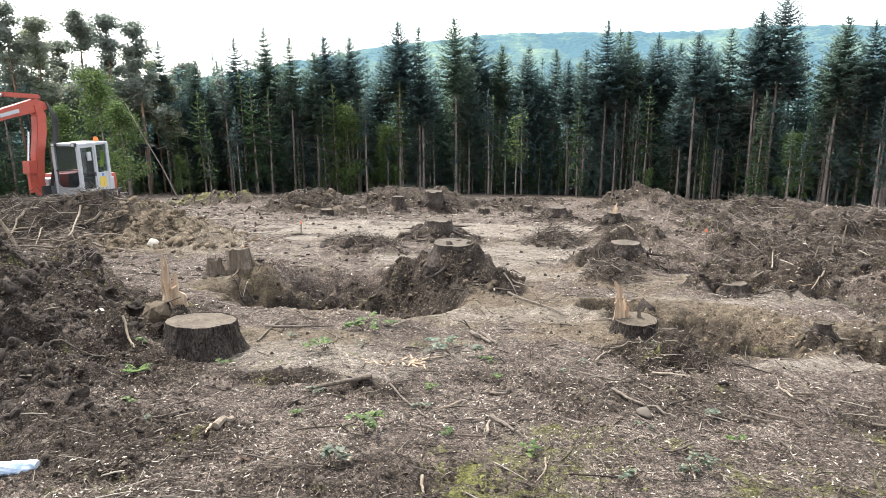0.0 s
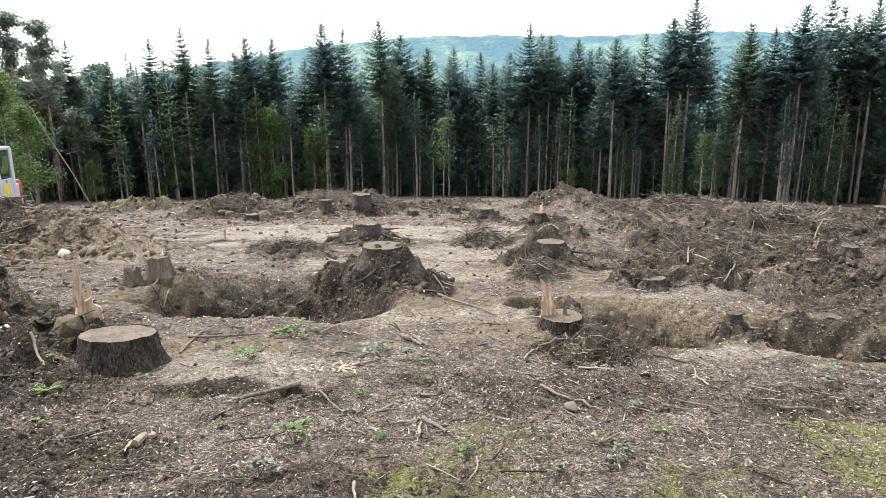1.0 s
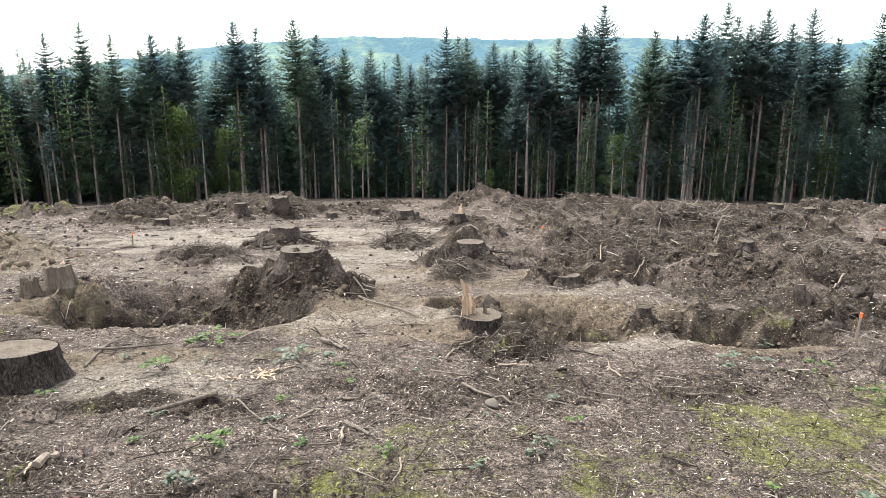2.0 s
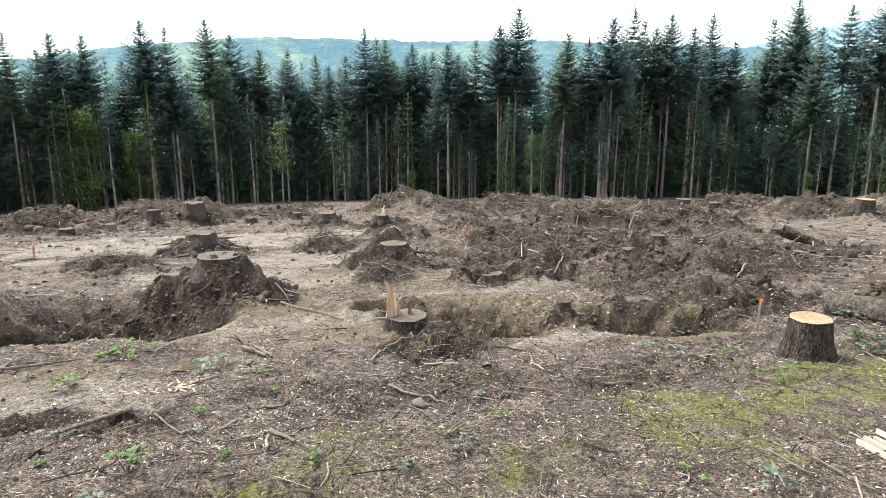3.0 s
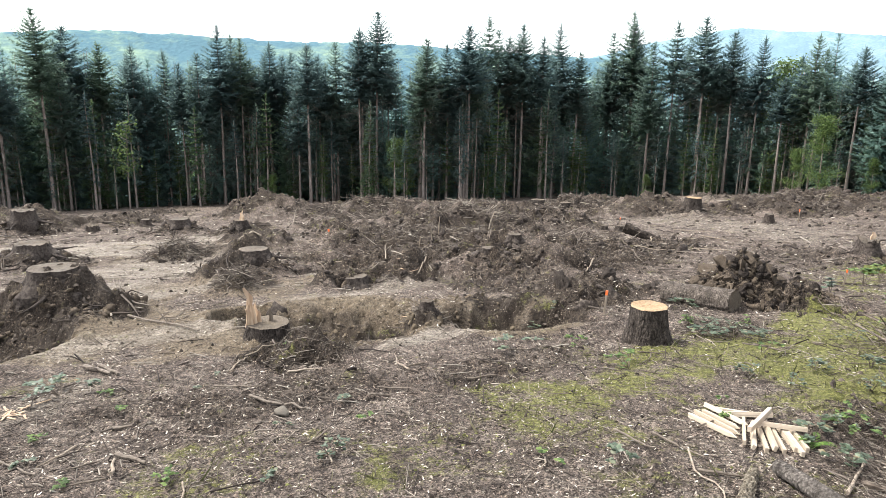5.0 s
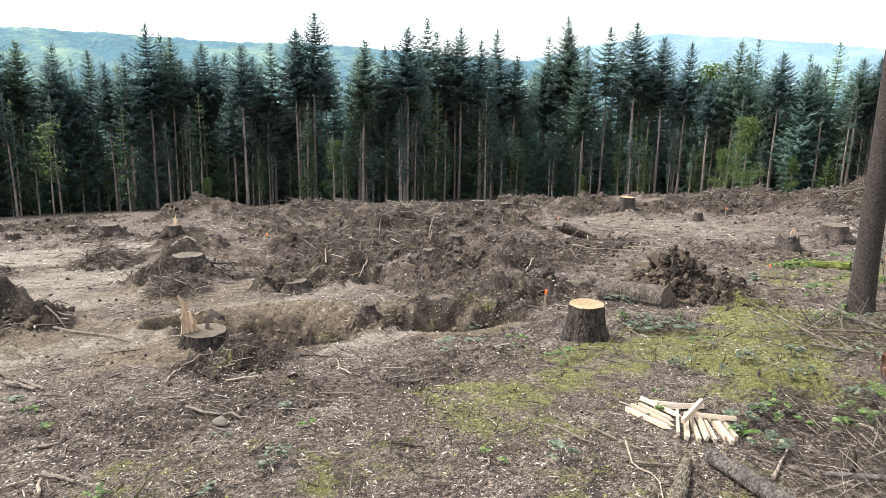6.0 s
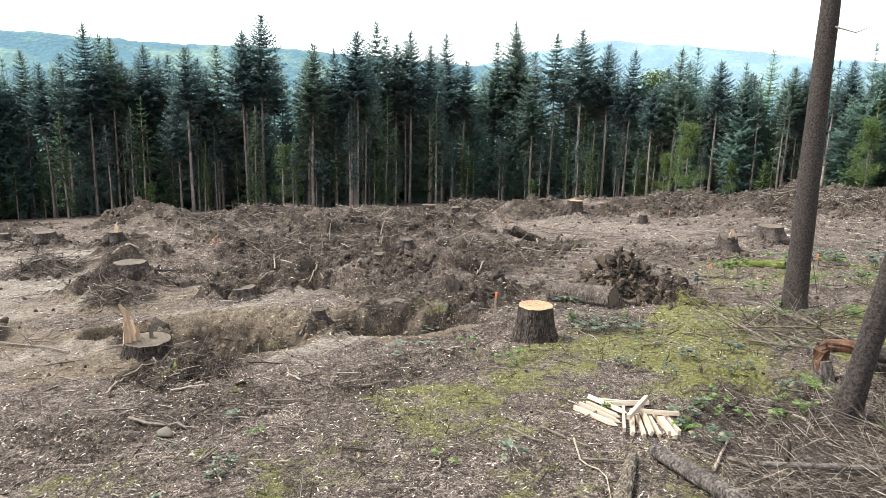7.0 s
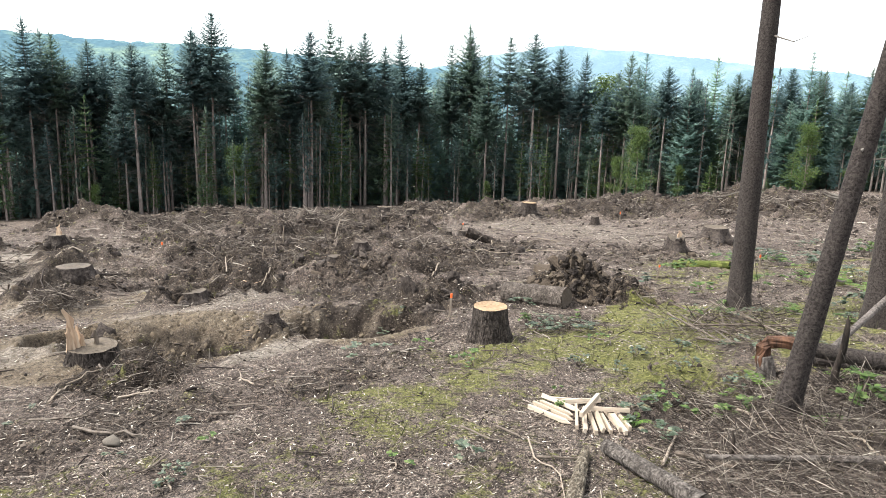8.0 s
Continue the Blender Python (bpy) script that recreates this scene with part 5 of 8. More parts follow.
# ---------------------------------------------------------------- trees close by
def near_trunk(x, y, r, lean_x, lean_y, length, seed, label, foot=0.35):
    """A standing spruce trunk: grey scaly bark, branch scars, stubs."""
    rng = random.Random(seed)
    z0 = ground_z(x, y)
    tr = thing("spruce_tree", label, "tree", pose(x, y, z0))
    sides, rings = 36, 90
    verts, faces = [], []
    for j in range(rings):
        u = j / (rings - 1)
        zz = -0.3 + (length + 0.3) * u
        fl = foot * math.exp(-max(zz, 0) / 0.16)
        for k in range(sides):
            a = 2 * math.pi * k / sides
            lob = 0.6 + 0.4 * math.cos(4 * a + seed)
            whorl = 0.03 * math.exp(-(((zz + 0.2 * seed) % 0.62 - 0.31) / 0.03) ** 2)
            rr = r * (1 - 0.90 * u ** 0.85) * (1 + fl * lob + whorl + 0.02 * rng.uniform(-1, 1))
            verts.append((rr * math.cos(a) + lean_x * zz + 0.02 * math.sin(zz * 0.8 + seed), rr * math.sin(a) + lean_y * zz, zz))
    for j in range(rings - 1):
        for k in range(sides):
            k2 = (k + 1) % sides
            faces.append((j * sides + k, j * sides + k2, (j + 1) * sides + k2, (j + 1) * sides + k))
    piece("trunk", verts, faces, M_BARK_SPRUCE, tr, smooth=True)
    for k in range(16):
        zz = rng.uniform(0.5, length * 0.9)
        a = rng.uniform(0, 6.28)
        L = rng.uniform(0.03, 0.10) if rng.random() < 0.7 else rng.uniform(0.25, 0.7)
        d = Vector((math.cos(a), math.sin(a), rng.uniform(-0.3, 0.3)))
        p = Vector((lean_x * zz, lean_y * zz, zz)) + d * (r * (1 - 0.90 * (zz / length) ** 0.85) * 0.9)
        e = p + d * L
        v, f = tube([p, p.lerp(e, 0.55) + Vector((0, 0, -0.06 * L)), e + Vector((0, 0, 0.1 * L))], [0.010, 0.006, 0.002], 5, 0.1, rng)
        piece("branch_stub", v, f, M_DEADTWIG, tr)
    # the crown is high above
    cv, cf = [], []
    for k in range(900):
        zz = length * rng.uniform(0.72, 1.0)
        a = rng.uniform(0, 6.28)
        d = Vector((math.cos(a), math.sin(a), rng.uniform(-0.6, 0.1))).normalized()
        p = Vector((lean_x * zz, lean_y * zz, zz)) + d * rng.uniform(0.1, 1.9) * (1.05 - zz / length) * 3.0
        kite(cv, cf, p, d, d.cross(Vector((0, 0, 1))).normalized(), rng.uniform(0.3, 0.6), 0.10)
    piece("crown", cv, cf, M_NEEDLES, tr)
    return tr


near_trunk(7.71, 2.53, 0.128, -0.005, 0.013, 14.0, 3, "standing spruce trunk with grey-brown scaly bark")
near_trunk(4.435, 1.02, 0.070, 0.026, -0.112, 12.0, 5, "leaning spruce trunk with grey scaly bark", 0.25)
near_trunk(7.75, 1.17, 0.150, 0.0, 0.006, 14.0, 8, "leaning spruce trunk at the clearing's side")


# ---------------------------------------------------------------- cut wood and the heap of clods
def log_piece(name, pts, r0, r1, bark, cut, label, seed, wobble=0.05, sides=28, category="log"):
    """A length of trunk: ridged bark all round and a sawn disc at each end."""
    rng = random.Random(seed)
    base = Vector(pts[0])
    lg = thing(name, label, category, Matrix.Translation(base))
    n = 14
    P = [Vector(p) - base for p in pts]

    def at(u):
        k = min(int(u * (len(P) - 1)), len(P) - 2)
        return P[k].lerp(P[k + 1], u * (len(P) - 1) - k)

    v, f = tube([at(i / n) for i in range(n + 1)], [r0 + (r1 - r0) * i / n for i in range(n + 1)], sides, wobble, rng, False)
    piece("bark", v, f, bark, lg)
    for end, u, r in ((0, 0.0, r0), (1, 1.0, r1)):
        d = (at(0.02) - at(0.0)).normalized() * -1 if end == 0 else (at(1.0) - at(0.98)).normalized()
        m = Matrix.Translation(at(u) + d * 0.004) @ d.to_track_quat("Z", "Y").to_matrix().to_4x4()
        vv = [(0, 0, 0.004)] + [(q * r * 0.97 * math.cos(a), q * r * 0.97 * math.sin(a), 0.004 * rng.uniform(-1, 1)) for q in (0.5, 1.0) for a in [2 * math.pi * k / 24 for k in range(24)]]
        ff = [(0, 1 + k, 1 + (k + 1) % 24) for k in range(24)] + [(1 + k, 25 + k, 25 + (k + 1) % 24, 1 + (k + 1) % 24) for k in range(24)]
        ob = piece("cut_face", vv, ff, cut, lg, "sawn end grain")
        ob.matrix_basis = m
    return lg


def on_ground(x, y, up=0.0):
    return (x, y, ground_z(x, y) + up)


log_piece("spruce_log", [(6.53, 5.02, -0.615), (6.63, 4.16, -0.525)], 0.140, 0.140, M_BARK_LOG, M_CUT_TAN, "short dark-barked log with scraped patches", 3)
log_piece("lying_log", [on_ground(3.16, 1.58, 0.04), on_ground(3.06, 1.36, 0.05), on_ground(2.86, 0.90, 0.05)], 0.040, 0.047, M_BARK_SCALY, M_CUT_GREY, "scaly grey log lying in twigs", 4)
log_piece("rotten_log", [on_ground(2.46, 1.34, 0.03), on_ground(2.76, 1.50, 0.035), on_ground(3.03, 1.63, 0.02)], 0.042, 0.026, M_BARK_ROTTEN, M_CUT_TAN, "pale barkless rotten log", 5, 0.18)
log_piece("thin_log", [on_ground(3.40, 1.12, 0.05), on_ground(3.75, 0.70, 0.05), on_ground(4.10, 0.15, 0.08)], 0.013, 0.023, M_BARK_GREY, M_CUT_GREY, "thin dead log lying on brushwood", 6)
log_piece("mossy_log", [on_ground(10.80, 4.75, 0.06), on_ground(10.95, 3.85, 0.06)], 0.085, 0.07, mat_bark("mossy_bark_mat", (0.04, 0.045, 0.015), (0.13, 0.14, 0.04), 8.0, 0.5, 0.5), M_CUT_GREY, "low log covered in moss", 7, 0.1)
log_piece("root_chunk", [on_ground(12.05, 10.75, 0.30), on_ground(12.25, 10.50, 0.16), on_ground(12.50, 10.20, 0.06)], 0.13, 0.08, M_ROTTEN, M_CUT_TAN, "torn root end with pale wood", 8, 0.22, 14)
log_piece("pale_log", [on_ground(-0.93, 4.26, 0.02), on_ground(-0.55, 4.51, 0.03)], 0.014, 0.017, M_STICK, M_CUT_TAN, "short dry bark-covered branch", 9, 0.06, 12)


def broken_tree():
    """A snapped trunk whose upper length lies bent over from its stub."""
    x, y = 5.27, 1.43
    z = ground_z(x, y)
    th = thing("snapped_tree", "snapped rotten trunk bent over from its stub", "fallen tree", pose(x, y, z))
    rng = random.Random(9)
    v, f = tube([(0, 0, -0.1), (0.0, 0.0, 0.06), (-0.01, 0.02, 0.15), (-0.01, 0.03, 0.23), (0.01, 0.0, 0.28), (0.06, -0.11, 0.295), (0.11, -0.24, 0.275)], [0.085, 0.066, 0.058, 0.054, 0.050, 0.050, 0.052], 16, 0.16, rng)
    piece("stub", v, f, M_RUST, th, "crumbling red-brown rotten stub")
    v, f = tube([(-0.005, -0.01, -0.1), (-0.005, -0.01, 0.05), (-0.015, 0.01, 0.17)], [0.092, 0.076, 0.056], 14, 0.22, rng)
    piece("bark", v, f, M_BARK_GREY, th, "loose grey-brown bark round the stub")
    v, f = tube([(0.09, -0.20, 0.28), (0.12, -0.28, 0.27), (0.34, -0.75, 0.24), (0.60, -1.4, 0.26)], [0.050, 0.057, 0.062, 0.066], 16, 0.05, rng)
    piece("fallen_trunk", v, f, M_BARK_SPRUCE, th, smooth=True)
    for k in range(6):
        sv, sf = shard(0.025, rng.uniform(0.04, 0.08), rng)
        ob = piece("splinter", sv, sf, M_RUST, th, "torn red-brown wood")
        ob.matrix_basis = pose(rng.uniform(-0.05, 0.05), rng.uniform(-0.05, 0.05), 0.245, rng.uniform(-35, 35), rng.uniform(-35, 35), rng.uniform(0, 360))
    return th


broken_tree()
log_piece("fallen_trunk", [on_ground(5.72, 1.22, 0.07), on_ground(5.95, 0.5, 0.09)], 0.055, 0.06, M_BARK_SPRUCE, M_CUT_GREY, "second fallen trunk under the first", 12)
log_piece("fallen_trunk", [(5.77, 1.11, ground_z(5.77, 1.11) + 0.20), (6.9, 0.98, ground_z(6.9, 0.98) + 0.45)], 0.024, 0.030, M_BARK_GREY, M_CUT_TAN, "pale grey trunk propped on others", 13)


def snag(x, y, h, r, label, lean=(0, 0)):
    rng = random.Random(int(x * 100))
    th = thing("snag", label, "broken stem", pose(x, y, ground_z(x, y)))
    pts = [(lean[0] * q * h, lean[1] * q * h + 0.01 * math.sin(7 * q), -0.08 + (h + 0.08) * q) for q in (0, 0.15, 0.35, 0.6, 0.85, 1.0)]
    v, f = tube(pts, [r * 1.5, r * 1.1, r, r * 0.95, r * 0.8, r * 0.15], 10, 0.10, rng)
    piece("stem", v, f, M_ROTTEN, th)
    return th


snag(5.11, 0.925, 0.50, 0.024, "dark broken stem standing in brushwood", (0.03, -0.05))
snag(3.62, 1.06, 0.16, 0.012, "short dark stub among twigs")


def clod_mesh(seed, n=3, hard=0.0):
    rng = random.Random(seed)
    bm = bmesh.new()
    bmesh.ops.create_icosphere(bm, subdivisions=n, radius=1.0)
    off = Vector((rng.uniform(0, 50), rng.uniform(0, 50), rng.uniform(0, 50)))
    planes = [(Vector((rng.gauss(0, 1), rng.gauss(0, 1), rng.gauss(0, 1))).normalized(), rng.uniform(0.35 - 0.1 * hard, 0.8 - 0.3 * hard)) for _ in range(9)]
    for v in bm.verts:
        for nn, d in planes:
            ex = v.co.dot(nn) - d
            if ex > 0:
                v.co -= nn * ex * 0.95
        v.co *= 1 + (0.36 - 0.10 * hard) * noise.fractal(v.co * 2.6 + off, 0.7, 2.0, 4) + (0.20 + 0.04 * hard) * noise.fractal(v.co * 8.0 + off, 0.7, 2.0, 3)
    me = bpy.data.meshes.new("clod")
    bm.to_mesh(me)
    bm.free()
    me.polygons.foreach_set("use_smooth", np.ones(len(me.polygons), dtype=bool))
    return me


def mat_lump(name, dark, light, dark2, light2):
    """Broken soil: two tones of earth, crumbly all over."""
    m = Mat(name, 0.95, 0.15)
    n, g = m.noise(m.coords(), 14.0, 8, 0.8), m.noise(m.coords(), 1.6, 4)
    c = m.mix(m.math("MULTIPLY", m.math("SUBTRACT", g, 0.45), 4.0, True), m.ramp(n, (0.3, dark), (0.7, light)), m.ramp(n, (0.3, dark2), (0.7, light2)))
    m.color(c).bump(n, 1.0, 0.03)
    return m.m


M_LUMP = mat_lump("soil_lump_mat", (0.045, 0.034, 0.026), (0.155, 0.122, 0.091), (0.068, 0.053, 0.038), (0.205, 0.162, 0.117))
M_CLAY_LUMP = mat_lump("clay_lump_mat", (0.075, 0.057, 0.038), (0.200, 0.158, 0.110), (0.100, 0.078, 0.053), (0.260, 0.210, 0.150))
CLODS = [clod_mesh(s) for s in range(8)]
for me in CLODS:
    me.materials.append(M_LUMP)


def broken_mesh(seed, points=12, cuts=2, grain=0.05, lumps=0.08):
    """A broken piece of soil: flat faces and sharp edges, roughened."""
    r = random.Random(900 + seed)
    sx, sy, sz = r.uniform(0.8, 1.3), r.uniform(0.7, 1.1), r.uniform(0.55, 0.95)
    bm = bmesh.new()
    for _ in range(points):
        p = Vector((r.gauss(0, 1), r.gauss(0, 1), r.gauss(0, 1))).normalized() * r.uniform(0.8, 1.1)
        bm.verts.new((p.x * sx, p.y * sy, p.z * sz))
    hull = bmesh.ops.convex_hull(bm, input=bm.verts[:])
    bmesh.ops.delete(bm, geom=list({g for g in hull["geom_interior"] if isinstance(g, bmesh.types.BMVert)}), context="VERTS")
    if cuts:
        bmesh.ops.subdivide_edges(bm, edges=bm.edges[:], cuts=cuts, use_grid_fill=True)
    bmesh.ops.triangulate(bm, faces=bm.faces[:])
    off = Vector((seed * 5.1, seed * 2.3, seed * 9.7))
    for v in bm.verts:
        p = v.co.copy()
        v.co *= 1 + lumps * noise.fractal(p * 2.2 + off, 0.8, 2.0, 3) + grain * noise.fractal(p * 7.0 + off, 0.6, 2.0, 3) + grain * r.uniform(-0.5, 0.5)
    me = bpy.data.meshes.new("clod")
    bm.to_mesh(me)
    bm.free()
    return me


SLABS = [broken_mesh(s, 11, 2) for s in range(8)]      # broken soil with flat faces
CLAY_SLABS = [broken_mesh(20 + s, 14, 3) for s in range(3)]
for me in SLABS:
    me.materials.append(M_LUMP)
for me in CLAY_SLABS:
    me.materials.append(M_CLAY_LUMP)


TURVES = [clod_mesh(40 + s, 4) for s in range(6)]      # lumps held together by roots
for me in TURVES:
    me.materials.append(M_TURF)


LOOSE = {}      # small clods, joined field by field


PLAIN = [clod_mesh(80 + s, 2) for s in range(10)]


def loose_clod(field, x, y, size, rng, mat, only=0.0):
    if only and surface(np.array([x]), np.array([y]), "humus")[0] < only:
        return
    m = pose(x, y, ground_z(x, y) - 0.25 * size, rng.uniform(0, 360), rng.uniform(0, 360), rng.uniform(0, 360)) @ Matrix.Diagonal((size * rng.uniform(0.6, 1.8), size * rng.uniform(0.6, 1.8), size * rng.uniform(0.5, 1.0), 1))
    LOOSE.setdefault((field, mat.name), []).append((rng.choice(PLAIN), m))


def join_loose():
    shapes = {}
    for me in PLAIN:
        co = np.empty(len(me.vertices) * 3, np.float32)
        me.vertices.foreach_get("co", co)
        shapes[me.name] = (co.reshape(-1, 3), np.array([list(p.vertices) for p in me.polygons], np.int32))
    for (field, mat), items in LOOSE.items():
        vs, fs, o = [], [], 0
        for me, m in items:
            co, tri = shapes[me.name]
            a = np.array(m)
            vs.append(co @ a[:3, :3].T + a[:3, 3])
            fs.append(tri + o)
            o += len(co)
        v, f = np.concatenate(vs), np.concatenate(fs)
        ob = new("soil_clods", mesh_of("soil_clods", v.tolist(), f.tolist(), bpy.data.materials[mat], True))
        tagged(ob, field, "soil clods", kind="stuff")


def clod_at(x, y, size, rng, up=0.0, label="clod of brown soil on churned ground", group="soil clods", z=None, kinds=CLODS):
    ob = new("soil_clod", rng.choice(kinds))
    zz = (ground_z(x, y) if z is None else z) + up - 0.15 * size
    ob.matrix_basis = pose(x, y, zz, rng.uniform(0, 360), rng.uniform(0, 360), rng.uniform(0, 360)) @ Matrix.Diagonal((size * rng.uniform(0.75, 1.3), size * rng.uniform(0.75, 1.3), size * rng.uniform(0.7, 1.1), 1))
    return tagged(ob, label, "soil clod", group)


def build_clods():
    rng = random.Random(31)
    # the torn-up heap behind the short log
    def heap(q, a):
        u, v = 0.85 * q * math.cos(a), 0.50 * q * math.sin(a)
        return 7.36 + 0.54 * u + 0.84 * v, 4.46 - 0.84 * u + 0.54 * v

    for i in range(620):
        x, y = heap(rng.random() ** 0.6 * 1.15, rng.uniform(0, 6.28))
        loose_clod("crumbled soil on a torn-up heap", x, y, rng.uniform(0.012, 0.045), rng, M_LUMP)
    for i in range(150):
        q = rng.random() ** 0.55
        x, y = heap(q, rng.uniform(0, 6.28))
        clod_at(x, y, rng.uniform(0.035, 0.085) * (1.2 - 0.5 * q), rng, 0.03 * (1 - q), "torn clod of brown soil in a heap", "clods of the heap", None, TURVES if i % 3 else SLABS)
    for u, v, size, up in ((-0.62, -0.10, 0.13, 0.04), (-0.45, -0.22, 0.15, 0.05), (-0.50, 0.12, 0.16, 0.10), (-0.28, 0.0, 0.17, 0.10), (-0.10, -0.20, 0.15, 0.02), (0.05, 0.05, 0.14, 0.05), (0.22, -0.16, 0.12, 0.0),
                           (0.30, 0.10, 0.12, 0.02), (-0.34, 0.25, 0.14, 0.10), (0.50, -0.05, 0.10, 0.0)):
        clod_at(7.36 + 0.54 * u + 0.84 * v, 4.46 - 0.84 * u + 0.54 * v, size, rng, up, "large torn clod of clayey soil", "clods of the heap", None, SLABS)
    for x, y, s in ((5.55, 5.85, 0.16), (6.05, 5.45, 0.14), (5.85, 6.2, 0.15), (6.4, 5.9, 0.13), (7.0, 6.3, 0.15), (5.3, 6.4, 0.12), (6.9, 5.6, 0.12), (5.65, 5.6, 0.10),
                    (7.6, 8.0, 0.16), (9.1, 12.9, 0.33), (9.7, 13.0, 0.25), (8.4, 11.3, 0.2), (10.8, 12.0, 0.2)):
        clod_at(x, y, s * 0.85, rng, 0.0, "large dark clod with grass roots", "large clods", None, TURVES + SLABS)
    # the bank of black earth and roots
    for i in range(1100):
        y = 3.5 + 3.5 * rng.random()
        x = -2.0 - 0.58 * (y - 3.85) - 2.6 * rng.random() ** 1.3
        loose_clod("crumbling clods of a black earth bank", x, y, rng.uniform(0.010, 0.030 + 0.05 * min(1, -2.0 - 0.58 * (y - 3.85) - x)), rng, M_TURF)
    for x, y, s in ((-3.75, 6.70, 0.13), (-3.45, 6.40, 0.11), (-3.35, 5.35, 0.12), (-3.9, 5.1, 0.14), (-3.1, 4.75, 0.10), (-3.45, 4.25, 0.12), (-2.62, 5.20, 0.09), (-4.3, 5.9, 0.16)):
        clod_at(x, y, s, rng, 0.0, "large lump of black root-matted earth", "clods of the black bank", None, TURVES)
    clod_at(-2.60, 5.62, 0.17, rng, 0.16, "clay clod overhanging a hollow beside a stump", "clods of the black bank", None, CLAY_SLABS)
    clod_at(-2.95, 5.95, 0.11, rng, 0.03, "large lump of black root-matted earth", "clods of the black bank", None, TURVES)
    for i in range(46):
        a = rng.uniform(-1.9, 1.2)
        x, y = 0.45 + 0.75 * math.cos(a) * rng.uniform(0.5, 1.1), 8.85 + 0.50 * math.sin(a) * rng.uniform(0.6, 1.1)
        loose_clod("clods on the soil cone round a stump", x, y, rng.uniform(0.02, 0.07), rng, M_LUMP)
    for cx, cy, r, n in ((3.0, 10.9, 0.8, 34), (3.9, 8.45, 0.55, 20), (-0.1, 14.2, 0.9, 30), (-0.4, 24.3, 1.0, 20), (3.8, 21.3, 1.0, 22), (5.2, 19.1, 0.8, 18), (6.2, 8.1, 0.5, 16), (8.05, 11.6, 0.6, 18),
                         (-2.7, 8.8, 0.6, 20), (-1.65, 23.3, 0.8, 14), (12.0, 5.2, 0.5, 14), (14.9, 5.5, 0.7, 16), (3.33, 5.5, 0.28, 12), (-1.5, 12.2, 0.8, 24), (2.45, 13.7, 0.7, 22)):
        for i in range(n):
            a, q = rng.uniform(0, 6.28), rng.uniform(0.45, 1.1)
            loose_clod("dark clods on the root mounds of stumps", cx + r * q * math.cos(a), cy + 0.7 * r * q * math.sin(a), rng.uniform(0.02, 0.06) * (1 + 0.05 * cy), rng, M_TURF if i % 3 else M_LUMP)
    for i in range(320):
        x, y = rng.gauss(-5.4, 0.9), rng.gauss(12.3, 0.6)
        loose_clod("clods of a yellow-brown clay heap", x, y, rng.uniform(0.025, 0.10), rng, M_CLAY_LUMP)
    for i in range(900):
        x, y = rng.gauss(9.2, 3.0), rng.gauss(12.0, 3.6)
        loose_clod("dark clods among churned brash", x, y, rng.uniform(0.03, 0.11), rng, M_TURF, 0.3)
    for i in range(700):
        x, y = rng.gauss(23.6, 1.0), rng.uniform(-3, 20)
        loose_clod("clods on a long spoil bank", x, y, rng.uniform(0.05, 0.16), rng, M_TURF, 0.3)
    for i in range(120):
        x, y = rng.gauss(-4.4, 1.5), rng.gauss(25.0, 0.9)
        loose_clod("clods on a far spoil heap", x, y, rng.uniform(0.08, 0.22), rng, M_LUMP, 0.3)
    for i in range(420):
        a, q = rng.uniform(0, 6.28), rng.random() ** 0.5
        x, y = -1.0 + 1.6 * q * math.cos(a), 8.2 + 1.2 * q * math.sin(a)
        loose_clod("crumbled dark soil in the dug holes", x, y, rng.uniform(0.012, 0.05), rng, M_LUMP if x > -1.6 else M_CLAY_LUMP)
    for i in range(300):
        a, q = rng.uniform(0, 6.28), rng.random() ** 0.5
        x, y = 3.3 + 1.6 * q * math.cos(a), 6.1 + 0.9 * q * math.sin(a)
        loose_clod("crumbled clay in a dug hole", x, y, rng.uniform(0.012, 0.045), rng, M_CLAY_LUMP)
    for i in range(20):
        a = rng.uniform(0, 6.28)
        x, y = -1.0 + 1.7 * math.cos(a) * rng.uniform(0.8, 1.1), 7.9 + 1.1 * math.sin(a) * rng.uniform(0.8, 1.1)
        loose_clod("crumbled clods at the rims of holes", x, y, rng.uniform(0.02, 0.06), rng, M_CLAY_LUMP)
    for i in range(60):
        a = rng.uniform(0, 6.28)
        x, y = 3.2 + 1.5 * math.cos(a) * rng.uniform(0.3, 1.1), 6.7 + 0.9 * math.sin(a) * rng.uniform(0.3, 1.1)
        loose_clod("crumbled clods at the rims of holes", x, y, rng.uniform(0.02, 0.06), rng, M_CLAY_LUMP)


build_clods()
join_loose()


def stone(x, y, size, rng, label="small grey-brown stone on the ground", flat=0.6, mat=M_STONE):
    me = clod_mesh(rng.randint(0, 9999), 2)
    me.name = "stone"
    me.materials.append(mat)
    ob = new("stone", me)
    ob.matrix_basis = pose(x, y, ground_z(x, y) + size * 0.2, 0, 0, rng.uniform(0, 360)) @ Matrix.Diagonal((size, size * 0.75, size * flat, 1))
    return tagged(ob, label, "stone", "stones")


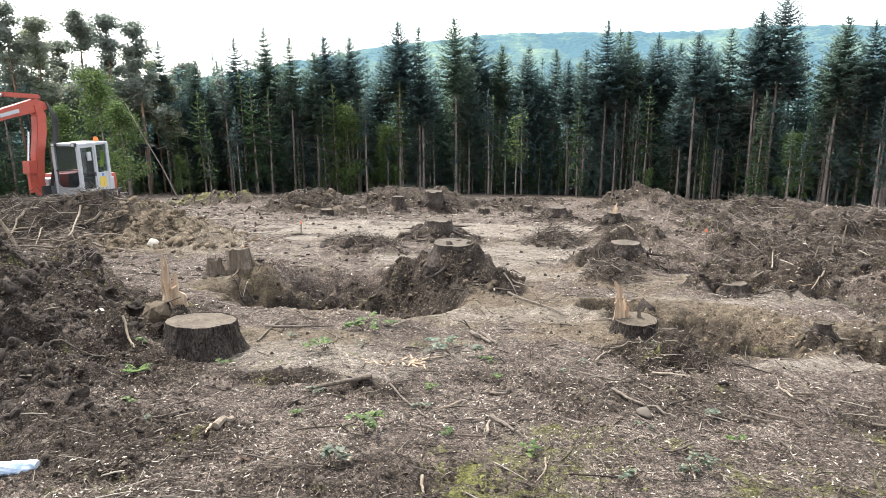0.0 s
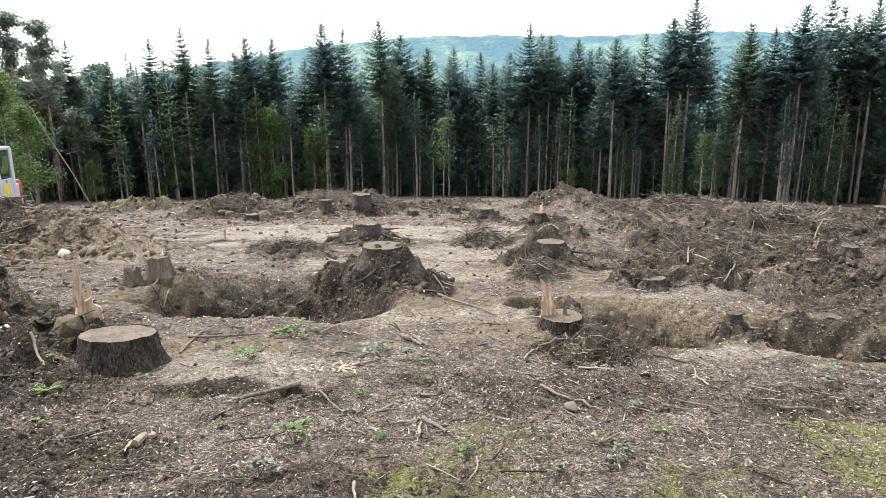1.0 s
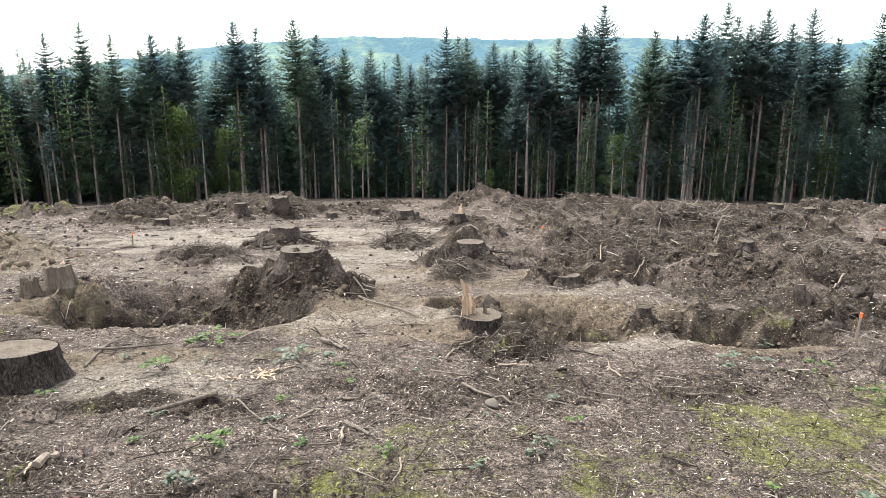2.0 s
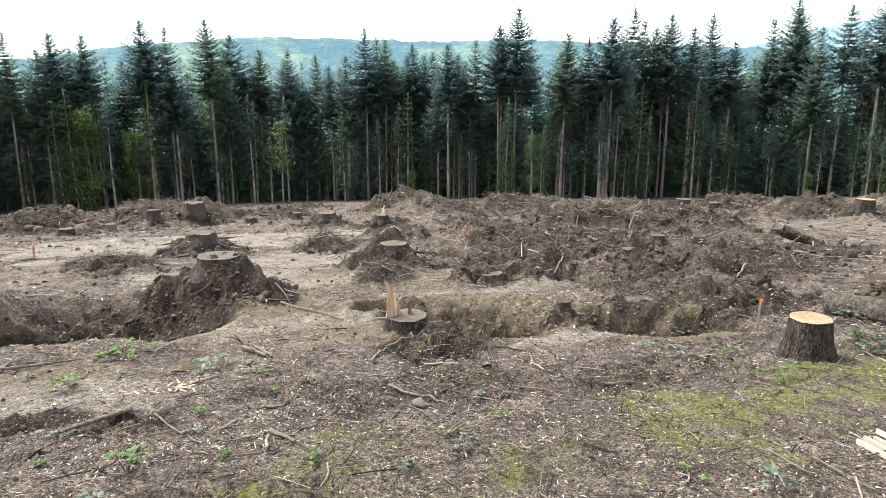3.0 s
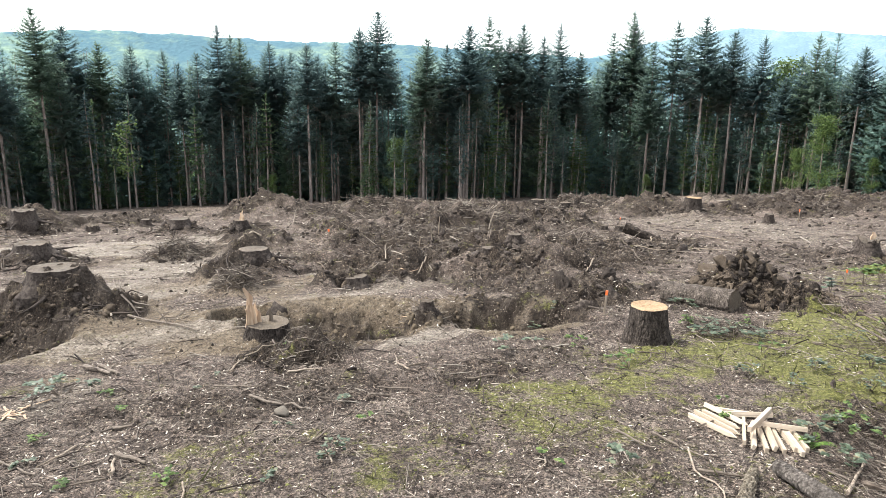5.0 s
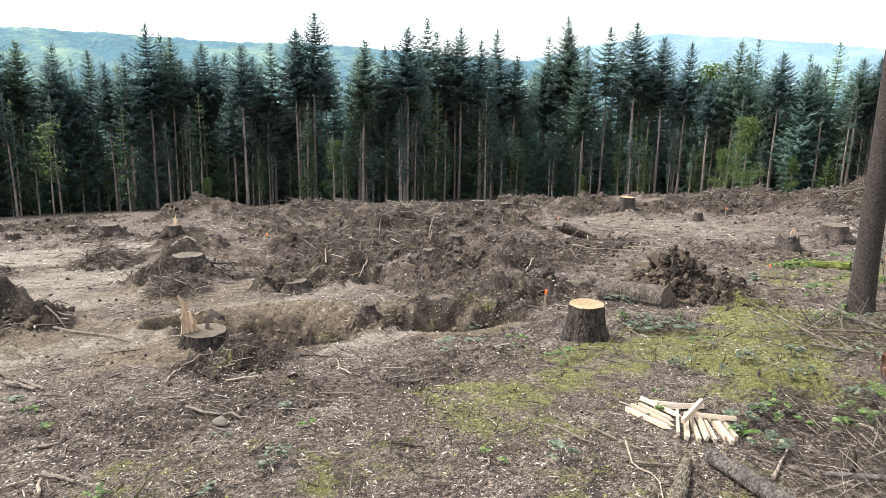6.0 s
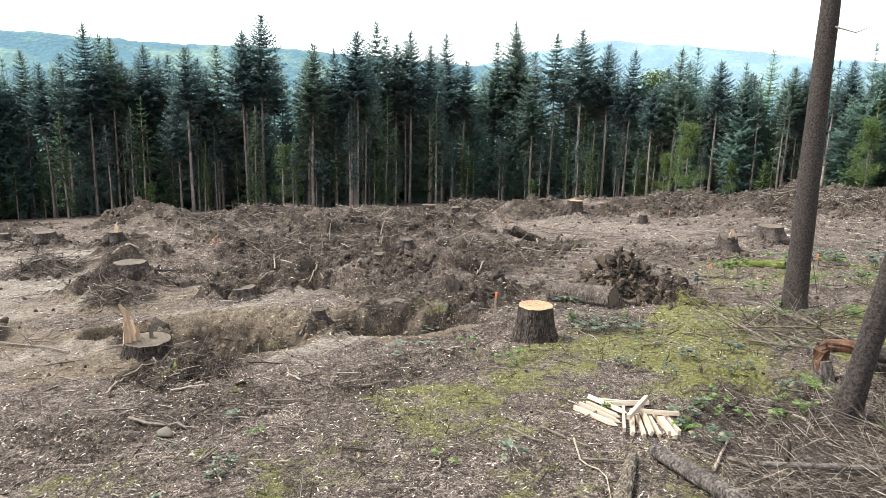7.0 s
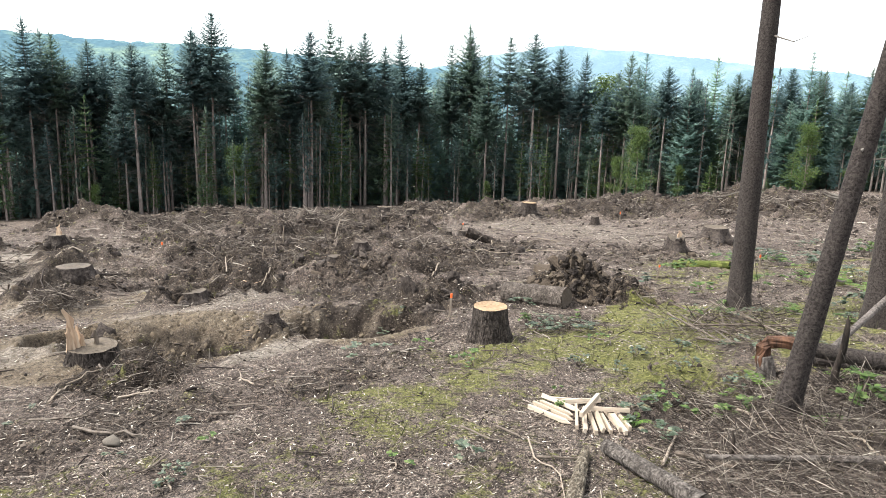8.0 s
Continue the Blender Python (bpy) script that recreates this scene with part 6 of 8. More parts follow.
rng = random.Random(5)
stone(1.28, 3.82, 0.065, rng, "flat grey-brown stone block on the soil", 0.5)
stone(-5.35, 11.75, 0.13, rng, "pale clay boulder on the heap", 0.7, M_CHIPS)
stone(-3.2, 5.72, 0.085, rng, "pale flat stone on black earth", 0.3, M_CHIPS)
stone(-2.66, 12.3, 0.09, rng, "round brown stone on bare soil", 0.9)
for i in range(14):
    a, d = rng.uniform(-32, 78), 2.4 * math.exp(rng.random() * 1.9)
    stone(d * math.sin(radians(a)), d * math.cos(radians(a)), rng.uniform(0.008, 0.018) * (1 + d * 0.10), rng)


# ---------------------------------------------------------------- sticks, pegs
def stick(pts, r, rng, pale=False, label="", up=0.02):
    P = []
    n = 7
    for i in range(n + 1):
        u = i / n * (len(pts) - 1)
        k = min(int(u), len(pts) - 2)
        x = pts[k][0] + (pts[k + 1][0] - pts[k][0]) * (u - k) + rng.uniform(-1, 1) * r * 0.5
        y = pts[k][1] + (pts[k + 1][1] - pts[k][1]) * (u - k) + rng.uniform(-1, 1) * r * 0.5
        P.append(Vector((x, y, ground_z(x, y))))
    mean = [sum(p.z for p in P[max(0, i - 2):i + 3]) / len(P[max(0, i - 2):i + 3]) for i in range(len(P))]
    lift0, lift1 = rng.uniform(0, 1), rng.uniform(0, 1)
    for i, (p, m) in enumerate(zip(P, mean)):
        p.z = max(p.z, m) + r * 0.6 + up * (lift0 + (lift1 - lift0) * i / n)
    base = P[0].copy()
    P = [p - base for p in P]
    chunks = [tube(P, [r * (1 - 0.45 * i / n) for i in range(n + 1)], 7, 0.10, rng)]
    L = (P[-1] - P[0]).length
    if L > 0.35 and not pale:
        for b in range(rng.randint(1, 3)):
            q = P[rng.randint(2, n - 1)]
            e = q + Vector((rng.uniform(-1, 1), rng.uniform(-1, 1), rng.uniform(0.0, 0.5))) * (L * 0.22)
            chunks.append(tube([q, q.lerp(e, 0.5) + Vector((0, 0, 0.01)), e], [r * 0.5, r * 0.35, r * 0.12], 5, 0.1, rng))
    v, f = join(chunks)
    me = mesh_of("stick", v, f, M_STICK_PALE if pale else M_STICK)
    ob = new("stick", me)
    ob.matrix_basis = Matrix.Translation(base)
    return tagged(ob, label or ("pale peeled stick on the soil" if pale else "dry grey-brown stick on the soil"), "stick", "sticks")


def build_sticks():
    rng = random.Random(12)
    near = [([(1.22, 4.36), (1.34, 4.02), (1.45, 3.77)], 0.013, 0), ([(0.30, 3.79), (0.43, 3.58)], 0.016, 0), ([(0.25, 3.53), (0.28, 3.72)], 0.011, 1),
            ([(1.25, 5.08), (1.50, 5.44)], 0.010, 1), ([(1.43, 5.53), (1.76, 5.55)], 0.008, 1), ([(1.66, 4.83), (1.85, 4.61)], 0.010, 1),
            ([(0.84, 8.16), (1.10, 7.36), (1.35, 6.73)], 0.014, 0), ([(-0.12, 2.97), (-0.10, 2.76)], 0.010, 1), ([(-1.35, 3.47), (-1.31, 3.70)], 0.026, 1),
            ([(0.32, 4.33), (0.44, 4.24)], 0.014, 0), ([(1.06, 4.77), (1.37, 4.51)], 0.010, 0), ([(-1.75, 6.03), (-1.11, 6.19)], 0.014, 0)]
    mid = [([(1.89, 3.80), (2.05, 3.76)], 0.010, 0), ([(2.45, 4.23), (2.59, 4.20)], 0.010, 0), ([(-2.68, 5.16), (-2.46, 4.85)], 0.012, 1), ([(0.27, 5.96), (0.43, 5.56)], 0.022, 0),
           ([(0.38, 5.96), (0.48, 5.52)], 0.020, 0), ([(1.31, 3.12), (1.28, 2.97)], 0.008, 1), ([(-1.71, 5.60), (-1.68, 6.60)], 0.010, 0), ([(3.12, 14.35), (4.07, 13.64)], 0.030, 1),
           ([(-0.39, 4.29), (-0.10, 3.77)], 0.008, 0)]
    east = [([(2.97, 1.98), (2.78, 1.79), (2.78, 1.63), (2.56, 1.45)], 0.006, 1), ([(4.30, 1.28), (3.95, 0.91), (3.73, 0.60)], 0.011, 1), ([(3.23, 1.27), (3.68, 1.41)], 0.010, 1),
            ([(3.42, 1.28), (3.44, 0.98)], 0.018, 0), ([(4.39, 0.73), (3.99, 0.40)], 0.010, 1), ([(3.82, 1.85), (4.26, 1.77)], 0.010, 0), ([(2.84, 2.40), (2.85, 2.12)], 0.008, 0),
            ([(3.02, 2.26), (2.99, 1.89)], 0.008, 0), ([(2.81, 1.80), (2.98, 1.62)], 0.010, 0), ([(6.84, 2.78), (6.26, 1.87)], 0.012, 0), ([(6.46, 2.59), (6.71, 1.67)], 0.010, 0),
            ([(2.74, 3.80), (2.96, 3.74)], 0.010, 0)]
    boughs = [([(7.25, 3.1), (6.86, 2.54), (6.38, 1.91)], 0.012, 0),
              ([(6.39, 2.55), (6.63, 2.16), (6.78, 1.69)], 0.012, 0),
              ([(7.04, 2.65), (8.12, 2.83), (9.11, 2.92)], 0.012, 0),
              ([(6.02, 2.3), (6.14, 1.85), (6.17, 1.33)], 0.012, 0),
              ([(8.55, 3.09), (9.09, 3.04), (9.53, 2.9)], 0.012, 0),
              ([(6.59, 2.86), (6.34, 2.46), (6.0, 1.98)], 0.012, 0),
              ([(7.59, 2.81), (6.95, 2.21), (6.22, 1.52)], 0.012, 0)]
    for pts, r, pale in near + mid + east:
        stick(pts, r, rng, bool(pale))
    for pts, r, pale in boughs:
        stick(pts, r, rng, False, "thin dead grey bough at the foot of a trunk", 0.10)
    for i in range(90):
        a, d = rng.uniform(-34, 80), 2.3 * math.exp(rng.random() * 2.3)
        x, y = d * math.sin(radians(a)), d * math.cos(radians(a))
        t, L = rng.uniform(0, 6.28), rng.uniform(0.08, 0.27) * (1 + 0.11 * d)
        stick([(x, y), (x + L * 0.5 * math.cos(t + 0.2), y + L * 0.5 * math.sin(t + 0.2)), (x + L * math.cos(t), y + L * math.sin(t))], rng.uniform(0.003, 0.006) * (1 + 0.08 * d), rng, rng.random() < 0.15)
    # brash in the churned ground
    for i in range(110):
        x, y = rng.gauss(9.5, 3.2), rng.gauss(12.0, 3.0)
        if x < 5.7 and y < 7.4:      # none in the second hole
            continue
        t, L = rng.uniform(0, 6.28), rng.uniform(0.3, 1.1)
        stick([(x, y), (x + L * math.cos(t), y + L * math.sin(t))], rng.uniform(0.008, 0.017), rng, rng.random() < 0.35, up=0.08)
    for i in range(50):
        x, y = rng.gauss(-8.2, 1.6), rng.gauss(12.2, 1.0)
        t, L = rng.uniform(0, 6.28), rng.uniform(0.3, 1.2)
        stick([(x, y), (x + L * math.cos(t), y + L * math.sin(t))], rng.uniform(0.010, 0.026), rng, rng.random() < 0.4, up=0.12)
    # short uprights poking out of holes and brash
    for x, y, h, r, dx in ((-0.72, 7.05, 0.24, 0.010, -0.05), (-0.55, 7.12, 0.20, 0.008, -0.03), (6.4, 10.9, 0.35, 0.016, 0.03), (6.9, 11.2, 0.3, 0.015, -0.05), (7.6, 12.1, 0.4, 0.016, 0.02),
                           (8.3, 10.6, 0.28, 0.014, 0.06), (-8.6, 11.6, 0.7, 0.030, -0.45), (-7.6, 11.4, 0.75, 0.035, -0.4), (-8.15, 11.3, 0.5, 0.04, 0.15), (9.9, 13.4, 0.5, 0.02, 0.2)):
        z = ground_z(x, y)
        v, f = tube([(0, 0, -0.1), (dx * 0.5, 0.01, h * 0.5), (dx, -0.01, h)], [r, r * 0.9, r * 0.6], 7, 0.08, rng)
        ob = new("stick", mesh_of("stick", v, f, M_STICK_PALE))
        ob.matrix_basis = Matrix.Translation((x, y, z))
        tagged(ob, "pale stick standing up out of the soil", "stick", "upright sticks")


build_sticks()


def peg_mesh(length, w, t, sharp=True):
    """A planed peg along z, its end sharpened or sawn square."""
    a, b = w / 2, t / 2
    tip = 0.15 if sharp else 1.0
    v = [(-a, -b, 0), (a, -b, 0), (a, b, 0), (-a, b, 0), (-a, -b, length * 0.86), (a, -b, length * 0.86), (a, b, length * 0.86), (-a, b, length * 0.86),
         (-a * tip, -b * tip, length), (a * tip, -b * tip, length), (a * tip, b * tip, length), (-a * tip, b * tip, length)]
    f = [(3, 2, 1, 0), (8, 9, 10, 11)]
    for o in (0, 4):
        f += [(o, o + 1, o + 5, o + 4), (o + 1, o + 2, o + 6, o + 5), (o + 2, o + 3, o + 7, o + 6), (o + 3, o, o + 4, o + 7)]
    me = mesh_of("wooden_peg", v, f, M_SLAT)
    bm = bmesh.new()
    bm.from_mesh(me)
    bmesh.ops.bevel(bm, geom=list(bm.edges), offset=0.0012, segments=1, affect="EDGES")
    bm.to_mesh(me)
    bm.free()
    return me


def build_pegs():
    rng = random.Random(8)
    rows = [(3.47, 2.35, 3.37, 1.95, 0.0), (3.55, 2.37, 3.43, 1.97, 0.0), (3.61, 2.35, 3.50, 2.02, 0.0), (3.68, 2.39, 3.55, 2.00, 0.022), (3.68, 2.34, 3.82, 2.02, 0.0), (3.64, 2.22, 3.84, 2.02, 0.012),
            (3.66, 2.10, 3.30, 1.86, 0.022), (3.68, 2.05, 3.33, 1.82, 0.0), (3.69, 2.03, 3.36, 1.76, 0.0), (3.70, 1.99, 3.39, 1.73, 0.012), (3.70, 1.95, 3.43, 1.70, 0.0),
            (3.74, 1.92, 3.49, 1.67, 0.0), (3.71, 1.86, 3.45, 1.61, 0.010), (3.78, 1.87, 3.53, 1.63, 0.0), (3.58, 1.98, 3.76, 1.76, 0.045), (3.80, 2.02, 3.40, 1.90, 0.060)]
    for i, (x0, y0, x1, y1, up) in enumerate(rows):
        a, b = Vector((x0, y0, ground_z(x0, y0) + 0.014 + up)), Vector((x1, y1, ground_z(x1, y1) + 0.014 + up))
        d = (b - a).normalized()
        me = peg_mesh(max(0.26, (b - a).length), rng.uniform(0.027, 0.034), rng.uniform(0.019, 0.025), i < 5)
        ob = new("wooden_peg", me)
        ob.matrix_basis = Matrix.Translation(a) @ d.to_track_quat("Z", "Y").to_matrix().to_4x4() @ pose(0, 0, 0, 0, 0, rng.choice((90, 84, 96, 70)))
        tagged(ob, "pale planed wooden peg lying across the pile" if i > 13 else "pale planed wooden peg in a loose pile", "wooden peg", "pegs in the pile")


build_pegs()


def marker(x, y, h, lean=0.0, r=0.017):
    """A survey peg with an orange head, driven into the ground."""
    th = thing("survey_peg", "wooden survey peg with an orange painted top", "survey peg", pose(x, y, ground_z(x, y), lean, lean * 0.6, 30), "survey pegs")
    bm = bmesh.new()
    box(bm, 0, 0, h * 0.41 - 0.04, r * 1.7, r * 1.7, h * 0.82 + 0.08, 0.002)
    part("shaft", bm, M_STICK_PALE, th)
    bm = bmesh.new()
    box(bm, 0, 0, h * 0.91, r * 1.85, r * 1.85, h * 0.18, 0.003)
    part("painted_head", bm, M_ORANGE, th, "bright orange painted head")
    return th


for x, y, h, ln in ((5.12, 4.69, 0.27, 3), (19.0, 10.4, 0.42, 0), (11.0, 3.4, 0.26, -4), (9.5, 4.4, 0.22, 5), (5.45, 13.2, 0.30, -3), (-3.42, 15.3, 0.28, 4), (14.5, 13.15, 0.28, 2)):
    marker(x, y, h, ln, 0.011 + 0.0004 * y)


# ---------------------------------------------------------------- small plants
def leaf_blade(verts, faces, p, d, n, L, W):
    """A leaf of six faces, folded along its middle and drooping at the tip."""
    s = d.cross(n).normalized()
    o = len(verts)
    m1, m2, tip = p + d * (L * 0.35) + n * (L * 0.05), p + d * (L * 0.7) + n * (L * 0.03), p + d * L - n * (L * 0.08)
    verts.extend([p, m1, m2, tip, m1 + s * W - n * W * 0.15, m2 + s * W * 0.75 - n * W * 0.15, m1 - s * W - n * W * 0.15, m2 - s * W * 0.75 - n * W * 0.15])
    faces.extend([(o, o + 4, o + 1), (o + 1, o + 4, o + 5, o + 2), (o + 2, o + 5, o + 3), (o, o + 1, o + 6), (o + 1, o + 2, o + 7, o + 6), (o + 2, o + 3, o + 7)])


def plant_bramble(x, y, spread, stems, seed, mat, label, leaf=0.05, tall=0.12, category="plant"):
    rng = random.Random(seed)
    z0 = ground_z(x, y)
    th = thing("bramble_plant" if mat is M_BRAMBLE else "seedling_plant", label, category, pose(x, y, z0), "small plants")
    lv, lf, chunks = [], [], []
    for k in range(stems):
        a = rng.uniform(0, 6.28)
        L = spread * rng.uniform(0.4, 1.0)
        e = Vector((L * math.cos(a), L * math.sin(a), 0))
        e.z = ground_z(x + e.x, y + e.y) - z0 + tall * rng.uniform(0.2, 0.9)
        m = e * 0.5 + Vector((0, 0, tall * 0.5))
        chunks.append(tube([(0, 0, -0.02), m, e], [0.003, 0.0025, 0.0015], 4, 0, rng, False))
        for q in range(rng.randint(3, 5)):
            p = m.lerp(e, rng.uniform(-0.2, 1.0))
            a0 = rng.uniform(0, 6.28)
            for j in range(3):
                aa = a0 + (j - 1) * 1.1
                d = Vector((math.cos(aa), math.sin(aa), rng.uniform(-0.1, 0.35))).normalized()
                n = Vector((rng.uniform(-0.5, 0.5), rng.uniform(-0.5, 0.5), 1)).normalized()
                leaf_blade(lv, lf, p, d, n, leaf * rng.uniform(0.55, 1.0), leaf * 0.28)
    v, f = join(chunks)
    tagged(piece("stalk", v, f, M_STICK, th), kind="stuff")
    tagged(piece("foliage", lv, lf, mat, th), kind="stuff")
    return th


def fern(x, y, size, seed, label="bright green fern fronds on the ground"):
    rng = random.Random(seed)
    th = thing("fern", label, "fern", pose(x, y, ground_z(x, y)), "ferns")
    for k in range(rng.randint(4, 7)):
        v, f = [], []
        a = rng.uniform(0, 6.28)
        out = Vector((math.cos(a), math.sin(a), 0))
        side = Vector((-math.sin(a), math.cos(a), 0))
        L = size * rng.uniform(0.7, 1.1)
        for i in range(12):
            q = (i + 1) / 13
            p = out * (L * q) + Vector((0, 0, L * (0.9 * q - 0.75 * q * q)))
            w = L * 0.26 * math.sin(math.pi * min(1, 0.15 + q * 0.9)) * (1.1 - 0.5 * q)
            for sd in (-1, 1):
                leaf_blade(v, f, p, (side * sd + out * 0.35).normalized(), Vector((0, 0, 1)), w, w * 0.17)
        tagged(piece("frond", v, f, M_FERN, th), kind="stuff")
    return th


def build_plants():
    rng = random.Random(14)
    lowlands = [(-0.78, 6.15, 0.30, 8, 0, 0.07), (-0.48, 3.52, 0.17, 6, 0, 0.05), (-0.60, 3.08, 0.09, 3, 1, 0.05), (1.31, 3.05, 0.14, 5, 1, 0.035), (0.07, 5.27, 0.40, 10, 1, 0.06),
                (-1.03, 5.29, 0.25, 6, 0, 0.05), (4.96, 5.45, 0.30, 8, 1, 0.05), (4.95, 0.73, 0.30, 8, 0, 0.07), (5.97, 1.77, 0.35, 8, 1, 0.05), (2.56, 2.08, 0.14, 4, 1, 0.05),
                (4.04, 1.64, 0.25, 7, 0, 0.05), (3.78, 1.72, 0.18, 5, 1, 0.05), (6.30, 4.60, 0.22, 7, 1, 0.06), (5.75, 3.70, 0.35, 12, 1, 0.05), (5.5, 3.4, 0.35, 10, 1, 0.05)]
    for i, (x, y, s, n, k, leaf) in enumerate(lowlands):
        plant_bramble(x, y, s, n, i, (M_LEAF, M_BRAMBLE)[k], ("bright green seedling on bare soil", "low bramble with grey-green leaves")[k], leaf)
    for i in range(36):
        x, y = 5.4 + rng.uniform(-1.9, 2.6), 2.6 + rng.uniform(-1.4, 1.6)
        if math.hypot(x - 4.74, y - 3.78) < 0.35:
            continue
        k = rng.random() < 0.65
        plant_bramble(x, y, rng.uniform(0.10, 0.28), rng.randint(3, 7), 100 + i, M_BRAMBLE if k else M_LEAF, "low bramble growing in the moss" if k else "small green plant growing in moss", rng.uniform(0.03, 0.055))
    for i in range(26):
        a, d = rng.uniform(-30, 60), rng.uniform(2.6, 6.0)
        plant_bramble(d * math.sin(radians(a)), d * math.cos(radians(a)), rng.uniform(0.05, 0.12), rng.randint(2, 4), 200 + i, rng.choice((M_LEAF, M_BRAMBLE)), "tiny green seedling on bare soil", rng.uniform(0.025, 0.04), 0.05)
    for i in range(40):
        x, y = rng.uniform(8, 15), rng.uniform(0.3, 4.5)
        plant_bramble(x, y, rng.uniform(0.2, 0.45), rng.randint(4, 8), 300 + i, rng.choice((M_LEAF, M_BRAMBLE)), "green undergrowth beside the standing trees", 0.08, 0.25)
    for i, (x, y, s) in enumerate(((4.55, 0.92, 0.30), (3.73, 1.70, 0.17), (4.88, 1.32, 0.22), (4.62, 1.5, 0.16), (5.15, 0.55, 0.30), (-2.29, 4.52, 0.15), (5.3, 0.9, 0.2), (9.5, 1.5, 0.5), (10.2, 2.0, 0.5), (8.8, 0.9, 0.45), (7.9, 1.9, 0.3), (4.3, 1.35, 0.2))):
        fern(x, y, s, i)


build_plants()


# ---------------------------------------------------------------- litter that nobody could count
def scatter(name, tv, tf, pos, size, yaw, tilt, stretch, mat, label, category):
    """Many small pieces of one shape, joined: pos n x 3, the rest n long, stretch n x 3."""
    tv = np.asarray(tv, float)
    n, k = len(pos), len(tv)
    v = tv[None] * (size[:, None] * stretch)[:, None, :]
    ct, st = np.cos(tilt)[:, None], np.sin(tilt)[:, None]
    x, y, z = v[..., 0] * ct + v[..., 2] * st, v[..., 1], -v[..., 0] * st + v[..., 2] * ct
    cy, sy = np.cos(yaw)[:, None], np.sin(yaw)[:, None]
    v = np.stack([x * cy - y * sy, x * sy + y * cy, z], -1) + pos[:, None, :]
    m = len(tf[0])
    faces = (np.asarray(tf)[None] + (np.arange(n) * k)[:, None, None]).reshape(-1, m)
    me = bpy.data.meshes.new(name)
    me.vertices.add(n * k)
    me.vertices.foreach_set("co", v.astype(np.float32).ravel())
    me.loops.add(faces.size)
    me.loops.foreach_set("vertex_index", faces.astype(np.int32).ravel())
    me.polygons.add(len(faces))
    me.polygons.foreach_set("loop_start", np.arange(0, faces.size, m, dtype=np.int32))
    me.update(calc_edges=True)
    me.materials.append(mat)
    return tagged(new(name, me), label, category, kind="stuff")


TWIG_V = [(-0.5, -0.5, 0), (-0.5, 0.5, 0), (-0.5, 0, 0.8), (0.0, -0.42, 0.5), (0.0, 0.5, 0.5), (0.0, 0.1, 1.2), (0.5, -0.2, 0), (0.5, 0.3, 0), (0.5, 0.1, 0.6)]
TWIG_F = [(0, 3, 4, 1), (1, 4, 5, 2), (2, 5, 3, 0), (3, 6, 7, 4), (4, 7, 8, 5), (5, 8, 6, 3)]
CHAFF_V = [(-0.5, -0.5, 0), (-0.5, 0.5, 0), (-0.5, 0, 0.8), (0.5, -0.3, 0), (0.5, 0.4, 0), (0.5, 0.1, 0.7)]
CHAFF_F = [(0, 3, 4, 1), (1, 4, 5, 2), (2, 5, 3, 0)]
CHIP_V = [(-0.5, -0.1, 0), (0.1, -0.28, 0.02), (0.5, 0.05, 0), (-0.1, 0.3, 0.03), (0.02, 0.02, 0.16)]
CHIP_F = [(0, 1, 4), (1, 2, 4), (2, 3, 4), (3, 0, 4)]
CRUMB_V = [(-0.5, -0.3, 0), (0.4, -0.45, 0.05), (0.5, 0.35, 0), (-0.35, 0.5, 0.05), (-0.2, -0.15, 0.55), (0.25, -0.1, 0.6), (0.1, 0.25, 0.5)]
CRUMB_F = [(0, 1, 4), (1, 5, 4), (1, 2, 5), (2, 6, 5), (2, 3, 6), (3, 4, 6), (3, 0, 4), (4, 5, 6)]
BLADE_V = [(-0.06, 0, 0), (0.06, 0, 0), (0.10, 0.1, 0.55), (0.02, 0.1, 0.5), (0.28, 0.25, 1.0)]
BLADE_F = [(0, 1, 2), (0, 2, 3), (3, 2, 4)]


def spread(n, seed, near, far, keep, lo=-38, hi=84):
    """Places over the clearing, thinning outwards; keep(x, y, zones) gives the share that stays."""
    g = np.random.default_rng(seed)
    a, d = np.radians(g.uniform(lo, hi, n)), near * np.exp(g.random(n) * math.log(far / near))
    x, y = d * np.sin(a), d * np.cos(a)
    ok = g.random(n) < keep(x, y, {k: surface(x, y, k) for k in ("clay", "pale", "humus", "moss")})
    x, y, d = x[ok], y[ok], d[ok]
    return g, x, y, surface(x, y), d


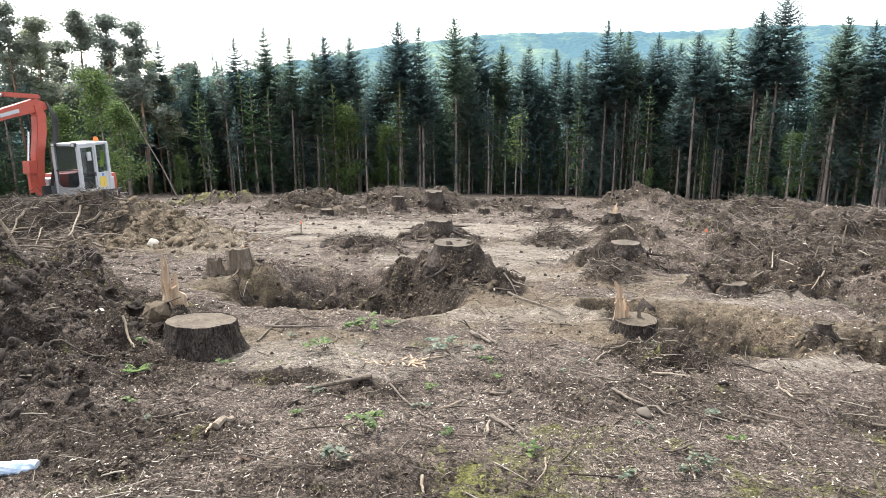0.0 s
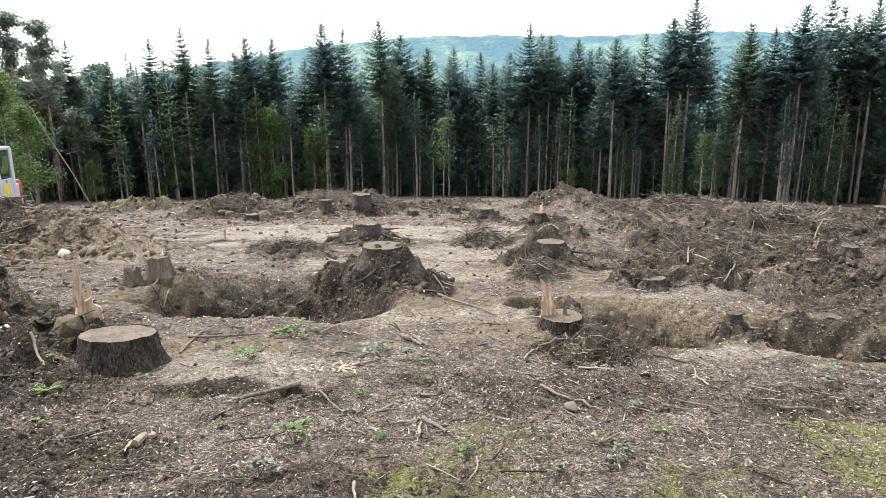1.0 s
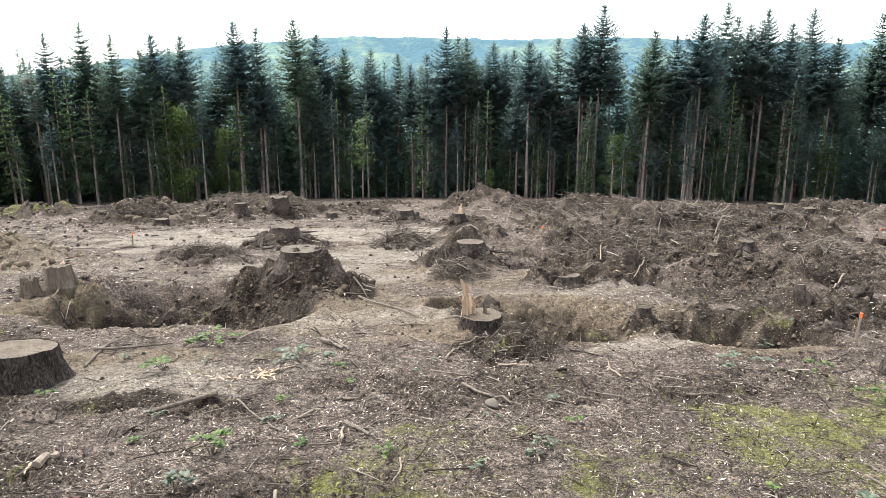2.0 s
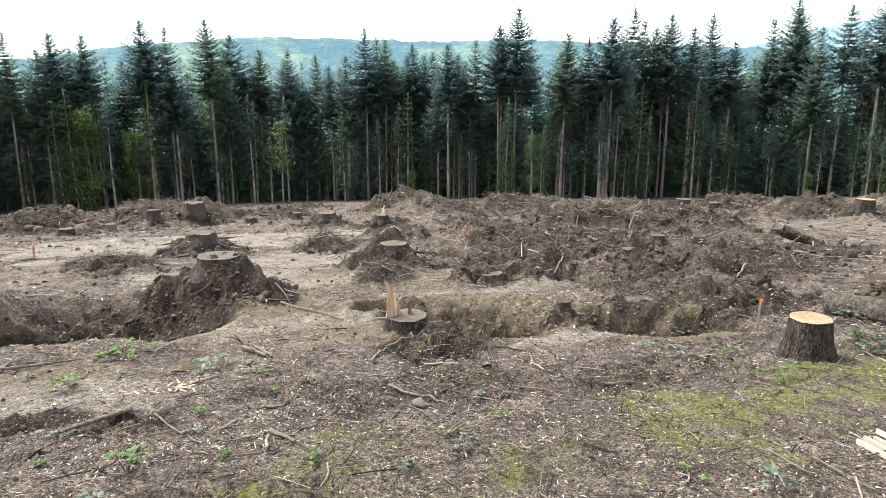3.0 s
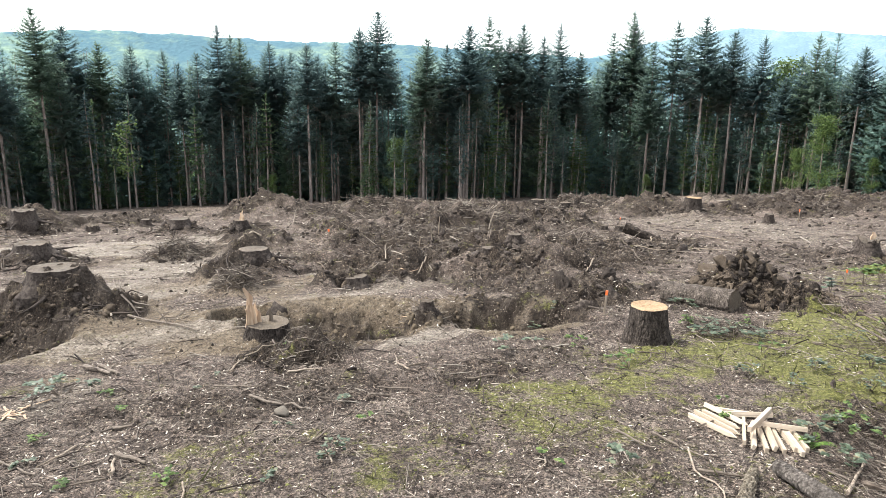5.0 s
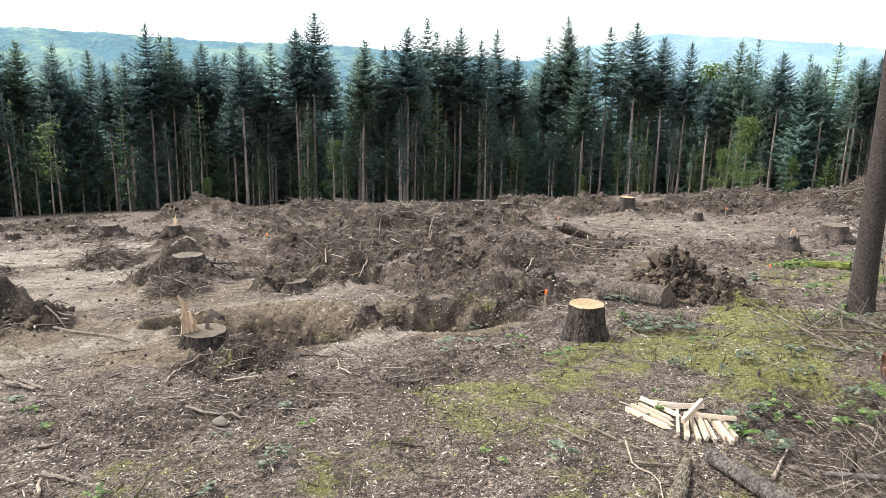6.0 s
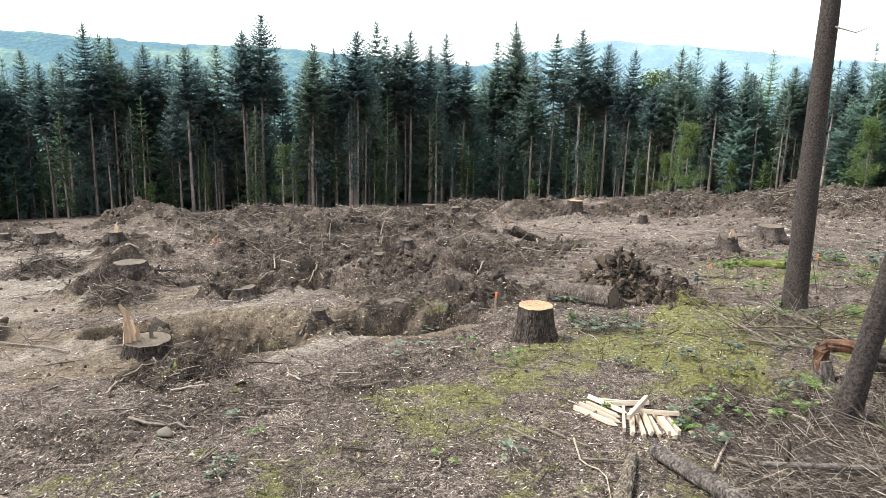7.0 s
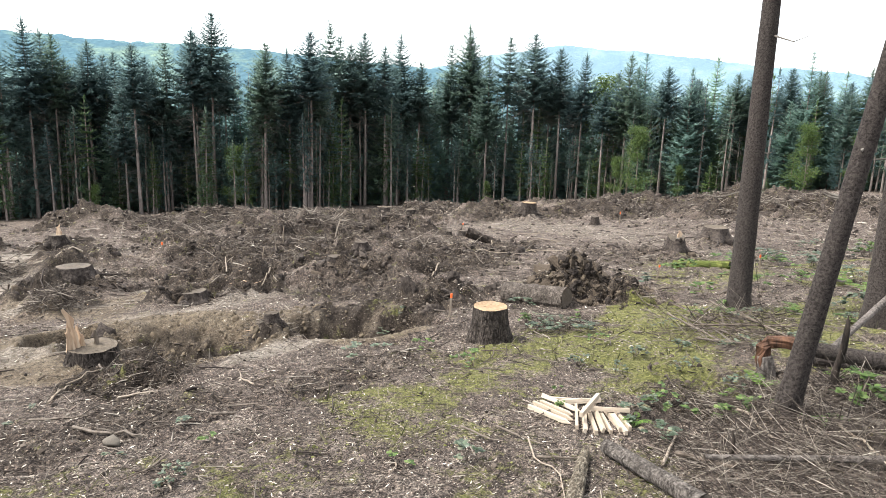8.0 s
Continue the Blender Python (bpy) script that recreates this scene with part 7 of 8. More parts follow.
def build_litter():
    g, x, y, z, d = spread(70000, 11, 1.7, 30, lambda x, y, q: np.clip(0.28 - 0.15 * q["humus"] - 0.45 * q["pale"] - 0.45 * q["clay"] + 0.05 * q["moss"] + 1.0 * fbm(x, y, 0.9, 4, 17), 0.03, 1))
    n = len(x)
    L = g.lognormal(-4.15, 0.55, n) * (1 + 0.17 * d)
    th = (0.0009 + 0.0006 * d) * g.lognormal(0, 0.4, n)
    scatter("fine_litter", CHAFF_V, CHAFF_F, np.stack([x, y, z + 0.3 * th], 1), np.ones(n), g.uniform(0, 6.28, n), g.normal(0, 0.2, n), np.stack([L, th, th], 1), M_LITTER,
            "fine litter of broken twigs and needles", "twigs")
    g, x, y, z, d = spread(26000, 1, 1.7, 40, lambda x, y, q: np.clip(0.36 - 0.05 * q["humus"] - 0.35 * q["pale"] - 0.40 * q["clay"] + 0.15 * np.sin(x * 1.3 + np.cos(y)), 0.08, 1))
    n = len(x)
    L = g.lognormal(-2.95, 0.55, n) * (1 + 0.14 * d)
    th = (0.0010 + 0.0007 * d) * g.lognormal(0, 0.4, n)
    scatter("twigs", TWIG_V, TWIG_F, np.stack([x, y, z + 0.3 * th], 1), np.ones(n), g.uniform(0, 6.28, n), g.normal(0, 0.16, n), np.stack([L, th, th], 1), M_TWIGS,
            "litter of dry twigs strewn over the soil", "twigs")
    g, x, y, z, d = spread(8500, 21, 2.0, 34, lambda x, y, q: np.clip(0.40 - 0.35 * q["pale"] - 0.25 * q["clay"] - 0.3 * q["moss"] + 0.5 * fbm(x, y, 0.7, 3, 27), 0.1, 1))
    n = len(x)
    L = g.lognormal(-2.35, 0.5, n) * (1 + 0.08 * d)
    th = (0.0026 + 0.0009 * d) * g.lognormal(0, 0.35, n)
    scatter("broken_twigs", TWIG_V, TWIG_F, np.stack([x, y, z + 0.4 * th], 1), np.ones(n), g.uniform(0, 6.28, n), g.normal(0, 0.10, n), np.stack([L, th, th], 1), M_TWIGS,
            "pale broken twigs and splinters on the soil", "twigs")
    g, x, y, z, d = spread(230000, 2, 1.7, 30, lambda x, y, q: np.clip(0.55 - 0.40 * q["humus"] - 0.25 * q["moss"] - 0.2 * q["clay"] + 0.35 * fbm(x, y, 0.8, 3, 18) * 2, 0.03, 1))
    n = len(x)
    L = g.lognormal(-5.1, 0.6, n) * (1 + 0.22 * d)
    L = np.minimum(L, 0.010 + 0.0042 * d)
    scatter("wood_chips", CHIP_V, CHIP_F, np.stack([x, y, z + 0.002], 1), L, g.uniform(0, 6.28, n), g.normal(0, 0.35, n), np.stack([g.uniform(0.7, 1.9, n), g.uniform(0.5, 0.9, n), np.ones(n)], 1), M_CHIPS,
            "pale wood chips and bark scraps on soil", "wood chips")
    g, x, y, z, d = spread(90000, 3, 1.8, 45, lambda x, y, q: np.clip(0.05 + 0.8 * q["humus"] * (1 - 0.8 * np.minimum(q["clay"], 1)) - 0.25 * q["clay"] - 0.3 * q["moss"] - 0.7 * q["pale"] + 0.08 * smooth01(3, 10, x - 0.2 * y), 0.03, 1))
    n = len(x)
    s = g.lognormal(-4.7, 0.6, n) * (1 + 0.12 * d + 0.30 * np.maximum(d - 5, 0))
    scatter("soil_crumbs", CRUMB_V, CRUMB_F, np.stack([x, y, z], 1), np.minimum(s, 0.012 + 0.005 * d), g.uniform(0, 6.28, n), g.normal(0, 0.5, n), g.uniform(0.6, 1.4, (n, 3)), M_CLODS,
            "crumbs and small clods of dark soil", "soil")
    g, x, y, z, d = spread(10000, 4, 2.0, 30, lambda x, y, q: np.clip(0.9 * q["clay"] - 0.3, 0.0, 1))
    n = len(x)
    s = g.lognormal(-4.8, 0.6, n) * (1 + 0.12 * d + 0.25 * np.maximum(d - 5, 0))
    scatter("clay_crumbs", CRUMB_V, CRUMB_F, np.stack([x, y, z], 1), np.minimum(s, 0.012 + 0.004 * d), g.uniform(0, 6.28, n), g.normal(0, 0.5, n), g.uniform(0.6, 1.4, (n, 3)), M_CLAYCLODS,
            "crumbs of yellow-brown clay round the holes", "soil")
    g, x, y, z, d = spread(60000, 5, 1.8, 18, lambda x, y, q: np.clip((q["moss"] - 0.25 + 0.45 * fbm(x, y, 2.3, 3, 88)) * 1.6, 0, 1))
    n = len(x)
    s = g.lognormal(-5.0, 0.4, n) * (1 + 0.18 * d)
    scatter("moss_tufts", CRUMB_V, CRUMB_F, np.stack([x, y, z - 0.002], 1), np.minimum(s, 0.010 + 0.004 * d), g.uniform(0, 6.28, n), g.normal(0, 0.3, n), np.stack([np.ones(n), np.ones(n), g.uniform(0.3, 0.8, n)], 1), M_MOSS,
            "yellow-green moss tufts on the soil", "moss")
    g, x, y, z, d = spread(60000, 6, 1.8, 40, lambda x, y, q: np.clip(q["moss"] - 0.30 + 0.5 * fbm(x, y, 1.4, 3, 91), 0, 0.8))
    n = len(x)
    s = g.lognormal(-3.2, 0.45, n) * (1 + 0.07 * d)
    scatter("grass_blades", BLADE_V, BLADE_F, np.stack([x, y, z - 0.004], 1), s, g.uniform(0, 6.28, n), g.normal(0, 0.55, n), np.stack([g.uniform(0.35, 0.8, n) * (1 + 0.05 * d), g.uniform(-1.6, 1.6, n), np.ones(n)], 1), M_GRASS,
            "thin dry and green grass in moss", "grass")


build_litter()


def brush_heap(x, y, rx, ry, h, n, length, thick, seed, label, mat=M_TWIGS):
    """A tangle of dead branches and twigs."""
    g = np.random.default_rng(seed)
    q, a = g.random(n) ** 0.55, g.uniform(0, 6.28, n)
    px, py = x + rx * q * np.cos(a), y + ry * q * np.sin(a)
    pz = surface(px, py) + h * (1 - q) * g.random(n)
    L = length * g.lognormal(0, 0.45, n)
    th = thick * g.lognormal(0, 0.4, n)
    return scatter("brushwood_heap", TWIG_V, TWIG_F, np.stack([px, py, pz], 1), np.ones(n), g.uniform(0, 6.28, n), g.normal(0, 0.38, n), np.stack([L, th, th], 1), mat, label, "brushwood")


brush_heap(4.25, 0.75, 1.05, 0.95, 0.10, 2400, 0.28, 0.0030, 1, "tangle of dry spruce twigs on the ground")
brush_heap(3.45, 0.75, 0.75, 0.60, 0.06, 1200, 0.22, 0.0028, 2, "tangle of dry spruce twigs on the ground")
brush_heap(5.4, 0.3, 1.0, 0.7, 0.10, 1200, 0.32, 0.0034, 3, "tangle of dry spruce twigs on the ground")
brush_heap(6.75, 2.2, 1.0, 0.5, 0.10, 300, 0.60, 0.0045, 4, "thin dead branches beside a standing trunk")
brush_heap(-1.50, 12.4, 0.75, 0.45, 0.10, 380, 0.26, 0.0060, 5, "dark heap of twigs and earth")
brush_heap(2.45, 13.9, 0.75, 0.45, 0.20, 520, 0.34, 0.0083, 6, "heap of broken branches and earth")
brush_heap(2.40, 9.25, 0.36, 0.26, 0.22, 540, 0.20, 0.0050, 7, "small heap of twigs and earth")
brush_heap(-8.3, 12.9, 2.2, 1.3, 0.18, 1300, 0.40, 0.0075, 8, "large heap of brushwood and earth")
brush_heap(-5.4, 6.3, 1.9, 0.7, 0.15, 320, 0.25, 0.0050, 9, "root-matted earth bank with twigs")
brush_heap(-3.5, 4.9, 1.4, 1.3, 0.03, 1300, 0.10, 0.0019, 10, "fine roots hanging from black earth")
brush_heap(3.33, 5.58, 0.26, 0.20, 0.10, 260, 0.16, 0.0050, 11, "twigs heaped round a small stump")
brush_heap(2.05, 5.15, 0.55, 0.28, 0.03, 420, 0.14, 0.0032, 12, "twigs on the mound below a stump")
brush_heap(9.0, 12.0, 4.2, 2.4, 0.14, 2400, 0.36, 0.0072, 13, "brash churned into dark soil")
brush_heap(11.2, 15.2, 3.6, 1.4, 0.14, 2700, 0.40, 0.0088, 14, "brash on a spoil bank")
brush_heap(14.5, 25.5, 6.0, 2.2, 0.12, 2700, 0.48, 0.0121, 15, "brash before the wood")
brush_heap(24.3, 8.0, 1.6, 12.0, 0.14, 3960, 0.40, 0.0099, 16, "long bank of brash and earth")
brush_heap(-4.4, 25.0, 2.4, 1.3, 0.12, 1260, 0.36, 0.0099, 17, "spoil heap with brash")
brush_heap(-1.5, 29.8, 4.5, 1.8, 0.12, 1620, 0.40, 0.0110, 18, "low bank of brash before the wood")
brush_heap(20.2, 21.0, 2.0, 1.3, 0.12, 900, 0.36, 0.0110, 19, "mound of brash and earth")
brush_heap(5.75, 3.65, 0.55, 0.35, 0.16, 220, 0.30, 0.0040, 20, "thin twigs among grass beside a stump")


# ---------------------------------------------------------------- excavator
def build_excavator():
    red, white, grey, dark = mat_paint("orange_red_paint_mat", (0.46, 0.085, 0.055), 0.45, 0, 0.55), mat_paint("white_paint_mat", (0.50, 0.52, 0.54), 0.4, 0, 0.15), mat_paint("grey_paint_mat", (0.30, 0.32, 0.34), 0.5), mat_paint("dark_metal_mat", (0.028, 0.028, 0.030), 0.6)
    steel = mat_paint("steel_rod_mat", (0.6, 0.6, 0.6), 0.25, 1.0, 0.1)
    glass = mat_glass("cab_glass_mat")
    amber = mat_paint("beacon_mat", (0.75, 0.20, 0.03), 0.3)
    yellow = mat_paint("hi_vis_mat", (0.50, 0.72, 0.06), 0.7)
    sticker = mat_paint("sticker_mat", (0.72, 0.52, 0.10), 0.5)
    blue = mat_paint("blue_sticker_mat", (0.10, 0.25, 0.60), 0.5)
    ex = thing("excavator", "orange-red tracked excavator with a white cab", "excavator", pose(-12.35, 22.0, ground_z(-12.35, 22.0) - 0.02, 0, 0, 168))

    def bx(name, material, label, *rows, bevel=0.02, parent=None):
        bm = bmesh.new()
        for r in rows:
            box(bm, *r[:6], bevel=bevel, rot=r[6] if len(r) > 6 else None)
        return part(name, bm, material, parent or ex, label)

    # undercarriage
    for sx in (-0.78, 0.78):
        bm = bmesh.new()
        n = 28
        outer = []
        for k in range(n):
            a = 2 * math.pi * k / n
            outer.append((0.95 * (1 if math.cos(a) > 0 else -1) * (1 if abs(math.cos(a)) > 0.01 else 0) + 0.28 * math.cos(a), 0.30 + 0.28 * math.sin(a)))
        vs = [[bm.verts.new((sx + dx, y, z)) for (y, z) in outer] for dx in (-0.2, 0.2)]
        for k in range(n):
            k2 = (k + 1) % n
            bm.faces.new((vs[0][k], vs[0][k2], vs[1][k2], vs[1][k]))
        bm.faces.new(vs[0][::-1])
        bm.faces.new(vs[1])
        tr = part("track", bm, dark, ex, "black rubber track")
        for k in range(20):
            lug = bmesh.new()
            box(lug, sx, -1.1 + 0.116 * k, 0.595, 0.40, 0.05, 0.03, 0.005)
            part("track_lug", lug, dark, tr)
    bx("undercarriage", grey, "", (0, 0, 0.42, 1.2, 1.3, 0.28))
    bx("turntable", dark, "", (0, 0, 0.62, 1.0, 1.0, 0.14))
    bx("dozer_blade", dark, "dark steel dozer blade", (0, 1.75, 0.32, 1.95, 0.08, 0.40), (-0.5, 1.4, 0.3, 0.1, 0.7, 0.12), (0.5, 1.4, 0.3, 0.1, 0.7, 0.12))
    # house
    bx("deck", dark, "", (0, 0.0, 0.74, 1.85, 1.8, 0.14))
    bx("engine_cover", red, "orange-red engine cover", (0.50, -0.25, 1.12, 0.88, 1.35, 0.62), bevel=0.09)
    bx("counterweight", red, "orange-red rounded counterweight", (0.1, -0.72, 1.06, 1.75, 0.42, 0.62), bevel=0.16)
    bx("rear_panel", white, "", (-0.66, -0.52, 1.0, 0.42, 0.26, 0.5), bevel=0.05)
    bx("tank", grey, "", (0.66, 0.60, 1.05, 0.5, 0.45, 0.5), bevel=0.05)
    # cab: posts, roof, panes
    x0, x1, y0, y1, z0, z1 = -0.95, 0.05, -0.42, 0.95, 0.80, 2.45
    bx("cab_floor", dark, "", ((x0 + x1) / 2, (y0 + y1) / 2, z0, x1 - x0, y1 - y0, 0.10))
    bx("cab_roof", white, "", ((x0 + x1) / 2, (y0 + y1) / 2 - 0.02, z1 - 0.04, x1 - x0, y1 - y0 - 0.03, 0.10), bevel=0.04)
    for px, py, w in ((x0 + 0.05, y1 - 0.05, 0.10), (x1 - 0.05, y1 - 0.05, 0.10), (x0 + 0.04, 0.20, 0.09), (x0 + 0.05, y0 + 0.05, 0.12), (x1 - 0.05, y0 + 0.05, 0.12)):
        bx("cab_post", white, "", (px, py, (z0 + z1) / 2, w, w, z1 - z0 - 0.06), bevel=0.025)
    bx("front_frame", mat_paint("silver_paint_mat", (0.30, 0.31, 0.33), 0.4), "silver-grey lower front frame", ((x0 + x1) / 2, y1 - 0.03, z0 + 0.12, x1 - x0 - 0.16, 0.06, 0.26))
    for sx in (-1, 1):      # rounded lower corners of the front opening
        bm = bmesh.new()
        cx = (x0 + x1) / 2 + sx * ((x1 - x0) / 2 - 0.10)
        ring = [bm.verts.new((cx, y1 - 0.012, z0 + 0.25))] + [bm.verts.new((cx - sx * 0.2 * (1 - math.sin(a)), y1 - 0.012, z0 + 0.25 + 0.2 * (1 - math.cos(a)))) for a in [radians(90) * k / 8 for k in range(9)]]
        face = bm.faces.new(ring)
        solid = bmesh.ops.extrude_face_region(bm, geom=[face])
        bmesh.ops.translate(bm, vec=(0, -0.04, 0), verts=[g for g in solid["geom"] if isinstance(g, bmesh.types.BMVert)])
        bmesh.ops.recalc_face_normals(bm, faces=bm.faces[:])
        part("corner_plate", bm, bpy.data.materials["silver_paint_mat"], ex)
    bx("wiper_bar", dark, "", ((x0 + x1) / 2, y1 - 0.015, z0 + 0.80, x1 - x0 - 0.16, 0.03, 0.035), bevel=0.005)
    bx("windscreen", glass, "clear cab windscreen", ((x0 + x1) / 2, y1 - 0.03, z0 + 1.20, x1 - x0 - 0.20, 0.012, 0.78), bevel=0.0)
    bx("lower_windscreen", mat_glass("tinted_glass_mat", (0.30, 0.33, 0.35)), "tinted lower pane", ((x0 + x1) / 2, y1 - 0.03, z0 + 0.50, x1 - x0 - 0.20, 0.012, 0.56), bevel=0.0)
    door = bx("cab_door", white, "", (x0 + 0.03, 0.28 + 0.30, z0 + 0.08, 0.05, 0.62, 0.16), (x0 + 0.03, 0.28, z0 + 0.80, 0.05, 0.05, 1.5), (x0 + 0.03, 0.86, z0 + 0.80, 0.05, 0.05, 1.5), (x0 + 0.03, 0.57, z0 + 1.54, 0.05, 0.62, 0.06), bevel=0.012)
    bx("door_pane", glass, "", (x0 + 0.03, 0.57, z0 + 1.10, 0.012, 0.54, 0.82), bevel=0.0, parent=door)
    bx("lower_door_pane", glass, "", (x0 + 0.03, 0.57, z0 + 0.42, 0.012, 0.54, 0.52), bevel=0.0, parent=door)
    bx("door_rail", dark, "", (x0 + 0.01, 0.57, z0 + 0.69, 0.03, 0.56, 0.03), bevel=0.004, parent=door)
    bx("door_handle", dark, "", (x0 - 0.01, 0.34, z0 + 0.62, 0.03, 0.10, 0.12), bevel=0.008, parent=door)
    side = bx("side_panel", white, "", (x0 + 0.04, -0.12, z0 + 0.34, 0.06, 0.56, 0.64), bevel=0.02)
    bx("side_sticker", sticker, "yellow picture sticker", (x0 + 0.005, -0.02, z0 + 0.34, 0.012, 0.30, 0.34), bevel=0.0, parent=side)
    bx("side_sticker", blue, "small blue sticker", (x0 + 0.005, -0.05, z0 + 0.58, 0.012, 0.08, 0.09), bevel=0.0, parent=side)
    bx("rear_side_pane", glass, "", (x0 + 0.04, -0.12, z0 + 1.12, 0.012, 0.50, 0.86), bevel=0.0)
    bx("rear_pane", glass, "", ((x0 + x1) / 2, y0 + 0.05, z0 + 1.12, x1 - x0 - 0.22, 0.012, 0.86), bevel=0.0)
    bx("right_pane", glass, "", (x1 - 0.04, 0.25, z0 + 1.12, 0.012, 1.2, 0.86), bevel=0.0)
    bx("cab_back", dark, "", ((x0 + x1) / 2, y0 + 0.05, z0 + 0.35, x1 - x0 - 0.2, 0.04, 0.6))
    bx("seat", dark, "black operator seat, empty", ((x0 + x1) / 2, 0.0, z0 + 0.42, 0.5, 0.5, 0.16), ((x0 + x1) / 2, -0.24, z0 + 0.80, 0.48, 0.14, 0.72), bevel=0.05)
    bx("console", dark, "", ((x0 + x1) / 2 + 0.3, 0.30, z0 + 0.40, 0.18, 0.4, 0.5), bevel=0.03)
    bx("hung_jacket", yellow, "yellow-green work jacket hung in the cab", (x0 + 0.16, -0.28, z0 + 1.12, 0.10, 0.12, 0.48), (x0 + 0.18, -0.22, z0 + 0.92, 0.10, 0.16, 0.22), bevel=0.04)
    # lamps, mirror, beacon
    for px in (x0 + 0.12, x1 - 0.14):
        lamp = bx("work_lamp", dark, "black work lamp", (px, y1 + 0.02, z1 - 0.03, 0.15, 0.10, 0.13), bevel=0.02)
        bx("lens", mat_paint("lamp_lens_mat", (0.6, 0.62, 0.6), 0.1), "", (px, y1 + 0.075, z1 - 0.03, 0.10, 0.01, 0.09), bevel=0.003, parent=lamp)
    mir = bx("mirror", white, "rounded cab mirror", (x0 - 0.10, 0.62, z0 + 1.24, 0.05, 0.16, 0.28), bevel=0.02)
    bx("mirror_arm", dark, "", (x0 - 0.05, 0.74, z0 + 1.40, 0.12, 0.02, 0.02), bevel=0.003, parent=mir)
    bx("mirror", dark, "black mirror on an arm", (1.08, 0.80, 1.15, 0.05, 0.16, 0.36), (0.98, 0.78, 0.98, 0.2, 0.03, 0.03), bevel=0.01)
    bm = bmesh.new()
    bmesh.ops.create_cone(bm, cap_ends=True, segments=16, radius1=0.085, radius2=0.065, depth=0.14, matrix=Matrix.Translation((x0 + 0.24, -0.18, z1 + 0.09)))
    part("beacon", bm, amber, ex, "orange beacon lamp")

    # boom: a bent box section beside the cab
    def beam(name, pts, widths, material, thick, label, parent=ex):
        bm = bmesh.new()
        rows = []
        for i, (y, z) in enumerate(pts):
            ya, za = pts[max(i - 1, 0)]
            yb, zb = pts[min(i + 1, len(pts) - 1)]
            d = Vector((yb - ya, zb - za)).normalized()
            n = Vector((-d.y, d.x))
            w = widths[i]
            rows.append([bm.verts.new((0.42 + sx * thick / 2, y + n.x * s * w, z + n.y * s * w)) for sx, s in ((-1, -1), (1, -1), (1, 1), (-1, 1))])
        for a, b in zip(rows, rows[1:]):
            for k in range(4):
                bm.faces.new((a[k], a[(k + 1) % 4], b[(k + 1) % 4], b[k]))
        bm.faces.new(rows[0][::-1])
        bm.faces.new(rows[-1])
        bmesh.ops.recalc_face_normals(bm, faces=bm.faces[:])
        bmesh.ops.bevel(bm, geom=[e for e in bm.edges if e.calc_face_angle(0) > 0.5], offset=0.015, segments=2, affect="EDGES")
        return part(name, bm, material, parent, label)

    bx("swing_post", dark, "", (0.42, 1.10, 0.75, 0.34, 0.35, 0.75), bevel=0.04)
    boom = beam("boom", [(1.15, 0.80), (1.22, 1.35), (1.12, 2.1), (0.92, 2.8), (0.85, 3.35), (1.0, 3.72)], [0.12, 0.14, 0.17, 0.19, 0.19, 0.12], red, 0.24, "orange-red bent boom")
    beam("dipper_arm", [(0.55, 3.62), (0.95, 3.66), (2.2, 3.42), (3.6, 3.1)], [0.10, 0.20, 0.16, 0.11], red, 0.20, "orange-red dipper arm")
    bx("brand_mark", white, "white lettering-like bar on the arm", (0.30, 2.05, 3.44, 0.012, 0.72, 0.11, Matrix.Rotation(radians(-11), 4, "X")), bevel=0.0)
    beam("boom_cylinder", [(1.52, 0.95), (1.50, 1.9)], [0.075, 0.075], red, 0.13, "orange-red boom cylinder")
    beam("cylinder_rod", [(1.50, 1.9), (1.32, 2.85)], [0.032, 0.032], steel, 0.06, "bright steel piston rod")
    beam("arm_cylinder", [(0.75, 3.92), (2.1, 4.0)], [0.07, 0.07], red, 0.13, "orange-red arm cylinder")
    beam("cylinder_rod", [(2.1, 4.0), (2.9, 3.6)], [0.03, 0.03], steel, 0.06, "bright steel piston rod")
    beam("boom_guard", [(1.50, 1.55), (1.46, 1.95)], [0.15, 0.15], red, 0.28, "orange-red cylinder guard")
    rng2 = random.Random(3)
    for k in range(5):
        o = 0.05 * k
        v, f = tube([(0.24 - 0.02 * k, 0.95, 1.1), (0.22, 0.72 - o, 1.9), (0.22, 0.62 - o, 2.6), (0.24, 0.48 - o, 3.2), (0.28, 0.62, 3.75)], [0.022] * 5, 6, 0, rng2)
        piece("hose", v, f, dark, ex, "black hydraulic hose", smooth=True)
    # bucket beyond the picture's edge
    bm = bmesh.new()
    box(bm, 0.42, 3.65, 2.75, 0.7, 0.5, 0.55, 0.06)
    part("bucket", bm, dark, ex, "dark steel bucket")
    return ex


build_excavator()


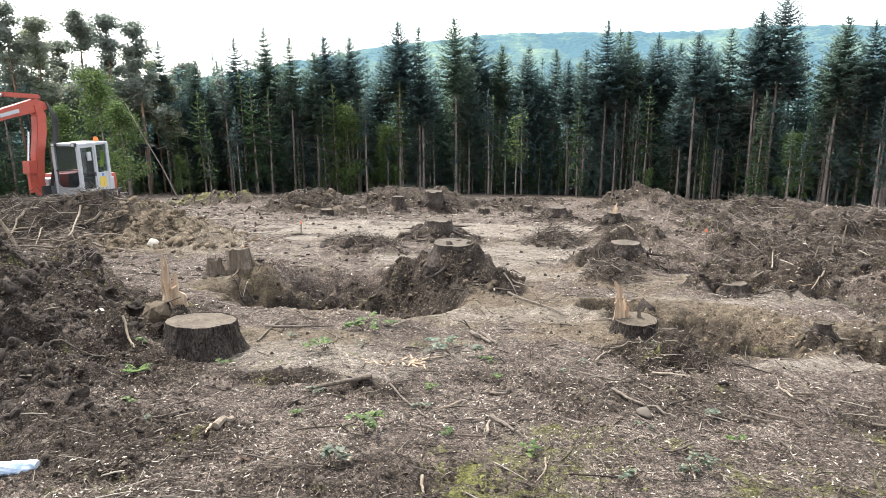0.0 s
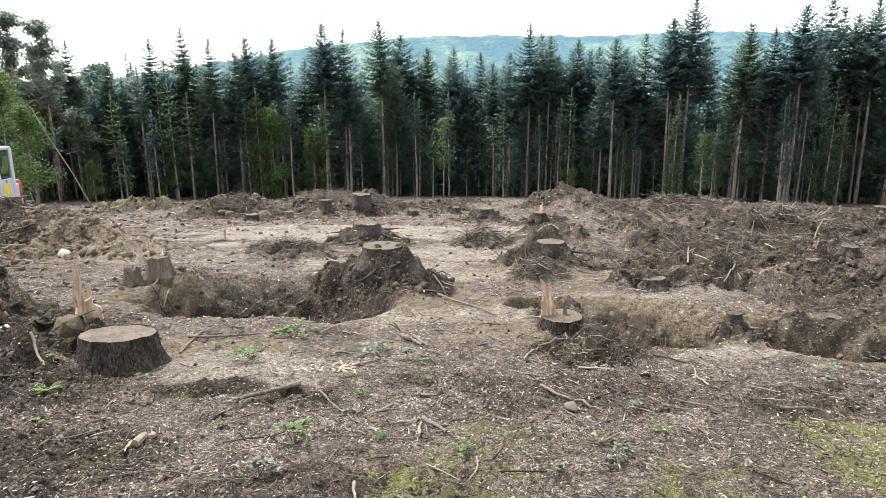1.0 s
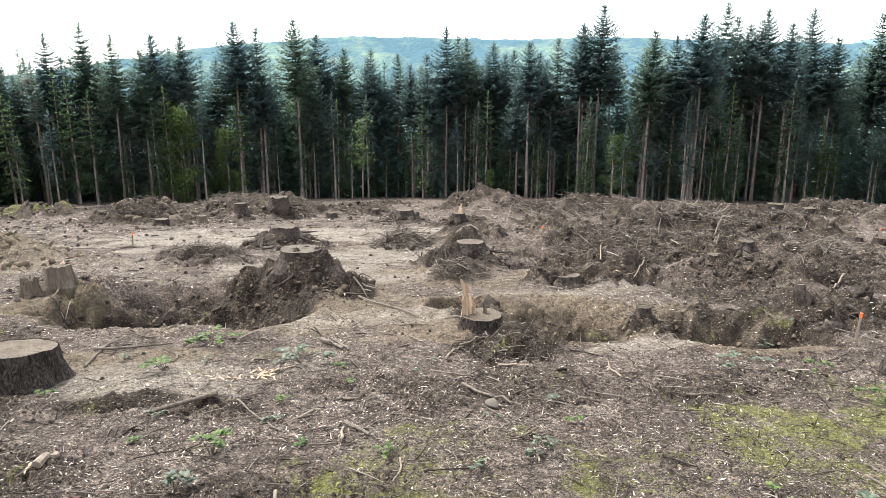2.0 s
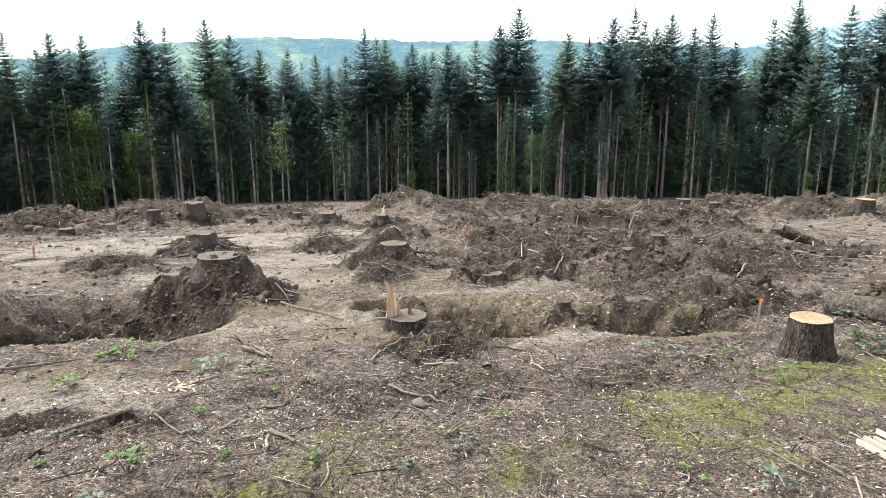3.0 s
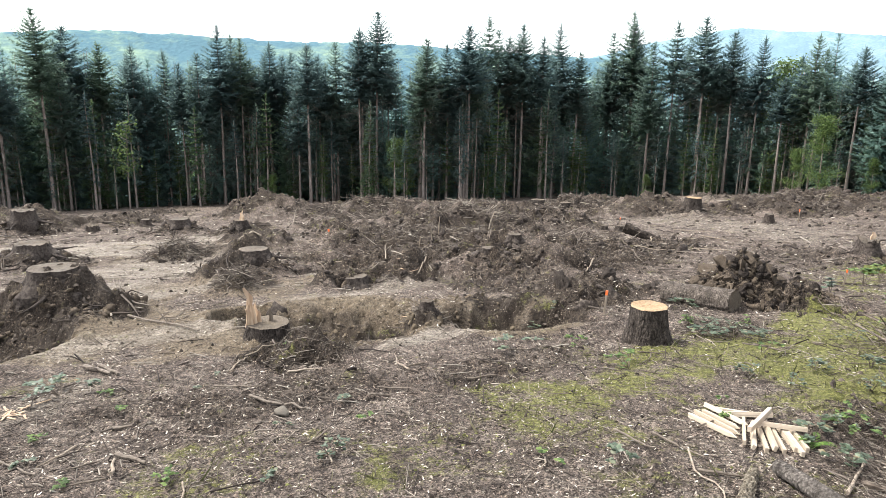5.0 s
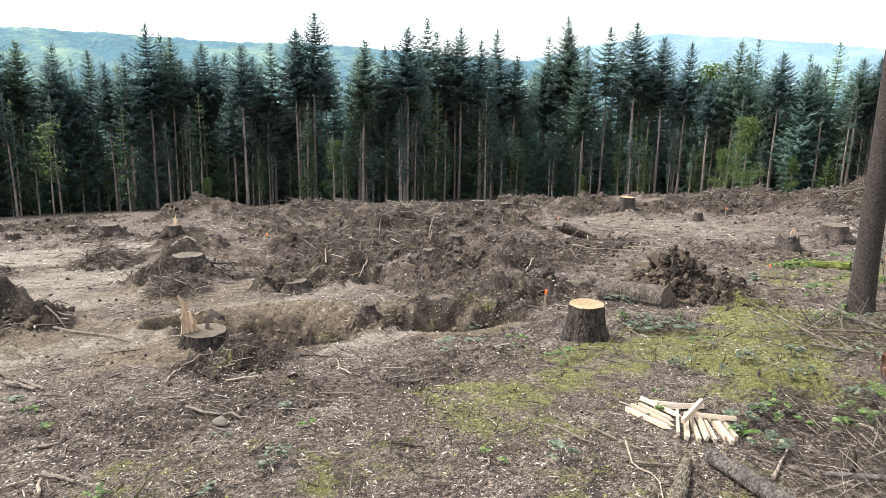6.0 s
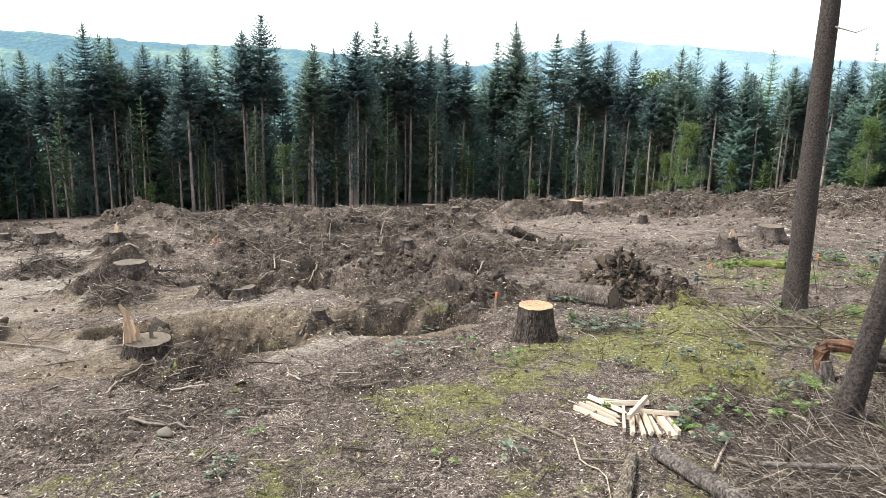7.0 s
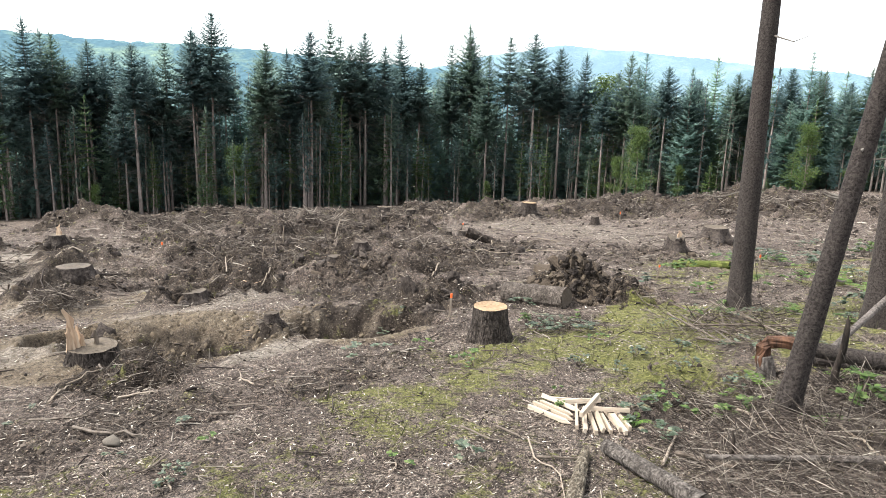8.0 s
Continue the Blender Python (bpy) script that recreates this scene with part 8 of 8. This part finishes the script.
# ---------------------------------------------------------------- crumpled plastic bottle
def build_bottle():
    x, y = -2.16, 2.92
    th = thing("plastic_bottle", "crumpled clear plastic bottle with a bluish sheen", "bottle", pose(x, y, ground_z(x, y) + 0.042, 0, 0, 186))
    rng = random.Random(2)
    prof = [(-0.12, 0.010), (-0.118, 0.034), (-0.10, 0.041), (-0.05, 0.038), (0.0, 0.041), (0.04, 0.037), (0.08, 0.040), (0.11, 0.030), (0.14, 0.014), (0.165, 0.013)]
    verts, faces = [], []
    n = 20
    for i, (px, r) in enumerate(prof):
        for k in range(n):
            a = 2 * math.pi * k / n
            rr = r * (1 + 0.09 * rng.uniform(-1, 1))
            verts.append((px, rr * math.cos(a), rr * math.sin(a) * 0.85))
    for i in range(len(prof) - 1):
        for k in range(n):
            faces.append((i * n + k, (i + 1) * n + k, (i + 1) * n + (k + 1) % n, i * n + (k + 1) % n))
    faces.append(tuple(range(n)))
    m = Mat("bottle_plastic_mat", 0.12, 0.6)
    m.b.inputs["Transmission Weight"].default_value = 0.55
    m.b.inputs["IOR"].default_value = 1.2
    m.color(m.ramp(m.noise(m.coords(), 22, 4), (0.35, (0.35, 0.52, 0.75)), (0.65, (0.85, 0.92, 1.0))))
    piece("body", verts, faces, m.m, th)
    bm = bmesh.new()
    bmesh.ops.create_cone(bm, cap_ends=True, segments=16, radius1=0.016, radius2=0.015, depth=0.02, matrix=Matrix.Translation((0.172, 0, 0)) @ Matrix.Rotation(radians(90), 4, "Y"))
    part("cap", bm, mat_paint("cap_mat", (0.08, 0.20, 0.6), 0.4), th, "blue screw cap")
    return th


build_bottle()


# ---------------------------------------------------------------- dead leaning pole before the wood
def leaning_pole():
    x, y = -15.1, 37.2
    z = ground_z(x, y)
    th = thing("leaning_dead_tree", "bare grey dead tree leaning over", "tree", pose(x, y, z))
    rng = random.Random(4)
    v, f = tube([(0, 0, -0.3), (-1.0, 0.2, 1.9), (-2.1, 0.4, 3.9), (-2.9, 0.6, 5.5)], [0.040, 0.032, 0.024, 0.010], 7, 0.05, rng)
    piece("trunk", v, f, M_BARK_FAR, th, smooth=True)
    for k in range(14):
        q = rng.uniform(0.3, 1.0)
        p = Vector((-2.7 * q, 0.6 * q, 6.2 * q))
        e = p + Vector((rng.uniform(-0.8, 0.8), rng.uniform(-0.5, 0.5), rng.uniform(-0.2, 0.6)))
        v, f = tube([p, e], [0.014, 0.004], 4, 0, rng)
        piece("branch", v, f, M_DEADTWIG, th)


leaning_pole()


# ---------------------------------------------------------------- torn scraps of fresh wood
def build_scraps():
    rng = random.Random(21)
    for x, y, n, mat, label in ((4.55, 8.35, 9, M_SPLINTER, "scrap of torn orange wood"), (2.75, 9.6, 6, M_SPLINTER, "scrap of torn orange wood"), (3.1, 5.75, 8, M_SPLINTER, "scrap of torn pale wood"),
                                (-0.35, 5.0, 28, M_SPLINTER, "scrap of torn pale wood"), (-1.75, 8.75, 5, M_SPLINTER, "scrap of torn orange wood"), (-1.35, 3.58, 2, M_SPLINTER, "split piece of pale firewood"),
                                (5.5, 18.9, 8, M_SPLINTER, "scrap of torn orange wood"), (-0.9, 3.05, 3, M_RUST, "scrap of red-brown bark")):
        for k in range(n):
            px, py = x + rng.gauss(0, 0.16), y + rng.gauss(0, 0.12)
            ln = rng.uniform(0.03, 0.12)
            v, f = shard(rng.uniform(0.008, 0.022), ln, rng)
            ob = new("wood_scrap", mesh_of("wood_scrap", v, f, mat))
            ob.matrix_basis = pose(px, py, ground_z(px, py) + 0.012, 90 + rng.uniform(-12, 12), 0, rng.uniform(0, 360))
            tagged(ob, label + " on the soil", "wood scrap", "wood scraps")


build_scraps()
